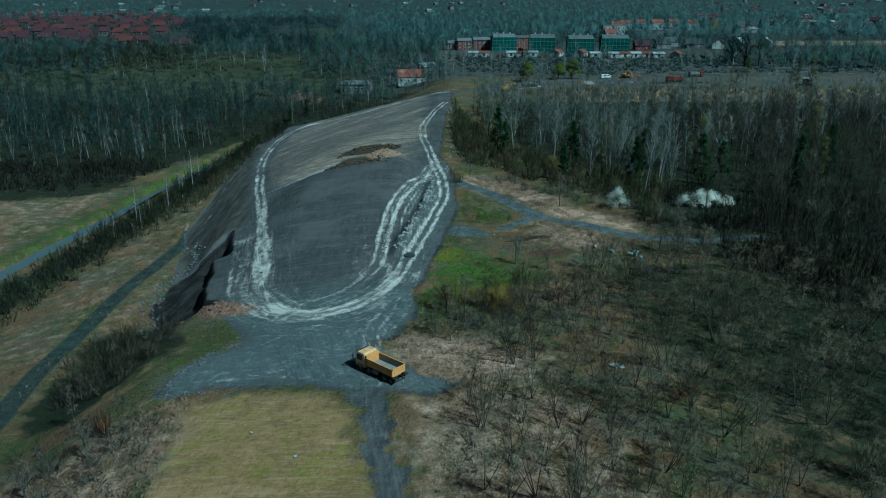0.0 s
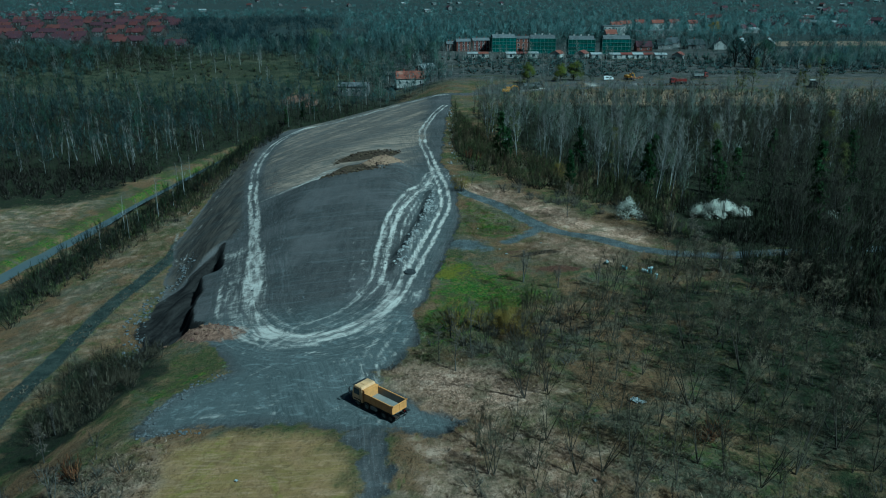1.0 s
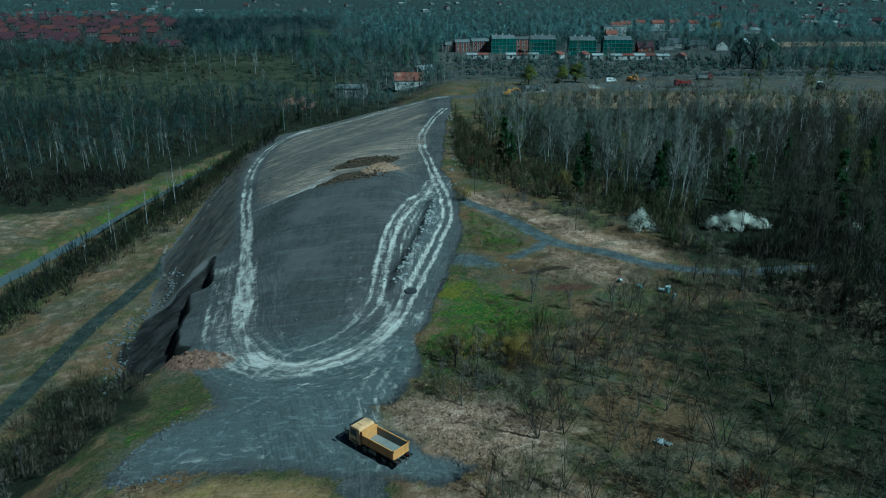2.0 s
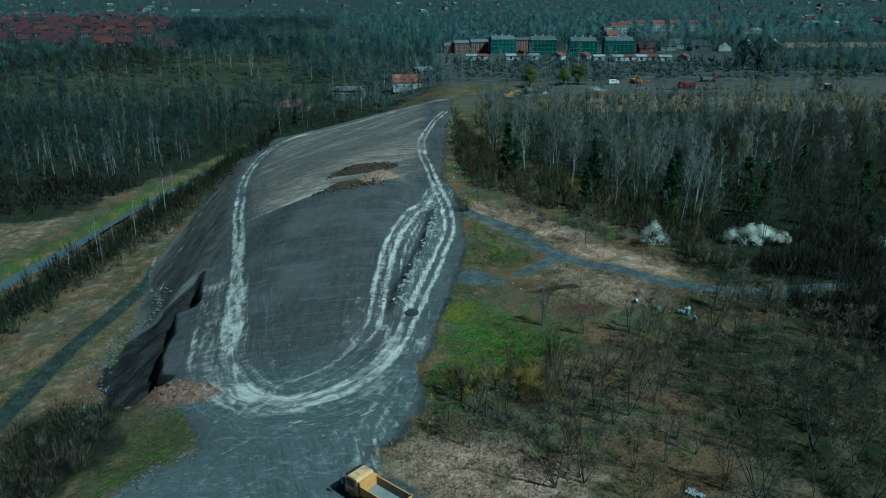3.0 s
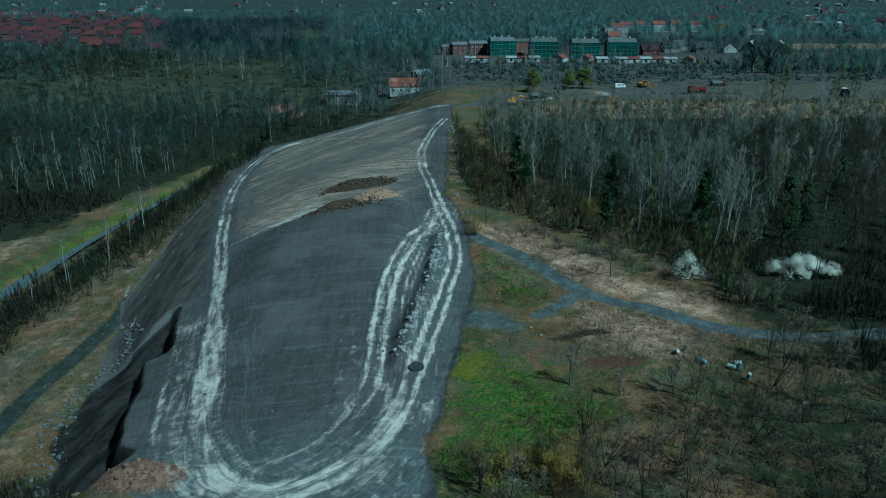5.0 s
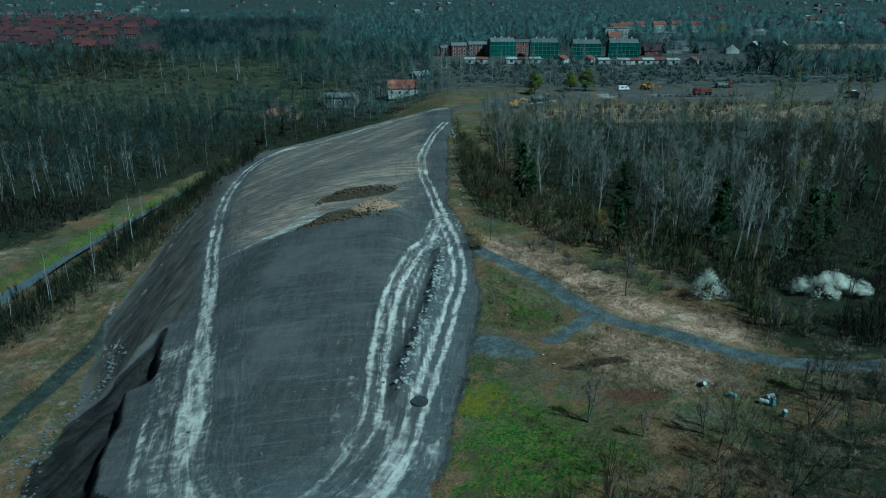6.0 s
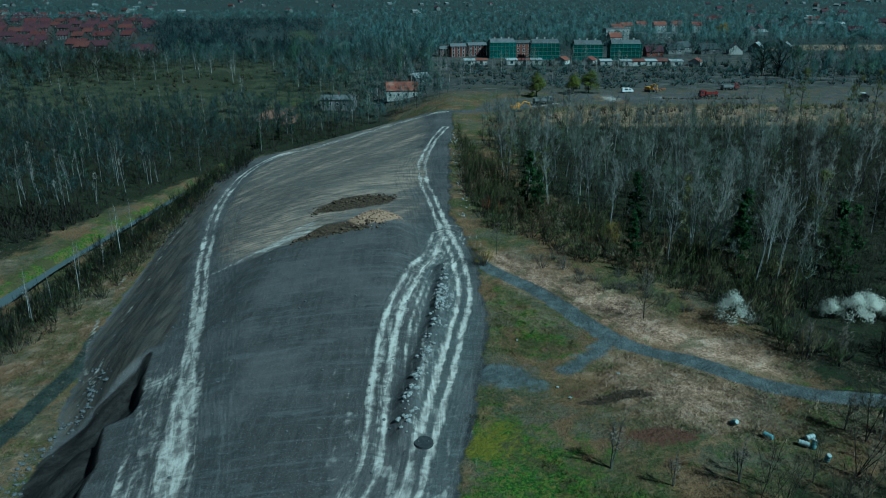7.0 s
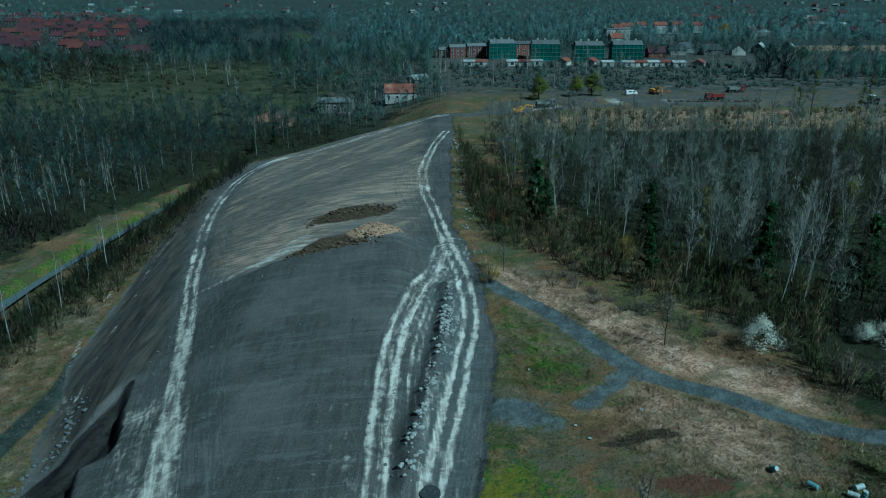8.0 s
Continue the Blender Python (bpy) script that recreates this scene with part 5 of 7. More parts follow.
wood("slope_thicket", [shrub(h, w, 17, 22, 0.85, light=True) for h, w in ((2.8, 3.4), (2.0, 3.0), (3.6, 3.0))], scatter([(-38, 98), (-37, 88), (-39, 82), (-45, 80), (-52, 85), (-57, 96), (-56, 112), (-50, 113), (-44, 106)], 1.9, 48, 0.9), [BARK_BROWN, TWIG_BROWN], "dense grey thicket on the slope below the tip", "undergrowth", seed=59, lo=0.6, hi=1.2)
low = [shrub(h, w, 9, 10, 1.3, light=True) for h, w in ((1.3, 2.6), (0.9, 2.2), (1.8, 2.4))]
wood("rough_scrub", low, np.concatenate([scatter([(2, 70), (12, 78), (4, 91), (12, 97), (24, 110), (40, 112), (60, 112), (64, 60), (40, 42), (4, 42), (1, 56)], 2.5, 74, 0.75, 0.36), scatter([(-32, 72), (-36, 76), (-50, 70), (-56, 60), (-48, 42), (-28, 42), (-30, 58)], 2.2, 75, 0.8, 0.3)]), [BARK_GREY, TWIG_GREY], "low grey-brown scrub and brambles in rough grass", "undergrowth", seed=76, lo=0.6, hi=1.3)
LEFT_WOOD = [(-165, 226), (-120, 240), (-99, 240), (-86, 275), (-74, 303), (-60, 316), (-40, 330), (-28, 350), (-30, 372), (-60, 378), (-90, 392), (-130, 396), (-190, 392), (-300, 440), (-230, 310)]
lefts = [bare_tree(h, 0.09, 11, 5, 3, 0.40, 0.28, 0.95, 1.6, 2, light=True, fine=2.2, brush=1.8) for h in (12, 14, 15, 10)]
wood("left_woodland", lefts, scatter(LEFT_WOOD, 5.0, 51, 0.9, 0.3), [BARK_DARK, TWIG_DARK], "leafless grey woodland in the low ground", seed=52, lo=0.55)
wood("left_birches", [bare_tree(h, 0.08, 12, 4, 2, 0.26, 0.3, 1.4, 1.6, 2, light=True, stems=st, fine=1.5, brush=1.3) for h, st in ((13, 1), (12, 2), (14, 1))], np.concatenate([scatter(LEFT_WOOD, 15, 55, 0.6), scatter([(-170, 236), (-118, 244), (-100, 246), (-88, 278), (-96, 300), (-170, 290)], 7, 56, 0.6)]), [BARK_BIRCH, TWIG_BIRCH], "scattered birches in the low woodland", seed=56, lo=0.7)
wood("left_undergrowth", under, scatter(LEFT_WOOD, 6.0, 53, 0.8), [BARK_DARK, UNDERGROWTH], "dark scrub beneath leafless trees", "undergrowth", seed=54)

# woods towards the horizon
MIDDLE = [(-300, 440), (-130, 418), (-90, 392), (-60, 374), (-30, 368), (0, 372), (12, 400), (30, 388), (60, 388), (100, 400), (120, 425), (220, 405), (330, 420), (330, 500), (150, 470), (60, 486), (20, 500), (-30, 600), (-120, 560), (-200, 500), (-360, 560)]
FARM_TREES = [(-27, 396), (-22, 399), (-11, 398), (-6, 404), (-30, 404), (-36, 398), (-58, 396), (-40, 392), (-14, 394), (-2, 410), (-52, 392), (-62, 402), (-25, 416), (-8, 418)]
FARM = [(-46, 399, 14), (-50, 384, 12), (-17, 406, 15), (-20, 392, 9), (-72, 388, 15), (-70, 412, 17), (118, 372, 14)] + [(-100 - 15 * k, 620 + 55 * k, 16) for k in range(6)]
fars = [crown_far(h, w, 110, 0.10, 0.26) for h, w in ((11, 6), (13, 7), (9, 6), (14, 6))]
near_far = clear_of(scatter(MIDDLE, 5.6, 61, 0.9, 0.33), *FARM)
near_far = near_far[~((near_far[:, 0] > -2) & (near_far[:, 0] < 165) & (near_far[:, 1] > 392))]
heath = inside(near_far[:, 0], near_far[:, 1], [(-200, 420), (-80, 400), (-88, 486), (-205, 492)]) > 0
near_far = near_far[~heath]
wood("middle_woodland", fars, near_far, [BARK_DARK, TWIG_DARK], "leafless woodland between the houses and fields", seed=62, lo=0.45, hi=1.1)
wood("middle_birches", [crown_far(12, 3.6, 60, 0.16, 0.2)], clear_of(scatter(MIDDLE, 15, 65, 0.5), *FARM), [BARK_BIRCH, TWIG_BIRCH], "pale birches standing in the middle distance", seed=66, lo=0.6, hi=1.1)
wood("middle_scrub", [shrub(2.4, 3.8, 10, 9, 6.5, light=True), shrub(1.6, 3.2, 10, 9, 6.5, light=True)], clear_of(scatter([(8, 392), (60, 392), (160, 405), (330, 390), (330, 480), (150, 482), (10, 488)], 4.4, 63, 0.75, 0.4), *FARM), [BARK_DARK, TWIG_FAR_HAZY], "low dark scrub on fallow land", "undergrowth", seed=64, lo=0.7, hi=1.5)
wood("heath_scrub", [shrub(1.6, 2.6, 8, 7, 4.5, light=True), shrub(2.6, 3.0, 9, 8, 4.5, light=True)], scatter([(10, 300), (30, 285), (180, 275), (230, 300), (230, 330), (150, 340), (60, 340), (30, 322)], 3.4, 67, 0.7, 0.42), [BARK_DARK, TWIG_BROWN], "thin brown scrub on the cleared heath", "undergrowth", seed=68)
wood("meadow_scrub", [shrub(1.6, 3.0, 9, 8, 6.0, light=True), shrub(2.6, 3.4, 9, 9, 6.0, light=True)], scatter([(-215, 415), (-85, 402), (-90, 486), (-210, 492)], 6, 93, 0.7, 0.45), [BARK_DARK, BUDDING], "low olive scrub on open rough meadow", "undergrowth", seed=94, lo=0.6, hi=1.4)
kinds = [plant("bare_tree", bare_tree(h, 0.16, 18, 6, 3, 0.45, 0.25, 0.7, 2.4), BARK_DARK, TWIG_DARK, "leafless tree close to the farm houses", "tree", "trees round the farm") for h in (9, 11)]
plant_all(kinds, FARM_TREES, 19, 0.7, 1.15)
# budding trees beside the works
kinds = [plant("willow_tree", lumpy(bare_tree(7, 0.25, 16, 4, 2, 0.6, 0.12, 0.4, 2.4, 2), 8.8, 9.5, 26, 130, 0.55, 0.12, 0.34, (0.12, 0.2)), BARK_DARK, LEAF_GREEN, "round tree in yellow-green young leaf", "tree", "budding trees by the works")]
plant_all(kinds, [(41, 369), (58, 377), (65, 379)], 16, 0.95, 1.2)
kinds = [plant("bare_tree", bare_tree(16, 0.4, 30, 9, 5, 0.6, 0.18, 0.6, 3.0, fine=3.0), BARK_DARK, TWIG_DARK, "broad old leafless tree with a wide crown", "tree", "old trees behind the works")]
plant_all(kinds, [(175, 438), (168, 441), (182, 436)], 17, 0.9, 1.1)
kinds = [plant("bare_tree", lumpy(bare_tree(10, 0.25, 16, 4, 2, 0.5, 0.25, 0.7, 2.6, 2), 11, 11, 20, 90, 0.5, 0.2, 0.5), BARK_DARK, TWIG_YELLOW, "round tree in orange-yellow bud", "tree")]
plant_all(kinds, [(258, 735)], 18, 1.3, 1.31)

r = np.random.default_rng(70)
ring = []
for _ in range(14500):
    y = 560 * (4300 / 560) ** (r.random() ** 1.5)
    x = r.uniform(-0.75, 0.72) * y - 0.02 * y
    ring.append((x, y))
ring = np.array(ring)
gap = rough_land(ring[:, 0] / 2.2, ring[:, 1], 190, 77, 3)
keep = gap > 0.36
for zone in ([(-560, 560), (-180, 560), (-200, 640), (-270, 760), (-320, 1000), (-760, 1050)], [(0, 490), (190, 480), (260, 520), (380, 560), (300, 660), (60, 640), (0, 560)], [(-60, 600), (-150, 600), (-170, 780), (-70, 800)], BARE_FIELD):
    keep &= inside(ring[:, 0], ring[:, 1], zone) < 0
ring = ring[keep]
close = ring[:, 1] < 1050
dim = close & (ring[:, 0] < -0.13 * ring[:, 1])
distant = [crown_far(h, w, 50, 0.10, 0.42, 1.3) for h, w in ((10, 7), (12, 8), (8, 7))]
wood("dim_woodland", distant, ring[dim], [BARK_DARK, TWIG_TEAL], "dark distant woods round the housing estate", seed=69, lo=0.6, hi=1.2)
wood("distant_woodland", distant, ring[close & ~dim], [BARK_GREY, TWIG_FAR_HAZY], "distant leafless woods beyond the houses", seed=70, lo=0.6, hi=1.3)
wood("far_woodland", [crown_far(h, w, 24, 0.10, 0.95, 0.9) for h, w in ((10, 10), (12, 12), (8, 9))], ring[~close], [BARK_GREY, TWIG_FAR_HAZY], "far leafless woods rolling to the horizon", seed=71, lo=0.6, hi=1.3)
wood("dark_woodland", [crown_far(h, w, 70, 0.10, 0.45) for h, w in ((8, 6), (10, 7))], scatter([(-340, 450), (-200, 446), (-165, 450), (-155, 480), (-165, 515), (-220, 540), (-400, 560)], 6.5, 89, 0.9), [BARK_DARK, TWIG_BLACKISH], "belt of dark trees before the housing estate", seed=90, lo=0.6, hi=1.1)
estate_trees = scatter([(-420, 540), (-180, 520), (-150, 560), (-190, 640), (-300, 780), (-330, 1000), (-640, 1000)], 10, 78, 0.6)
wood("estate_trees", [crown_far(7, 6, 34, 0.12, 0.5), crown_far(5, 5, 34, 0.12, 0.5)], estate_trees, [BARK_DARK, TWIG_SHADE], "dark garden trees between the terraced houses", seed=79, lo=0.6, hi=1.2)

# trees and hedges round the blocks, sheds and gardens
BUILT = [(44, 556, 13), (70.5, 544, 14), (96.5, 537, 14), (120.5, 537, 14), (58.5, 562, 9), (15.5, 562, 9), (28.5, 569, 10), (6.5, 566, 6), (156, 706, 15), (187, 690, 22)]
BUILT += [(x, y, 8) for x, y in ((208, 578), (229, 592), (250, 592), (146, 560), (167, 582), (190, 582), (178, 600))]
garden = (lambda q: q[inside(q[:, 0], q[:, 1], BARE_FIELD) < -2])(clear_of(np.concatenate([scatter([(-10, 566), (40, 574), (140, 552), (150, 545), (190, 560), (330, 560), (400, 600), (380, 680), (-20, 680)], 8.5, 95, 0.75),
                                  scatter([(132, 508), (158, 512), (262, 540), (330, 548), (330, 572), (200, 566), (134, 548)], 9, 96, 0.4)]), *BUILT))
wood("garden_trees", [crown_far(9, 7, 60, 0.12, 0.42), crown_far(7, 6, 60, 0.12, 0.42), crown_far(11, 7, 60, 0.12, 0.42)], garden, [BARK_DARK, TWIG_DARK], "leafless garden trees between the houses", seed=97, lo=0.55, hi=1.1)
hedge = [shrub(3.0, 4.0, 12, 10, 7.5, light=True), shrub(2.0, 3.6, 12, 10, 7.5, light=True), shrub(4.2, 4.4, 12, 10, 7.5, light=True)]
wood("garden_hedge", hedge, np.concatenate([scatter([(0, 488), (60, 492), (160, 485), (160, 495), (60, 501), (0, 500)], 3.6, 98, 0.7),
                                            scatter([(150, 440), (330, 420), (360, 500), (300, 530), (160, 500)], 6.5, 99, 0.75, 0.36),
                                            scatter([(70, 500), (88, 500), (88, 512), (70, 512)], 4, 92, 0.7)]), [BARK_DARK, TWIG_FAR_HAZY], "dark rounded hedges and bushes on fallow land", "undergrowth", seed=100, lo=0.6, hi=1.3)

# ---- buildings ----
BRICK = surface_material("red_brick_wall", (0.16, 0.055, 0.04), (0.11, 0.045, 0.035), 1.2, vary=0.15)
ROOF_RED = surface_material("red_roof_tiles", (0.085, 0.024, 0.021), (0.058, 0.019, 0.019), 0.8, vary=0.12)
ROOF_MAROON = surface_material("maroon_roof_tiles", (0.055, 0.020, 0.026), (0.040, 0.017, 0.023), 0.8, vary=0.12)
ROOF_ORANGE = surface_material("orange_roof_tiles", (0.15, 0.046, 0.032), (0.105, 0.036, 0.026), 0.8, dirt=(0.27, 0.19, 0.15), vary=0.1)
ROOF_GREY = surface_material("grey_roofing", (0.075, 0.08, 0.082), (0.12, 0.125, 0.125), 0.8, vary=0.25)
ROOF_SLATE = surface_material("dark_slate_roof", (0.030, 0.036, 0.038), (0.046, 0.052, 0.054), 0.8, vary=0.2)
ROOF_PALE = surface_material("pale_sheet_roof", (0.30, 0.31, 0.30), (0.19, 0.20, 0.20), 1.5, vary=0.2)
PLASTER = surface_material("pale_plaster", (0.40, 0.39, 0.36), (0.30, 0.29, 0.27), 1.0, vary=0.2)
PLASTER_DARK = surface_material("grey_plaster", (0.16, 0.155, 0.145), (0.11, 0.11, 0.105), 1.0, vary=0.25)
NET = surface_material("green_netting", (0.012, 0.056, 0.044), (0.020, 0.085, 0.066), 0.9, dirt=(0.008, 0.034, 0.030), gloss=0.2, vary=0.2)
POLE = surface_material("scaffold_tube", (0.25, 0.36, 0.33), (0.18, 0.28, 0.26), 2, rough=0.5, metal=0.4)
PANE = surface_material("window_pane", (0.02, 0.028, 0.032), (0.03, 0.04, 0.045), 1, rough=0.12, gloss=0.5)
WHITE_TRIM = surface_material("white_frame", (0.7, 0.7, 0.68), (0.6, 0.6, 0.58), 2)


def gable(bm, w, d, z0, rise, over=0.35, thick=0.18):
    """Two roof slabs with a ridge along x."""
    half = d / 2 + over
    slope = math.hypot(half, rise + over * rise / (d / 2))
    tilt = math.atan2(rise, d / 2)
    for s in (-1, 1):
        box(bm, (0, s * half / 2, z0 + rise / 2 - over * rise / d + thick / 2), (w + 2 * over, slope, thick), Euler((-s * tilt, 0, 0)))


def house(m, w, d, h, rise, wall_mat, roof_mat, label, name="house", group="", windows=(3, 1), chimneys=1, roof_label="", pane=(0.9, 1.2), flat=False):
    ob = thing(name, label, "house" if name != "shed" else "shed", m, group)
    bm = bmesh.new()
    if flat:
        box(bm, (0, 0, h / 2 - 0.4), (w, d, h + 0.8))
    else:
        prism(bm, [(-d / 2, -0.8), (d / 2, -0.8), (d / 2, h), (0, h + rise * 0.97), (-d / 2, h)], -w / 2, w / 2)
        bmesh.ops.rotate(bm, cent=(0, 0, 0), matrix=Matrix.Rotation(radians(90), 3, "Z"), verts=bm.verts)
    part("wall", bm, wall_mat, ob)
    bm = bmesh.new()
    if flat:
        box(bm, (0, 0, h + 0.5), (w + 0.5, d + 0.5, 0.22))
        box(bm, (0, 0, h + 0.72), (w - 1.0, d - 1.0, 0.2))
    else:
        gable(bm, w, d, h, rise)
    roof = part("roof", bm, roof_mat, ob, roof_label)
    for k in range(chimneys):
        x = (k + 0.5 - chimneys / 2) * w / max(1, chimneys) * 0.9
        part("chimney", boxes(((x, 0.4, h + rise + 0.35), (0.6, 0.6, 1.4)), ((x, 0.4, h + rise + 1.07), (0.75, 0.75, 0.12))), BRICK, roof)
    nx_, nz_ = windows
    for iz in range(nz_):
        for ix in range(nx_):
            x = (ix + 0.5 - nx_ / 2) * w / nx_
            z = (iz + 0.55) * h / nz_
            bm = boxes(((x, -d / 2 - 0.02, z), (pane[0] + 0.2, 0.08, pane[1] + 0.2)))
            win = part("window", bm, WHITE_TRIM, ob)
            part("pane", boxes(((x, -d / 2 - 0.065, z), (pane[0], 0.03, pane[1]))), PANE, win)
    return ob


def at(x, y, turn=0.0, lift=0.0):
    return pose(x, y, ground_z(x, y) + lift, rz=turn)


# estate of terraced houses with red roofs
r = np.random.default_rng(81)
patterns = {}
for row, (y, lo, hi) in enumerate(((592, -0.43, -0.40), (622, -0.48, -0.40), (655, -0.62, -0.45), (695, -0.62, -0.44), (745, -0.62, -0.36), (805, -0.62, -0.35), (875, -0.62, -0.33), (950, -0.63, -0.34), (1050, -0.63, -0.34), (1170, -0.63, -0.36), (1290, -0.63, -0.40))):
    x = lo * y
    while x < hi * y:
        w = r.uniform(9, 17)
        roof = (ROOF_RED, ROOF_MAROON, ROOF_RED, ROOF_MAROON, ROOF_MAROON)[int(r.integers(5))] if row else ROOF_RED
        if r.random() > 0.04:
            key = (round(w / 5), roof.name)
            yy = y + r.uniform(-12, 12)
            spot = at(x + w / 2, yy, r.uniform(-9, 3))
            if key in patterns:
                copy_thing(patterns[key], spot)
            else:
                tone = "bright red" if roof is ROOF_RED else "faded orange" if roof is ROOF_ORANGE else "dark maroon"
                patterns[key] = house(spot, round(w / 5) * 5, 11, 4.4, 3.4, WALL_BROWN, roof, "terraced house under a " + tone + " tiled roof", "terraced_house", "terraced houses of the estate", (4, 2), 2)
        x += w + r.uniform(1.5, 13)
copy_thing(patterns[next(k for k in patterns if "maroon" in k[1])], at(-196, 574, -4))

# farm below the tip
house(at(-17, 409, 4), 14.5, 9, 4.2, 3.4, PLASTER, ROOF_ORANGE, "white house with a weathered orange tiled roof", windows=(4, 1), chimneys=2)
house(at(-46, 401, -3), 15.5, 9, 4.3, 1.6, PLASTER_DARK, ROOF_GREY, "low grey house with a flat-pitched dark roof", windows=(5, 1), chimneys=1)
house(at(-9, 440, 35), 9, 7, 3, 2, PLASTER_DARK, ROOF_PALE, "small outbuilding with a pale sheet roof", "shed", windows=(1, 1), chimneys=0)


def netted_block(x, y, w, d, h, turn):
    ob = thing("apartment_block", "four-storey block wrapped in green scaffold netting", "apartment block", at(x, y, turn), "netted apartment blocks")
    part("wall", boxes(((0, 0, h / 2 - 0.4), (w, d, h + 0.8))), BRICK, ob)
    bm = bmesh.new()
    gable(bm, w, d, h, 2.0, 0.6, 0.25)
    roof = part("roof", bm, ROOF_GREY, ob)
    for k in (-0.3, 0.0, 0.32):
        part("chimney", boxes(((k * w, 0.5, h + 2.4), (1.0, 0.7, 1.6))), PLASTER, roof)
    storeys = 4
    for sx, sy, tw in ((0, -1, w), (1, 0, d), (-1, 0, d)):
        for s in range(storeys):
            for k in range(max(2, int(tw / 3))):
                u = (k + 0.5) / max(2, int(tw / 3)) - 0.5
                c = (u * w, -d / 2 - 0.03, (s + 0.55) * h / storeys) if sy else (sx * (w / 2 + 0.03), u * d, (s + 0.55) * h / storeys)
                size = (1.2, 0.06, 1.6) if sy else (0.06, 1.2, 1.6)
                part("window", boxes((c, size)), PANE, ob)
    e = 1.3
    rail = boxes(((0, 0, 0), (w + 2 * e, 0.12, 0.12)))
    rail_mesh = bpy.data.meshes.new("scaffold_rail")
    rail.to_mesh(rail_mesh)
    rail.free()
    rail_mesh.materials.append(POLE)
    post = bmesh.new()
    rod(post, (0, 0, -0.5), (0, 0, h + 1), 0.07, sides=5)
    post_mesh = bpy.data.meshes.new("scaffold_post")
    post.to_mesh(post_mesh)
    post.free()
    post_mesh.materials.append(POLE)
    for s in range(storeys + 1):
        part("scaffold_rail", rail_mesh, None, ob).location = (0, -d / 2 - e, s * h / storeys + 0.2)
    for k in range(int((w + 2 * e) / 2.6) + 1):
        part("scaffold_post", post_mesh, None, ob).location = (-w / 2 - e + k * 2.6, -d / 2 - e, 0)
    for s in range(storeys):
        for k in range(int(w / 5)):
            x0 = (k + 0.5) * (w + 2.2) / int(w / 5) - (w + 2.2) / 2
            part("net_sheet", boxes(((x0, -d / 2 - e + 0.2 + 0.05 * ((k + s) % 2), (s + 0.5) * h / storeys), ((w + 2.2) / int(w / 5) * 0.97, 0.05, h / storeys * 0.95))), NET, ob)
        for sx in (-1, 1):
            part("net_sheet", boxes(((sx * (w / 2 + e - 0.2), 0, (s + 0.5) * h / storeys), (0.05, d + 2, h / storeys * 0.95))), NET, ob)
    return ob


netted_block(44, 556, 15, 12, 9.6, 4)
netted_block(70.5, 544, 16, 13, 10, -3)
netted_block(96.5, 537, 16, 13, 9.8, -4)
netted_block(120.5, 537, 17, 13, 9.8, -5)
for x, y, w, h in ((58.5, 562, 11, 9.0), (15.5, 562, 10, 6.8), (28.5, 569, 12, 7.0), (6.5, 566, 6, 5)):
    house(at(x, y, 4), w, 11, h, 1.5, BRICK, ROOF_GREY, "old red-brick tenement with rows of windows", "tenement", "brick tenements", (max(3, int(w / 3)), 3), 2, pane=(1.1, 1.7))
house(at(156, 706, 3), 20, 12, 10, 1.2, PLASTER, ROOF_GREY, "pale rendered block with a flat grey roof", "tenement", windows=(6, 3), flat=True, chimneys=0)
house(at(187, 690, 2), 38, 14, 7, 1.2, PLASTER_DARK, ROOF_GREY, "long low workshop with a dark flat roof", "workshop", windows=(12, 1), flat=True, chimneys=0)
for x, y, w in ((196, 828, 12), (216, 846, 10), (233, 838, 13), (254, 850, 11), (180, 800, 12), (142, 652, 9), (270, 836, 10)):
    house(at(x, y, 3), w, 10, 7, 3.2, PLASTER, ROOF_ORANGE, "pale house under an orange tiled roof", "house", "town houses", (4, 2), 1)

# garages and sheds in a line before the blocks
r = np.random.default_rng(83)
for x0, x1, y in ((17, 30, 508), (42, 63, 507), (96.5, 103, 500), (108, 142, 499)):
    x, k = x0, 0
    while x < x1:
        w = r.uniform(5.5, 8)
        house(at(x + w / 2, y + r.uniform(-1, 1), 2), w, 6.5, 2.6, 0.9, PLASTER, (ROOF_PALE, ROOF_ORANGE)[k % 2], "low garage with a " + ("pale sheet" if k % 2 == 0 else "dull red") + " roof", "shed", "garages before the blocks", (1, 1), 0, pane=(1.8, 1.7))
        x += w + 0.3
        k += 1
for x, y in ((76, 507), (92, 506), (153, 498)):
    house(at(x, y, 62), 9, 6.5, 2.6, 1.8, PLASTER, ROOF_ORANGE, "small shed with a red and white gable roof", "shed", "gabled sheds", (1, 1), 0)
for x, y, w, mat_w, mat_r, turn in ((208, 578, 10, PLASTER, ROOF_GREY, 80), (229, 592, 10, PLASTER_DARK, ROOF_PALE, 55), (250, 592, 10, PLASTER_DARK, ROOF_PALE, 60), (146, 560, 11, BRICK, ROOF_MAROON, 0), (167, 582, 11, PLASTER_DARK, ROOF_SLATE, 5), (190, 582, 13, PLASTER_DARK, ROOF_SLATE, 10), (178, 600, 12, PLASTER_DARK, ROOF_SLATE, 30)):
    house(at(x, y, turn), w, 9, 3.4, 3.6, mat_w, mat_r, "single family house with a steep gable", "house", "single houses", (2, 1), 1)

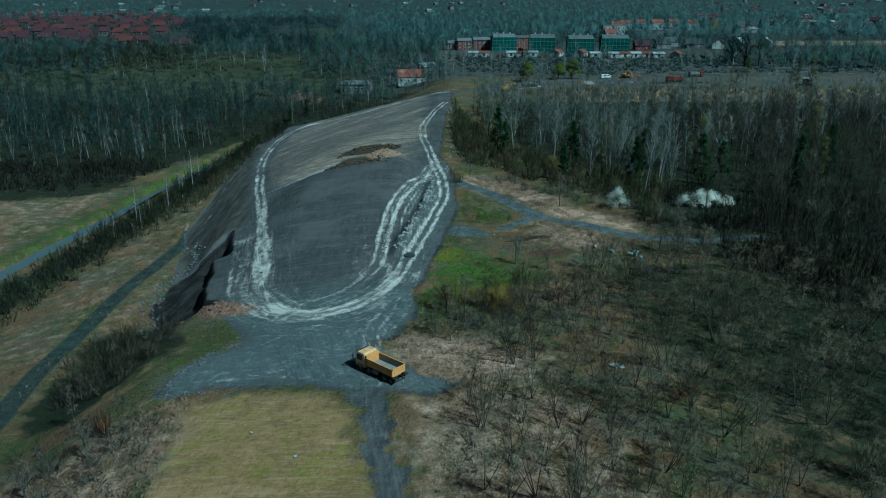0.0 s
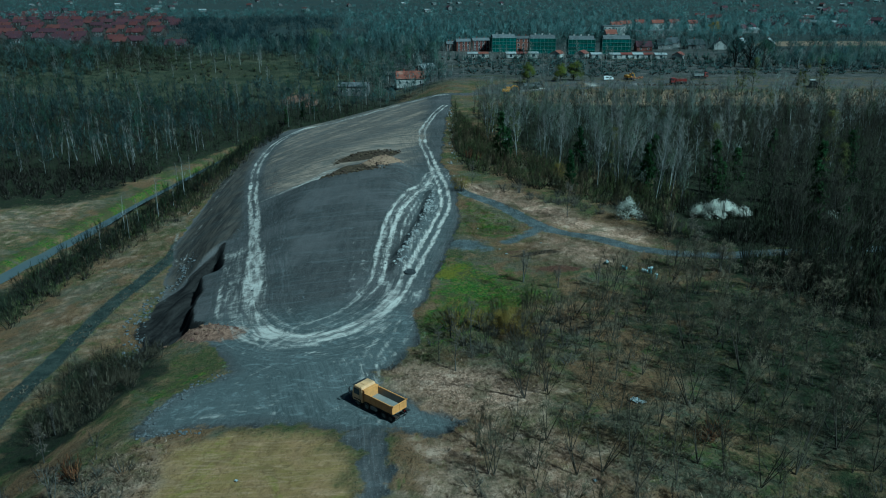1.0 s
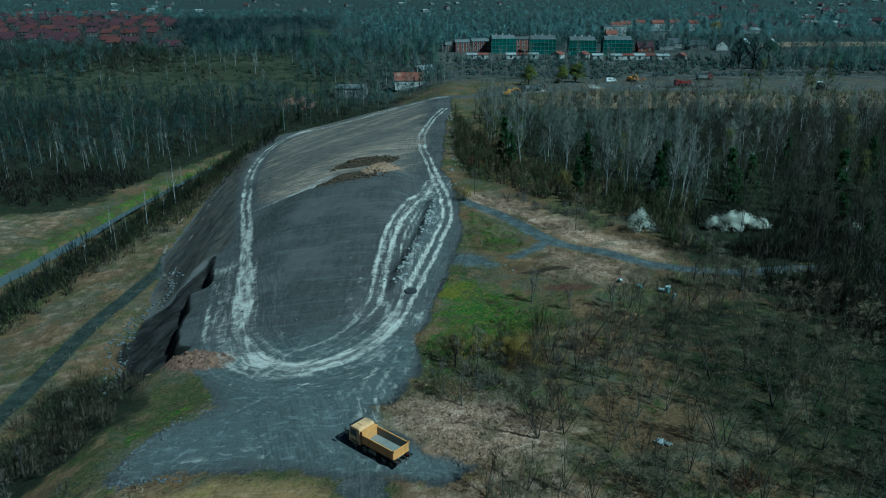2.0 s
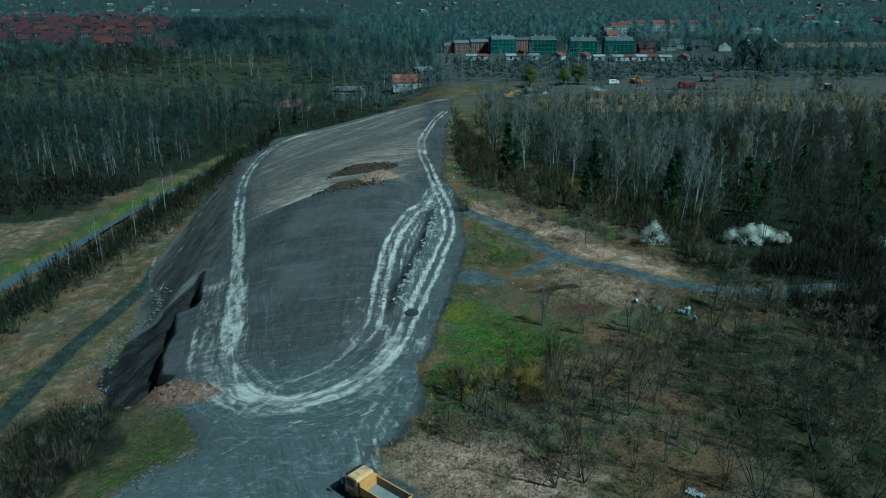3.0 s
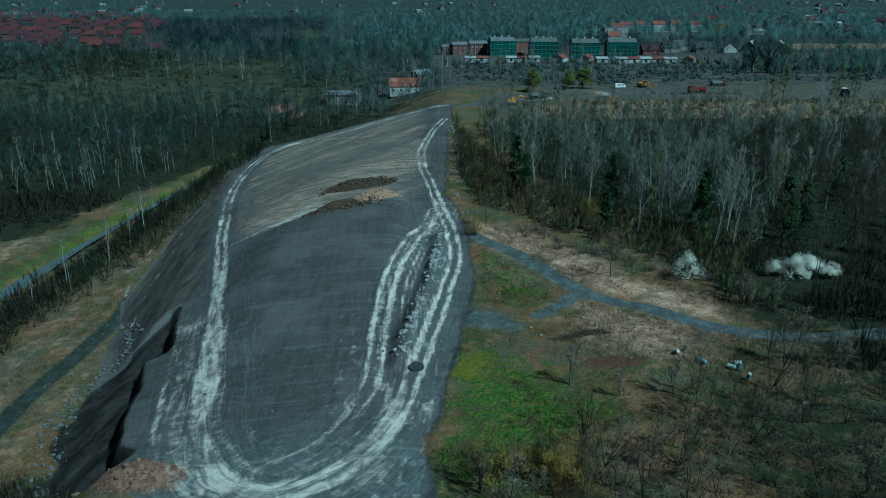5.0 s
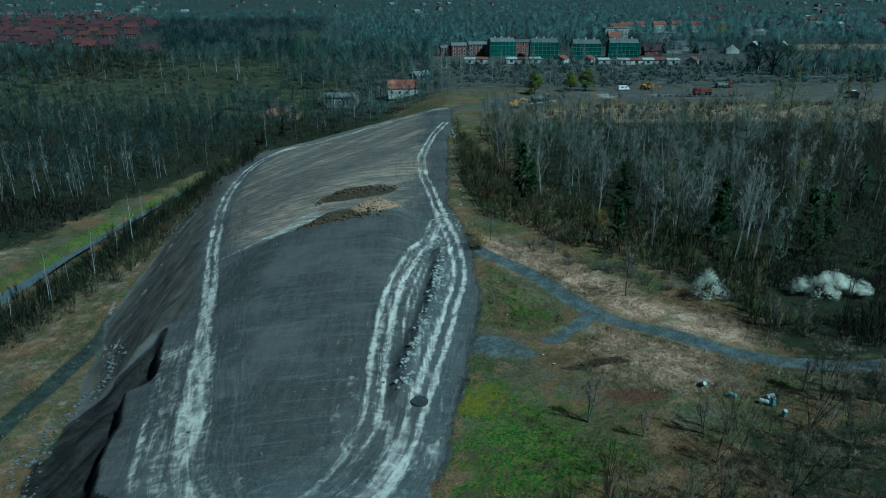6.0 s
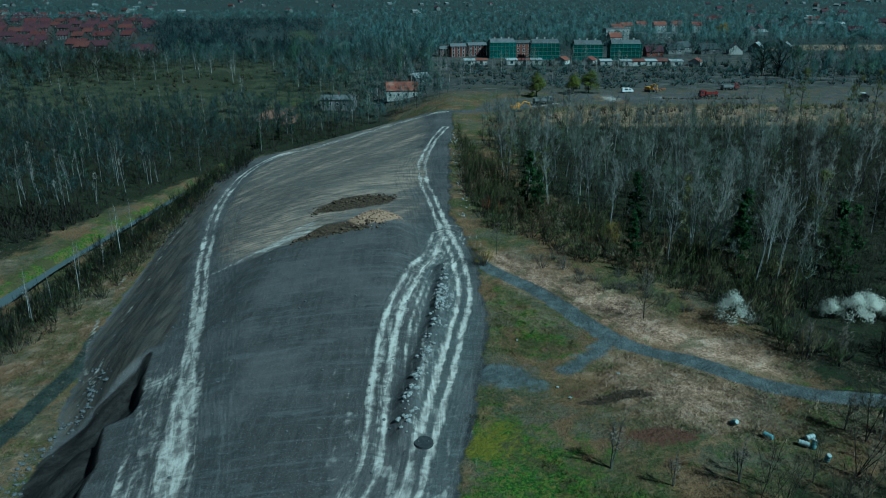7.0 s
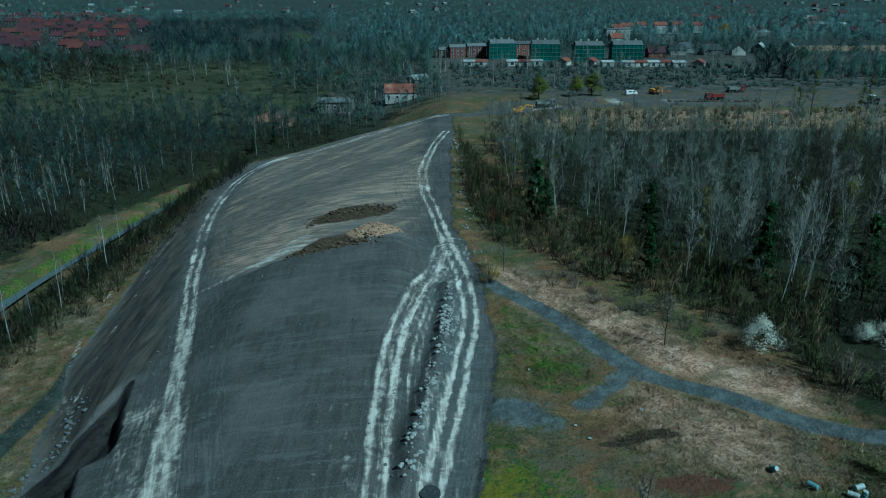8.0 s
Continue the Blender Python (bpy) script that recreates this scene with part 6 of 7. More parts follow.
# scattered roofs of the town towards the horizon
r = np.random.default_rng(85)
pat = [house(at(420, 900, 10), 13, 9, 5, 3, PLASTER_DARK, ROOF_RED, "distant grey house with a red roof", "house", "distant houses", (3, 2), 1),
       house(at(470, 930, 40), 14, 9, 3.5, 2, PLASTER_DARK, ROOF_PALE, "distant building with a pale roof", "house", "distant houses", (3, 1), 0),
       house(at(520, 905, 70), 12, 9, 5, 3.4, PLASTER_DARK, ROOF_MAROON, "distant grey house with a dark roof", "house", "distant houses", (3, 2), 1)]
for _ in range(100):
    k = r.random()
    y = r.uniform(760, 1150) if k < 0.35 else r.uniform(1150, 2600)
    x = y * (r.uniform(0.32, 0.66) if k < 0.65 else r.uniform(-0.25, 0.1) if k < 0.85 else r.uniform(-0.62, -0.3))
    if (y > 1400 and k > 0.65) or x > 280:
        copy_thing(pat[int(r.integers(3))], at(x, y, r.uniform(0, 180)))

# ---- vehicles ----
def paint(name, a, rough=0.45, dirt=(0.16, 0.13, 0.09), metal=0.0):
    return surface_material(name, a, tuple(0.82 * v for v in a), 1.3, rough=rough, dirt=dirt, gloss=0.45, metal=metal)


YELLOW = paint("yellow_paint", (0.62, 0.30, 0.085))
YELLOW_PALE = paint("faded_yellow_paint", (0.66, 0.40, 0.19))
DIGGER = paint("digger_yellow", (0.55, 0.27, 0.03))
RED = paint("red_paint", (0.20, 0.024, 0.02))
GREY_PAINT = paint("grey_paint", (0.20, 0.21, 0.20))
WHITE = paint("white_paint", (0.75, 0.75, 0.73))
STEEL = paint("worn_steel", (0.17, 0.165, 0.155), 0.55, (0.12, 0.07, 0.045), 0.5)
BED_FLOOR = paint("dusty_steel_floor", (0.24, 0.23, 0.205), 0.7, (0.34, 0.30, 0.24), 0.1)
CHASSIS = paint("chassis_black", (0.018, 0.018, 0.018), 0.6, (0.06, 0.055, 0.05))
TYRE = surface_material("tyre_rubber", (0.018, 0.018, 0.018), (0.03, 0.03, 0.029), 3, rough=0.9, dirt=(0.07, 0.065, 0.06))
LAMP_RED = paint("red_lens", (0.30, 0.02, 0.02), 0.2)


def wheel(parent, x, y, radius=0.52, width=0.32):
    bm = bmesh.new()
    out = [(radius * 0.62, -width / 2), (radius * 0.93, -width / 2), (radius, -width * 0.32), (radius, width * 0.32), (radius * 0.93, width / 2), (radius * 0.62, width / 2)]
    n = 18
    rings = [[bm.verts.new((x + q * math.cos(2 * math.pi * k / n), y + s, radius + q * math.sin(2 * math.pi * k / n))) for q, s in out] for k in range(n)]
    for k in range(n):
        for j in range(len(out)):
            bm.faces.new((rings[k - 1][j], rings[k][j], rings[k][(j + 1) % len(out)], rings[k - 1][(j + 1) % len(out)]))
    bmesh.ops.recalc_face_normals(bm, faces=bm.faces)
    tyre = bm
    bm = bmesh.new()
    side = 1 if y > 0 else -1
    rod(bm, (x, y - side * width * 0.4, radius), (x, y + side * width * 0.3, radius), radius * 0.63, radius * 0.58, 14)
    rod(bm, (x, y + side * width * 0.3, radius), (x, y + side * width * 0.5, radius), radius * 0.26, radius * 0.2, 10)
    part("tyre", tyre, TYRE, part("wheel", bm, STEEL, parent))


def tipper_truck(m, cab_mat, bed_mat, label, group="", axles=(2.9, 1.3, -1.9, -3.15), length=5.1):
    """Heading along +x."""
    ob = thing("tipper_truck", label, "truck", m, group)
    back = 1.55 - length
    part("chassis", boxes(((-0.1, 0.42, 0.85), (7.7, 0.16, 0.28)), ((-0.1, -0.42, 0.85), (7.7, 0.16, 0.28)), ((3.2, 0, 0.8), (0.3, 2.1, 0.3)), ((-1, 0, 0.85), (0.25, 1, 0.2)), ((-3, 0, 0.85), (0.25, 1, 0.2))), CHASSIS, ob)
    # cab with a raked windscreen, door window recesses and a visor
    bm = bmesh.new()
    prism(bm, [(1.95, 0.75), (3.85, 0.75), (3.95, 1.2), (3.92, 1.75), (3.62, 2.75), (3.4, 2.95), (2.1, 2.98), (1.95, 2.8)], -1.22, 1.22)
    bmesh.ops.bevel(bm, geom=[e for e in bm.edges], offset=0.07, segments=2, affect="EDGES")
    cab = part("cab", bm, cab_mat, ob)
    part("roof_hatch", boxes(((2.75, 0, 3.02), (0.7, 0.8, 0.06)), bevel=0.02), cab_mat, cab)
    part("sun_visor", boxes(((3.78, 0, 2.78), (0.3, 2.2, 0.06)), bevel=0.02), CHASSIS, cab)
    bm = bmesh.new()
    box(bm, (3.80, 0, 2.25), (0.05, 2.05, 0.82), Euler((0, radians(-16.5), 0)))
    part("windscreen", bm, PANE, cab)
    for s in (-1, 1):
        part("side_window", boxes(((3.02, s * 1.215, 2.18), (1.05, 0.05, 0.85)), bevel=0.015), PANE, cab)
        part("door_seam", boxes(((2.55, s * 1.222, 1.75), (0.03, 0.02, 1.7))), CHASSIS, cab)
        part("step", boxes(((3.05, s * 1.15, 0.55), (0.7, 0.2, 0.06)), ((3.05, s * 1.18, 0.9), (0.6, 0.15, 0.05))), STEEL, cab)
        bm = bmesh.new()
        rod(bm, (3.75, s * 1.2, 2.6), (4.05, s * 1.52, 2.6), 0.025, sides=5)
        rod(bm, (3.75, s * 1.2, 1.8), (4.05, s * 1.52, 1.8), 0.025, sides=5)
        rod(bm, (4.05, s * 1.52, 2.65), (4.05, s * 1.52, 1.75), 0.025, sides=5)
        box(bm, (4.05, s * 1.54, 2.2), (0.12, 0.22, 0.6), bevel=0.03)
        part("mirror", bm, CHASSIS, cab)
        part("headlight", boxes(((3.98, s * 0.9, 0.78), (0.08, 0.4, 0.2)), bevel=0.02), WHITE, cab)
        part("mudguard", boxes(((2.9, s * 1.12, 1.12), (1.3, 0.36, 0.08)), ((2.3, s * 1.12, 0.85), (0.08, 0.36, 0.55))), CHASSIS, ob)
        part("rear_mudguard", boxes(((-2.95, s * 1.05, 1.16), (2.7, 0.42, 0.05))), CHASSIS, ob)
    part("bumper", boxes(((3.98, 0, 0.72), (0.16, 2.45, 0.36)), bevel=0.05), CHASSIS, cab)
    part("grille", boxes(((3.975, 0, 1.35), (0.06, 1.5, 0.5)), *[((4.01, 0, 1.17 + 0.09 * k), (0.03, 1.4, 0.03)) for k in range(5)]), CHASSIS, cab)
    part("fuel_tank", boxes(((0.0, 1.0, 0.75), (1.1, 0.5, 0.5)), bevel=0.08), STEEL, ob)
    part("air_tank", boxes(((0.0, -1.0, 0.75), (0.9, 0.45, 0.45)), bevel=0.08), STEEL, ob)
    for x in axles:
        for s in (-1, 1):
            wheel(ob, x, s * 1.05, 0.52, 0.32 if x > 0 else 0.42)
        part("axle", boxes(((x, 0, 0.52), (0.16, 1.9, 0.16))), CHASSIS, ob)
    # open steel body: floor, ribbed sides, head wall with a canopy lip, hinged tailgate
    body = part("tipper_body", boxes(((1.55 - length / 2, 0, 1.36), (length, 2.3, 0.1)), ((1.55 - length / 2, 0, 1.2), (length - 0.2, 1.2, 0.24))), BED_FLOOR, ob, "dusty bare steel floor")
    for s in (-1, 1):
        side = boxes(((1.55 - length / 2, s * 1.22, 1.9), (length, 0.07, 1.05)), ((1.55 - length / 2, s * 1.235, 2.43), (length, 0.14, 0.1)), ((1.55 - length / 2, s * 1.235, 1.4), (length, 0.12, 0.12)), bevel=0.015)
        for k in range(6):
            box(side, (1.45 - length * k / 5.15, s * 1.27, 1.88), (0.09, 0.06, 0.95))
        part("side_wall", side, bed_mat, body)
        part("inner_side", boxes(((1.55 - length / 2, s * 1.178, 1.9), (length - 0.1, 0.012, 0.98))), STEEL, body)
    part("head_wall", boxes(((1.52, 0, 2.0), (0.09, 2.44, 1.28)), ((1.52, 0, 2.66), (0.16, 2.5, 0.1)), ((1.72, 0, 2.72), (0.4, 2.3, 0.05)), bevel=0.015), bed_mat, body)
    gate = boxes(((back, 0, 1.88), (0.08, 2.36, 1.0)), ((back - 0.03, 0, 2.4), (0.14, 2.5, 0.1)), ((back - 0.03, 0, 1.4), (0.12, 2.4, 0.1)), bevel=0.015)
    for k in (-0.8, 0, 0.8):
        box(gate, (back - 0.05, k, 1.9), (0.06, 0.1, 0.9))
    tail = part("tailgate", gate, bed_mat, body)
    for s in (-1, 1):
        part("hinge", boxes(((back - 0.05, s * 1.25, 2.5), (0.22, 0.1, 0.22)), bevel=0.02), bed_mat, tail)
        part("tail_lamp", boxes(((back - 0.1, s * 0.95, 1.0), (0.08, 0.4, 0.14))), LAMP_RED, ob)
    part("underrun_bar", boxes(((back - 0.3, 0, 0.72), (0.12, 2.3, 0.14)), ((back - 0.15, 0.45, 0.8), (0.4, 0.1, 0.1)), ((back - 0.15, -0.45, 0.8), (0.4, 0.1, 0.1))), STEEL, ob)
    return ob


def heading(x, y, dx, dy, lift=0.0):
    return pose(x, y, ground_z(x, y) + lift, rz=math.degrees(math.atan2(dy, dx)))


tipper_truck(heading(-7.4, 77.9, -0.755, 0.656), YELLOW_PALE, YELLOW, "dusty yellow four-axle tipper truck with an empty body").scale = (0.84, 0.84, 0.84)
tipper_truck(heading(40.3, 347, 1, 0.12), GREY_PAINT, GREY_PAINT, "grey tipper truck on the works road")
tipper_truck(heading(112.5, 365, -1, -0.05), RED, RED, "red tipper truck parked on the works platform", "red trucks")
tipper_truck(heading(130, 387, 1, 0.1), RED, GREY_PAINT, "tipper truck with a red cab and grey body", "red trucks")
tipper_truck(heading(170, 351, 0.3, 1), WHITE, CHASSIS, "dark truck with a white cab on the platform")


def excavator(m, label):
    ob = thing("excavator", label, "excavator", m)
    for s in (-1, 1):
        bm = bmesh.new()
        prism(bm, [(-1.9, 0.25), (-1.6, 0.02), (1.6, 0.02), (1.9, 0.25), (1.9, 0.65), (1.6, 0.85), (-1.6, 0.85), (-1.9, 0.65)], s * 1.15 - 0.27, s * 1.15 + 0.27)
        track = part("crawler_track", bm, CHASSIS, ob)
        for k in range(10):
            part("track_shoe", boxes(((-1.5 + k / 3, s * 1.15, 0.87), (0.22, 0.56, 0.05))), STEEL, track)
    part("undercarriage", boxes(((0, 0, 0.65), (2.2, 1.8, 0.4)), ((0, 0, 0.95), (1.3, 1.3, 0.2))), CHASSIS, ob)
    house_ = part("upper_body", boxes(((-0.5, 0, 1.6), (3.2, 2.5, 1.1)), ((-1.8, 0, 1.55), (0.7, 2.5, 0.9)), bevel=0.12), DIGGER, ob)
    cabin = part("cab", boxes(((0.7, 0.75, 2.2), (1.5, 0.95, 1.6)), bevel=0.1), DIGGER, house_)
    part("cab_window", boxes(((1.46, 0.75, 2.4), (0.04, 0.8, 1.0)), ((0.8, 1.24, 2.45), (1.1, 0.03, 0.8))), PANE, cabin)
    bm = bmesh.new()
    rod(bm, (0.9, -0.1, 1.6), (2.9, -0.1, 3.6), 0.26, 0.24, 6)
    rod(bm, (2.9, -0.1, 3.6), (5.0, -0.1, 3.0), 0.24, 0.18, 6)
    boom = part("boom", bm, DIGGER, ob)
    bm = bmesh.new()
    rod(bm, (4.8, -0.1, 3.3), (5.5, -0.1, 0.9), 0.2, 0.14, 6)
    part("stick", bm, DIGGER, boom)
    bm = bmesh.new()
    prism(bm, [(5.0, 0.1), (5.3, 0.75), (5.7, 0.95), (5.75, 0.4), (5.6, 0.05)], -0.7, 0.5)
    part("bucket", bm, STEEL, boom)
    bm = bmesh.new()
    rod(bm, (1.2, 0.12, 1.5), (2.6, 0.12, 2.7), 0.07, sides=6)
    part("ram", bm, STEEL, boom)
    return ob


excavator(heading(27.5, 327, 1, 0.1), "yellow crawler excavator at the end of the tip")
excavator(heading(93, 383, 0.4, -1), "orange-yellow crawler excavator beside a spoil heap")


def van(m):
    ob = thing("van", "white delivery van parked on the works platform", "van", m)
    bm = bmesh.new()
    prism(bm, [(-2.6, 0.4), (2.5, 0.4), (2.6, 0.9), (2.3, 1.25), (1.5, 1.9), (1.2, 2.05), (-2.5, 2.1), (-2.6, 1.9)], -0.95, 0.95)
    bmesh.ops.bevel(bm, geom=list(bm.edges), offset=0.06, segments=2, affect="EDGES")
    body = part("body", bm, WHITE, ob)
    bm = bmesh.new()
    box(bm, (1.93, 0, 1.6), (0.04, 1.6, 0.85), Euler((0, radians(-50), 0)))
    part("windscreen", bm, PANE, body)
    for s in (-1, 1):
        part("side_window", boxes(((0.9, s * 0.95, 1.55), (0.9, 0.03, 0.5)), ((-0.8, s * 0.95, 1.55), (1.6, 0.03, 0.5))), PANE, body)
        for x in (1.65, -1.6):
            wheel(ob, x, s * 0.82, 0.34, 0.22)
    return ob


van(heading(82.5, 381, 1, 0.15))

# ---- stones, heaps, drums and grass ----
def stone_mesh(name, material, seed):
    r = random.Random(seed)
    bm = bmesh.new()
    bmesh.ops.create_icosphere(bm, subdivisions=1, radius=0.5)
    for v in bm.verts:
        v.co *= r.uniform(0.72, 1.12)
        v.co.z *= 0.72
    me = bpy.data.meshes.new(name)
    bm.to_mesh(me)
    bm.free()
    me.materials.append(material)
    return me


def stones(name, label, places, material, lo, hi, seed, category="rubble", piece="stone"):
    """A spread of loose stones as one thing; each stone is a part on shared mesh data."""
    r = random.Random(seed)
    x0, y0 = places[0]
    ob = thing(name, label, category, at(x0, y0))
    base = ob.matrix_basis.translation
    meshes = [stone_mesh(piece, material, seed * 10 + k) for k in range(6)]
    z = surface(np.array([p[0] for p in places]), np.array([p[1] for p in places]))
    for (x, y), h in zip(places, z):
        g = lo + (hi - lo) * r.random() ** 2.5
        o = part(piece, r.choice(meshes), None, ob)
        o.location = (x - base.x, y - base.y, float(h) - base.z + 0.12 * g)
        o.rotation_euler = (r.uniform(-0.4, 0.4), r.uniform(-0.4, 0.4), r.uniform(0, 6.3))
        o.scale = (g * r.uniform(0.8, 1.5), g, g * r.uniform(0.7, 1.1))
    return ob


r = np.random.default_rng(91)
line = smooth_line(RUBBLE, 0.3)
pick = line[(r.random(170) ** 0.8 * (len(line) - 1)).astype(int)]
stones("rubble_ridge", "low ridge of pale broken concrete and stone along the track", [(x + r.normal(0, 0.6), y + r.normal(0, 0.4)) for x, y in pick], STONE, 0.22, 0.85, 1)
thick = [(-3.2 + r.normal(0, 0.7) + (y_ - 154) * 0.075, y_) for y_ in r.uniform(149.5, 159, 90)]
stones("rubble_heap", "heap of pale broken concrete slabs beside the haul road", thick, STONE, 0.2, 0.8, 2)
toe_line = smooth_line([(-47, 107), (-50, 114), (-53.5, 124), (-54.5, 133), (-52.6, 141), (-52.5, 147), (-54, 153), (-54, 156)], 0.4)
pick = toe_line[(r.random(290) * (len(toe_line) - 1)).astype(int)]
stones("toe_rubble", "scatter of grey stones along the foot of the tip", [(x + r.normal(0, 0.95), y + r.normal(0, 1.3)) for x, y in pick], SLATE_STONE, 0.2, 0.8, 3)
stones("verge_rubble", "loose stones on the verge of the haul road", [(3.0 + r.normal(0, 0.8) + (0 if y_ > 200 else -1.0), y_) for y_ in r.uniform(196, 290, 90)], STONE, 0.25, 0.9, 4)
pad_line = smooth_line([(-33, 76), (-32, 80), (-30, 84.5), (-27, 87.5)], 0.3)
pick = pad_line[(r.random(110) * (len(pad_line) - 1)).astype(int)]
stones("pad_rubble", "dark slag lumps along the edge of the turning pad", [(x + r.normal(0, 0.5), y + r.normal(0, 0.4)) for x, y in pick] + [(r.uniform(-33, -26), 74.8 + r.normal(0, 0.4)) for _ in range(60)], SLATE_STONE, 0.15, 0.5, 5)
stones("slag_lumps", "scattered slag lumps on the dark tip surface", [(r.uniform(-38, -8), r.uniform(98, 178)) for _ in range(140)] + [(r.uniform(-45, -42), r.uniform(150, 172)) for _ in range(40)], SLATE_STONE, 0.12, 0.45, 6)
CLOD = surface_material("earth_clod", (0.035, 0.024, 0.015), (0.085, 0.058, 0.035), 4, bump=0.5, vary=0.3)
stones("earth_bank", "bank of dark brown earth clods on the tip", [(-30 + 17 * u_, 182.2 + 3.6 * u_ + r.normal(0, 0.8)) for u_ in r.random(150)] + [(-30 + 18 * u_, 207 + 5.5 * u_ + r.normal(0, 1.0)) for u_ in r.random(120)], CLOD, 0.25, 1.0, 7, "earth heap", "clod")
HAY = surface_material("straw_lump", (0.31, 0.20, 0.135), (0.16, 0.10, 0.066), 4, bump=0.5, vary=0.3)
stones("straw_heap", "heap of pale straw and earth tipped on the slag", [(-15.3 + r.normal(0, 2.6), 187.7 + r.normal(0, 1.0)) for _ in range(240)], HAY, 0.15, 0.55, 8, "straw heap", "straw_lump")
stones("clay_heap", "broken lumps of reddish clay at the tip's corner", [(-33.5 + r.normal(0, 2.2), 101.5 + r.normal(0, 1.1)) for _ in range(45)], surface_material("clay_lump", (0.15, 0.080, 0.054), (0.09, 0.052, 0.036), 4, bump=0.5, vary=0.3), 0.2, 0.8, 9, "clay heap", "clay_lump")
stones("spoil_heap", "rusty brown spoil heap beside the excavator", [(97 + r.normal(0, 2.4), 389 + r.normal(0, 1.5)) for _ in range(60)], surface_material("rusty_spoil", (0.19, 0.085, 0.045), (0.12, 0.06, 0.035), 2, vary=0.3), 0.8, 2.4, 10, "spoil heap", "clod")

stones("spoil_bank", "low dark bank of spoil in front of the parked trucks", [(r.uniform(92, 132), 360 + r.normal(0, 0.6)) for _ in range(90)], CLOD, 0.7, 1.9, 11, "earth heap", "clod")

# round dark cover on the track
cover = thing("manhole_cover", "large round dark cover lying on the haul road", "cover", at(-5.8, 118.9))
bm = bmesh.new()
rod(bm, (0, 0, -0.1), (0, 0, 0.22), 1.02, 0.98, 28)
part("plate", bm, surface_material("dark_concrete", (0.022, 0.024, 0.026), (0.04, 0.042, 0.044), 3, bump=0.4), cover)
bm = bmesh.new()
for k in (0.0, math.pi):
    rod(bm, (0.5 * math.cos(k), 0.5 * math.sin(k), 0.22), (0.5 * math.cos(k), 0.5 * math.sin(k), 0.27), 0.07, sides=8)
part("lifting_eye", bm, STEEL, cover)

# drums in the grass
PALE_BLUE = paint("pale_blue_plastic", (0.14, 0.24, 0.25), 0.5, (0.2, 0.22, 0.2))
CREAM = paint("white_plastic", (0.32, 0.36, 0.35), 0.5, (0.3, 0.3, 0.26))


def drum(m, body_mat, end_mat, label):
    ob = thing("plastic_drum", label, "drum", m, "drums in the grass")
    bm = bmesh.new()
    prof = [(0.26, 0.0), (0.30, 0.03), (0.30, 0.30), (0.325, 0.32), (0.325, 0.36), (0.30, 0.38), (0.30, 0.70), (0.325, 0.72), (0.325, 0.76), (0.30, 0.78), (0.30, 1.07), (0.26, 1.12)]
    n = 16
    rings = [[bm.verts.new((q * math.cos(2 * math.pi * k / n), q * math.sin(2 * math.pi * k / n), z)) for k in range(n)] for q, z in prof]
    for a, b in zip(rings, rings[1:]):
        for k in range(n):
            bm.faces.new((a[k - 1], a[k], b[k], b[k - 1]))
    bm.faces.new(rings[0][::-1])
    bm.faces.new(rings[-1])
    bmesh.ops.recalc_face_normals(bm, faces=bm.faces)
    part("barrel", bm, body_mat, ob)
    bm = bmesh.new()
    rod(bm, (0, 0, 1.10), (0, 0, 1.16), 0.27, 0.25, 16)
    rod(bm, (0.12, 0, 1.16), (0.12, 0, 1.2), 0.05, sides=8)
    part("lid", bm, end_mat, ob)
    ob.scale = (0.85, 0.85, 0.85)
    return ob


for x, y, rx, rz, a, b in ((26.1, 120.6, 55, 12, PALE_BLUE, CREAM), (28.2, 117.9, 90, 35, PALE_BLUE, PALE_BLUE), (31.0, 116.4, 90, 55, CREAM, PALE_BLUE), (32.2, 115.8, 0, 0, PALE_BLUE, CREAM), (33.0, 117.4, 90, -70, CREAM, CREAM), (32.4, 113.8, 20, 5, PALE_BLUE, CREAM)):
    tone = "white" if a is CREAM else "pale blue"
    drum(pose(x, y, ground_z(x, y) + (0.36 if rx > 60 else 0.05), rx, 0, rz), a, b, tone + " plastic drum " + ("lying" if rx > 40 else "standing") + " in dry grass")

# torn white sheeting
SHEET = surface_material("white_sheeting", (0.36, 0.38, 0.37), (0.2, 0.21, 0.21), 3, rough=0.6)


def sheeting(x, y, size, label, seed):
    r = random.Random(seed)
    ob = thing("plastic_sheet", label, "litter", at(x, y, r.uniform(0, 180)))
    bm = bmesh.new()
    bmesh.ops.create_grid(bm, x_segments=9, y_segments=7, size=size)
    for v in bm.verts:
        v.co.z = 0.12 + 0.3 * size * noise.noise(v.co * 2.3 / size + Vector((seed, 0, 0))) + 0.1 * r.random()
        v.co.x *= 0.8 + 0.35 * noise.noise(v.co * 1.7 + Vector((0, seed, 0)))
        v.co.z = max(v.co.z, 0.03)
    bmesh.ops.solidify(bm, geom=list(bm.faces), thickness=0.03)
    part("sheet", bm, SHEET, ob)


sheeting(20.5, 78.3, 0.5, "crumpled white plastic sheeting among young trees", 3)
sheeting(21.2, 77.8, 0.32, "small crumpled scrap of white sheeting", 5)
for k, (x, y) in enumerate(((-14.5, 61.5), (9.5, 129.2), (17, 131.5), (10.5, 126.8), (13.5, 65), (6.3, 141.5), (-20, 66))):
    sheeting(x, y, 0.16, "scrap of white plastic litter on the grass", 10 + k)

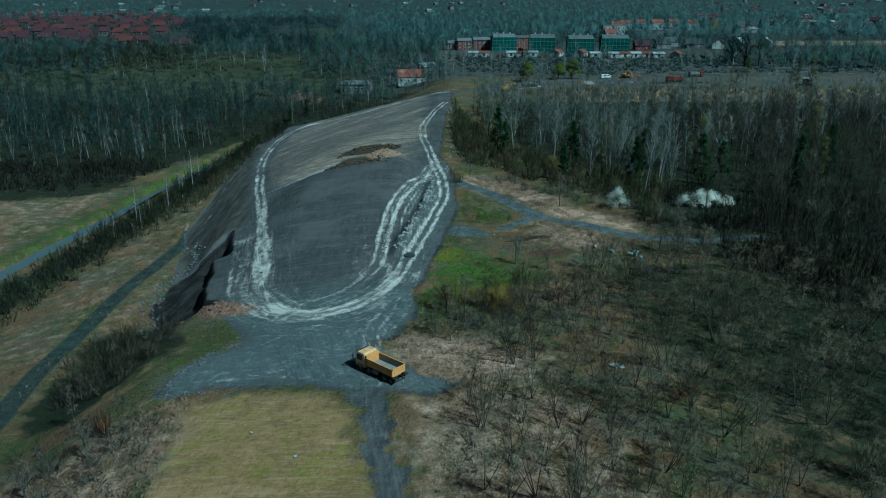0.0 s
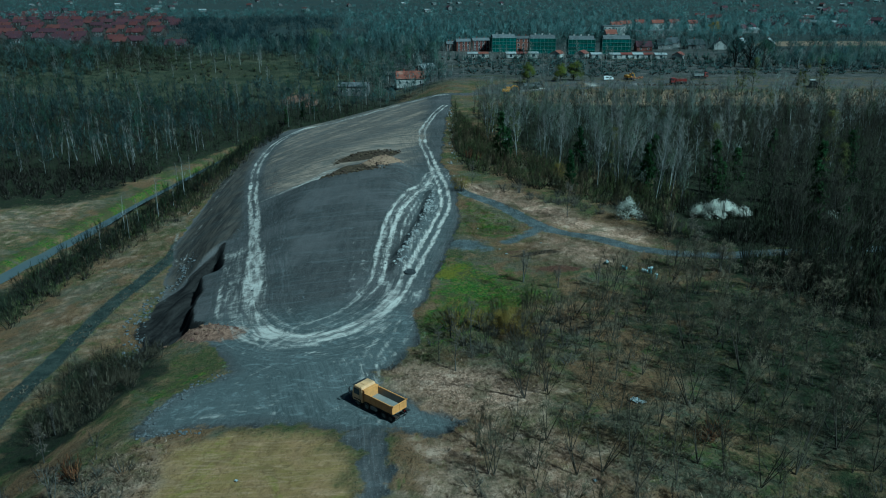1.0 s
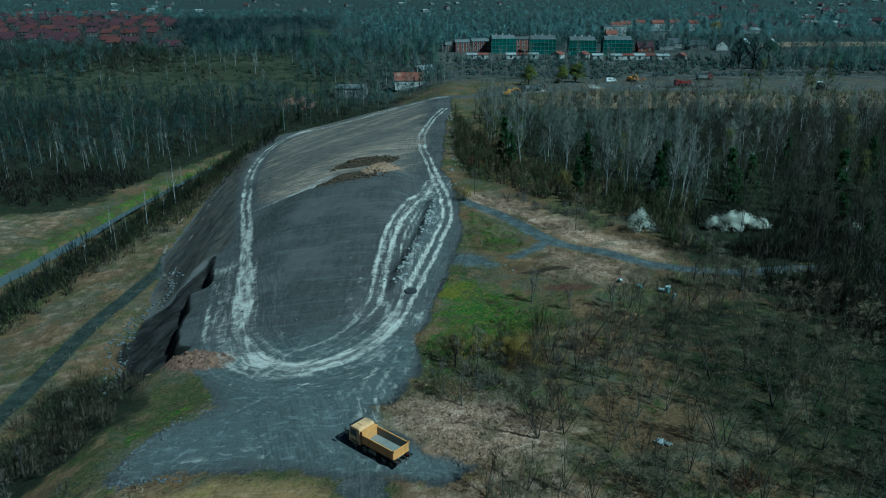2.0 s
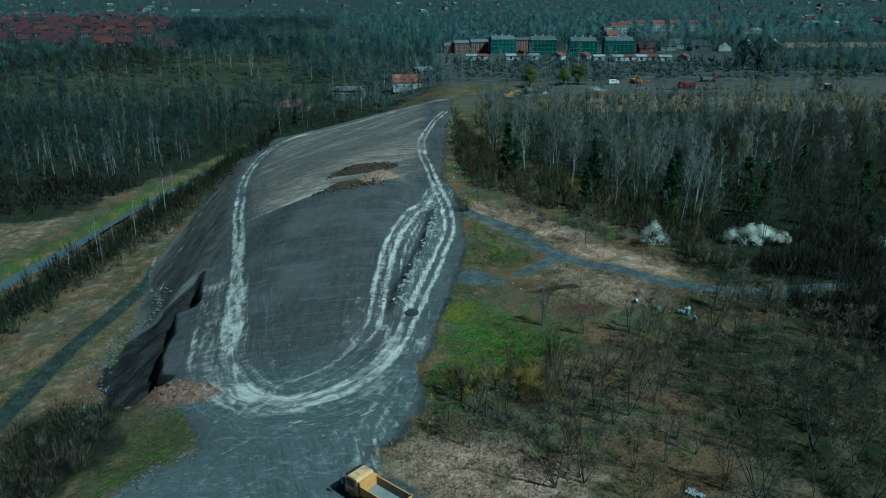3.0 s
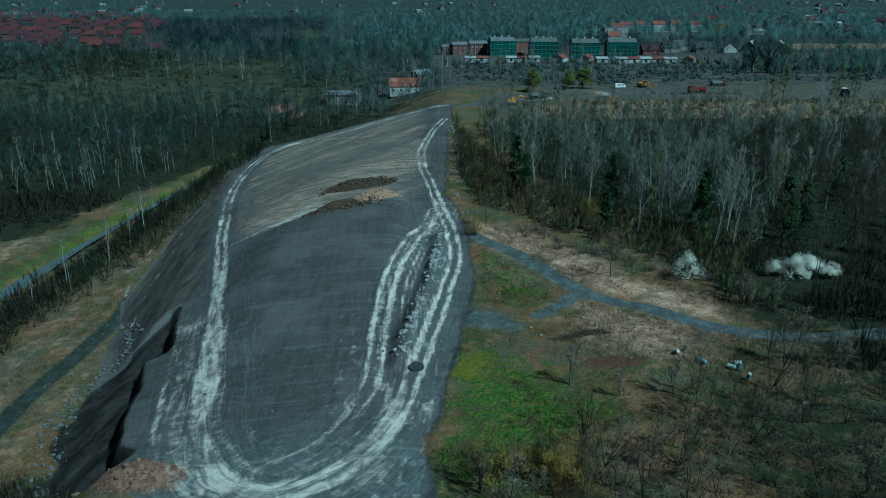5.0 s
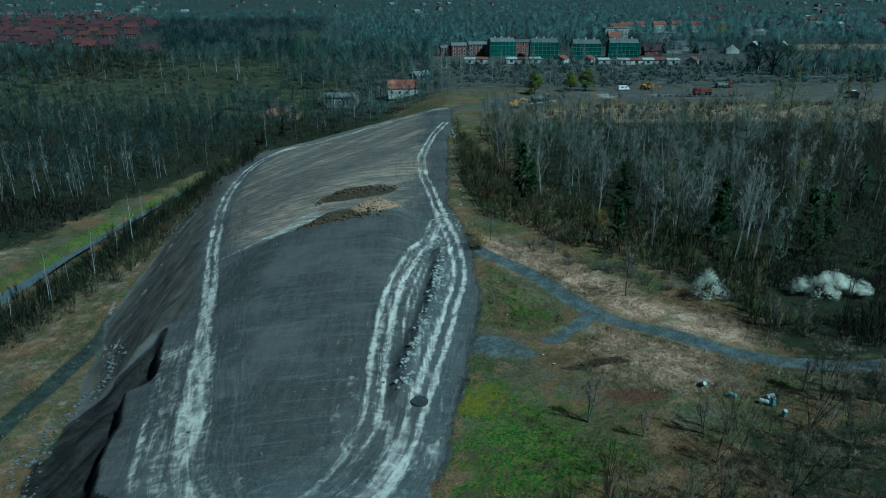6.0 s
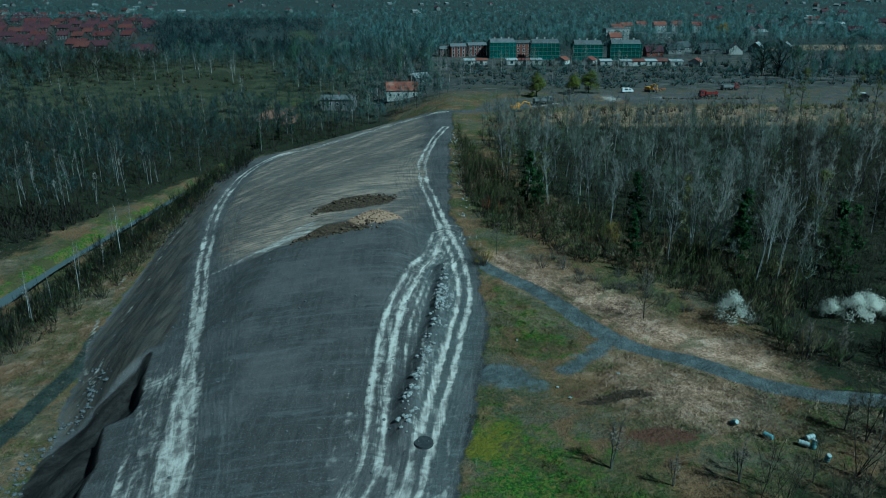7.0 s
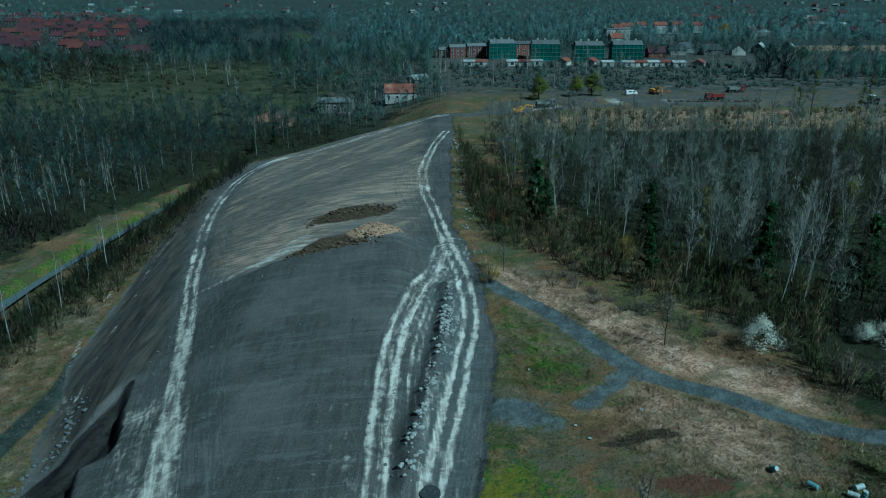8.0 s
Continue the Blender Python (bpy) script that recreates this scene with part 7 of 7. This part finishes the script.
# tufts of grass
def tufts(name, places, materials, label, seed, height=0.42, blades=9):
    global rng
    rng = np.random.default_rng(seed)
    shapes = []
    for _ in range(5):
        s = Shape()
        for _ in range(blades):
            a = rng.uniform(0, 6.3)
            p = np.array([math.cos(a) * 0.15, math.sin(a) * 0.15, 0]) * rng.random()
            q = p + np.array([math.cos(a), math.sin(a), 0]) * rng.uniform(0.2, 0.75) + np.array([0, 0, height * rng.uniform(0.3, 1.0)])
            s.blade(p, q, 0.045)
        shapes.append(s)
    return wood(name, shapes, places, materials, label, "grass", seed, 0.5, 1.3)


straw_spots = np.concatenate([
    scatter([(5, 173), (11, 160), (16.5, 149.5), (20, 144), (26, 138), (33, 132.5), (40, 128.5), (50, 128.5), (42, 136), (30, 147), (17, 162), (9, 174)], 0.42, 101, 0.85, 0.35),
    scatter([(15.5, 134), (19, 137), (25, 132), (31, 127.5), (45, 122), (44, 112), (30, 116), (17, 120), (13, 126)], 0.46, 102, 0.85, 0.38),
    scatter([(-8, 86), (-4, 92), (6, 92), (14, 84), (10, 76), (2, 73), (-3, 79)], 0.45, 103, 0.85, 0.36),
    scatter([(2, 72), (14, 76), (24, 72), (22, 46), (4, 46), (-1, 60)], 0.55, 104, 0.8, 0.38),
    scatter([(-30, 73.5), (-28.5, 74), (-27.5, 56), (-25, 44), (-34, 44), (-40, 56), (-36, 70)], 0.48, 105, 0.85, 0.36),
    scatter([(-56, 80), (-58, 150), (-63, 180), (-70, 260), (-74, 250), (-70, 180), (-67, 120), (-66, 84)], 0.95, 106, 0.8, 0.4),
    scatter([(-102, 160), (-96, 205), (-100, 226), (-135, 222), (-125, 160)], 1.3, 107, 0.8, 0.35)])
tufts("dry_grass", straw_spots, [STRAW, STRAW], "tussocks of pale dry winter grass", 108)
green_spots = np.concatenate([
    scatter([(-4.5, 104), (-1, 124), (3, 127), (6.5, 121), (8.5, 112), (17, 108.5), (14, 104), (6, 101), (5, 97), (-3, 97)], 0.5, 111, 0.8, 0.42),
    scatter([(3.5, 164), (7, 156), (12.5, 146), (14, 139), (9, 135.5), (4.5, 137), (3.6, 150)], 0.6, 112, 0.8, 0.42),
    scatter([(12, 112), (30, 112), (46, 100), (40, 70), (14, 90)], 1.1, 113, 0.6, 0.5)])
tufts("green_grass", green_spots, [GRASS, GRASS], "tufts of fresh green spring grass", 114, 0.4)
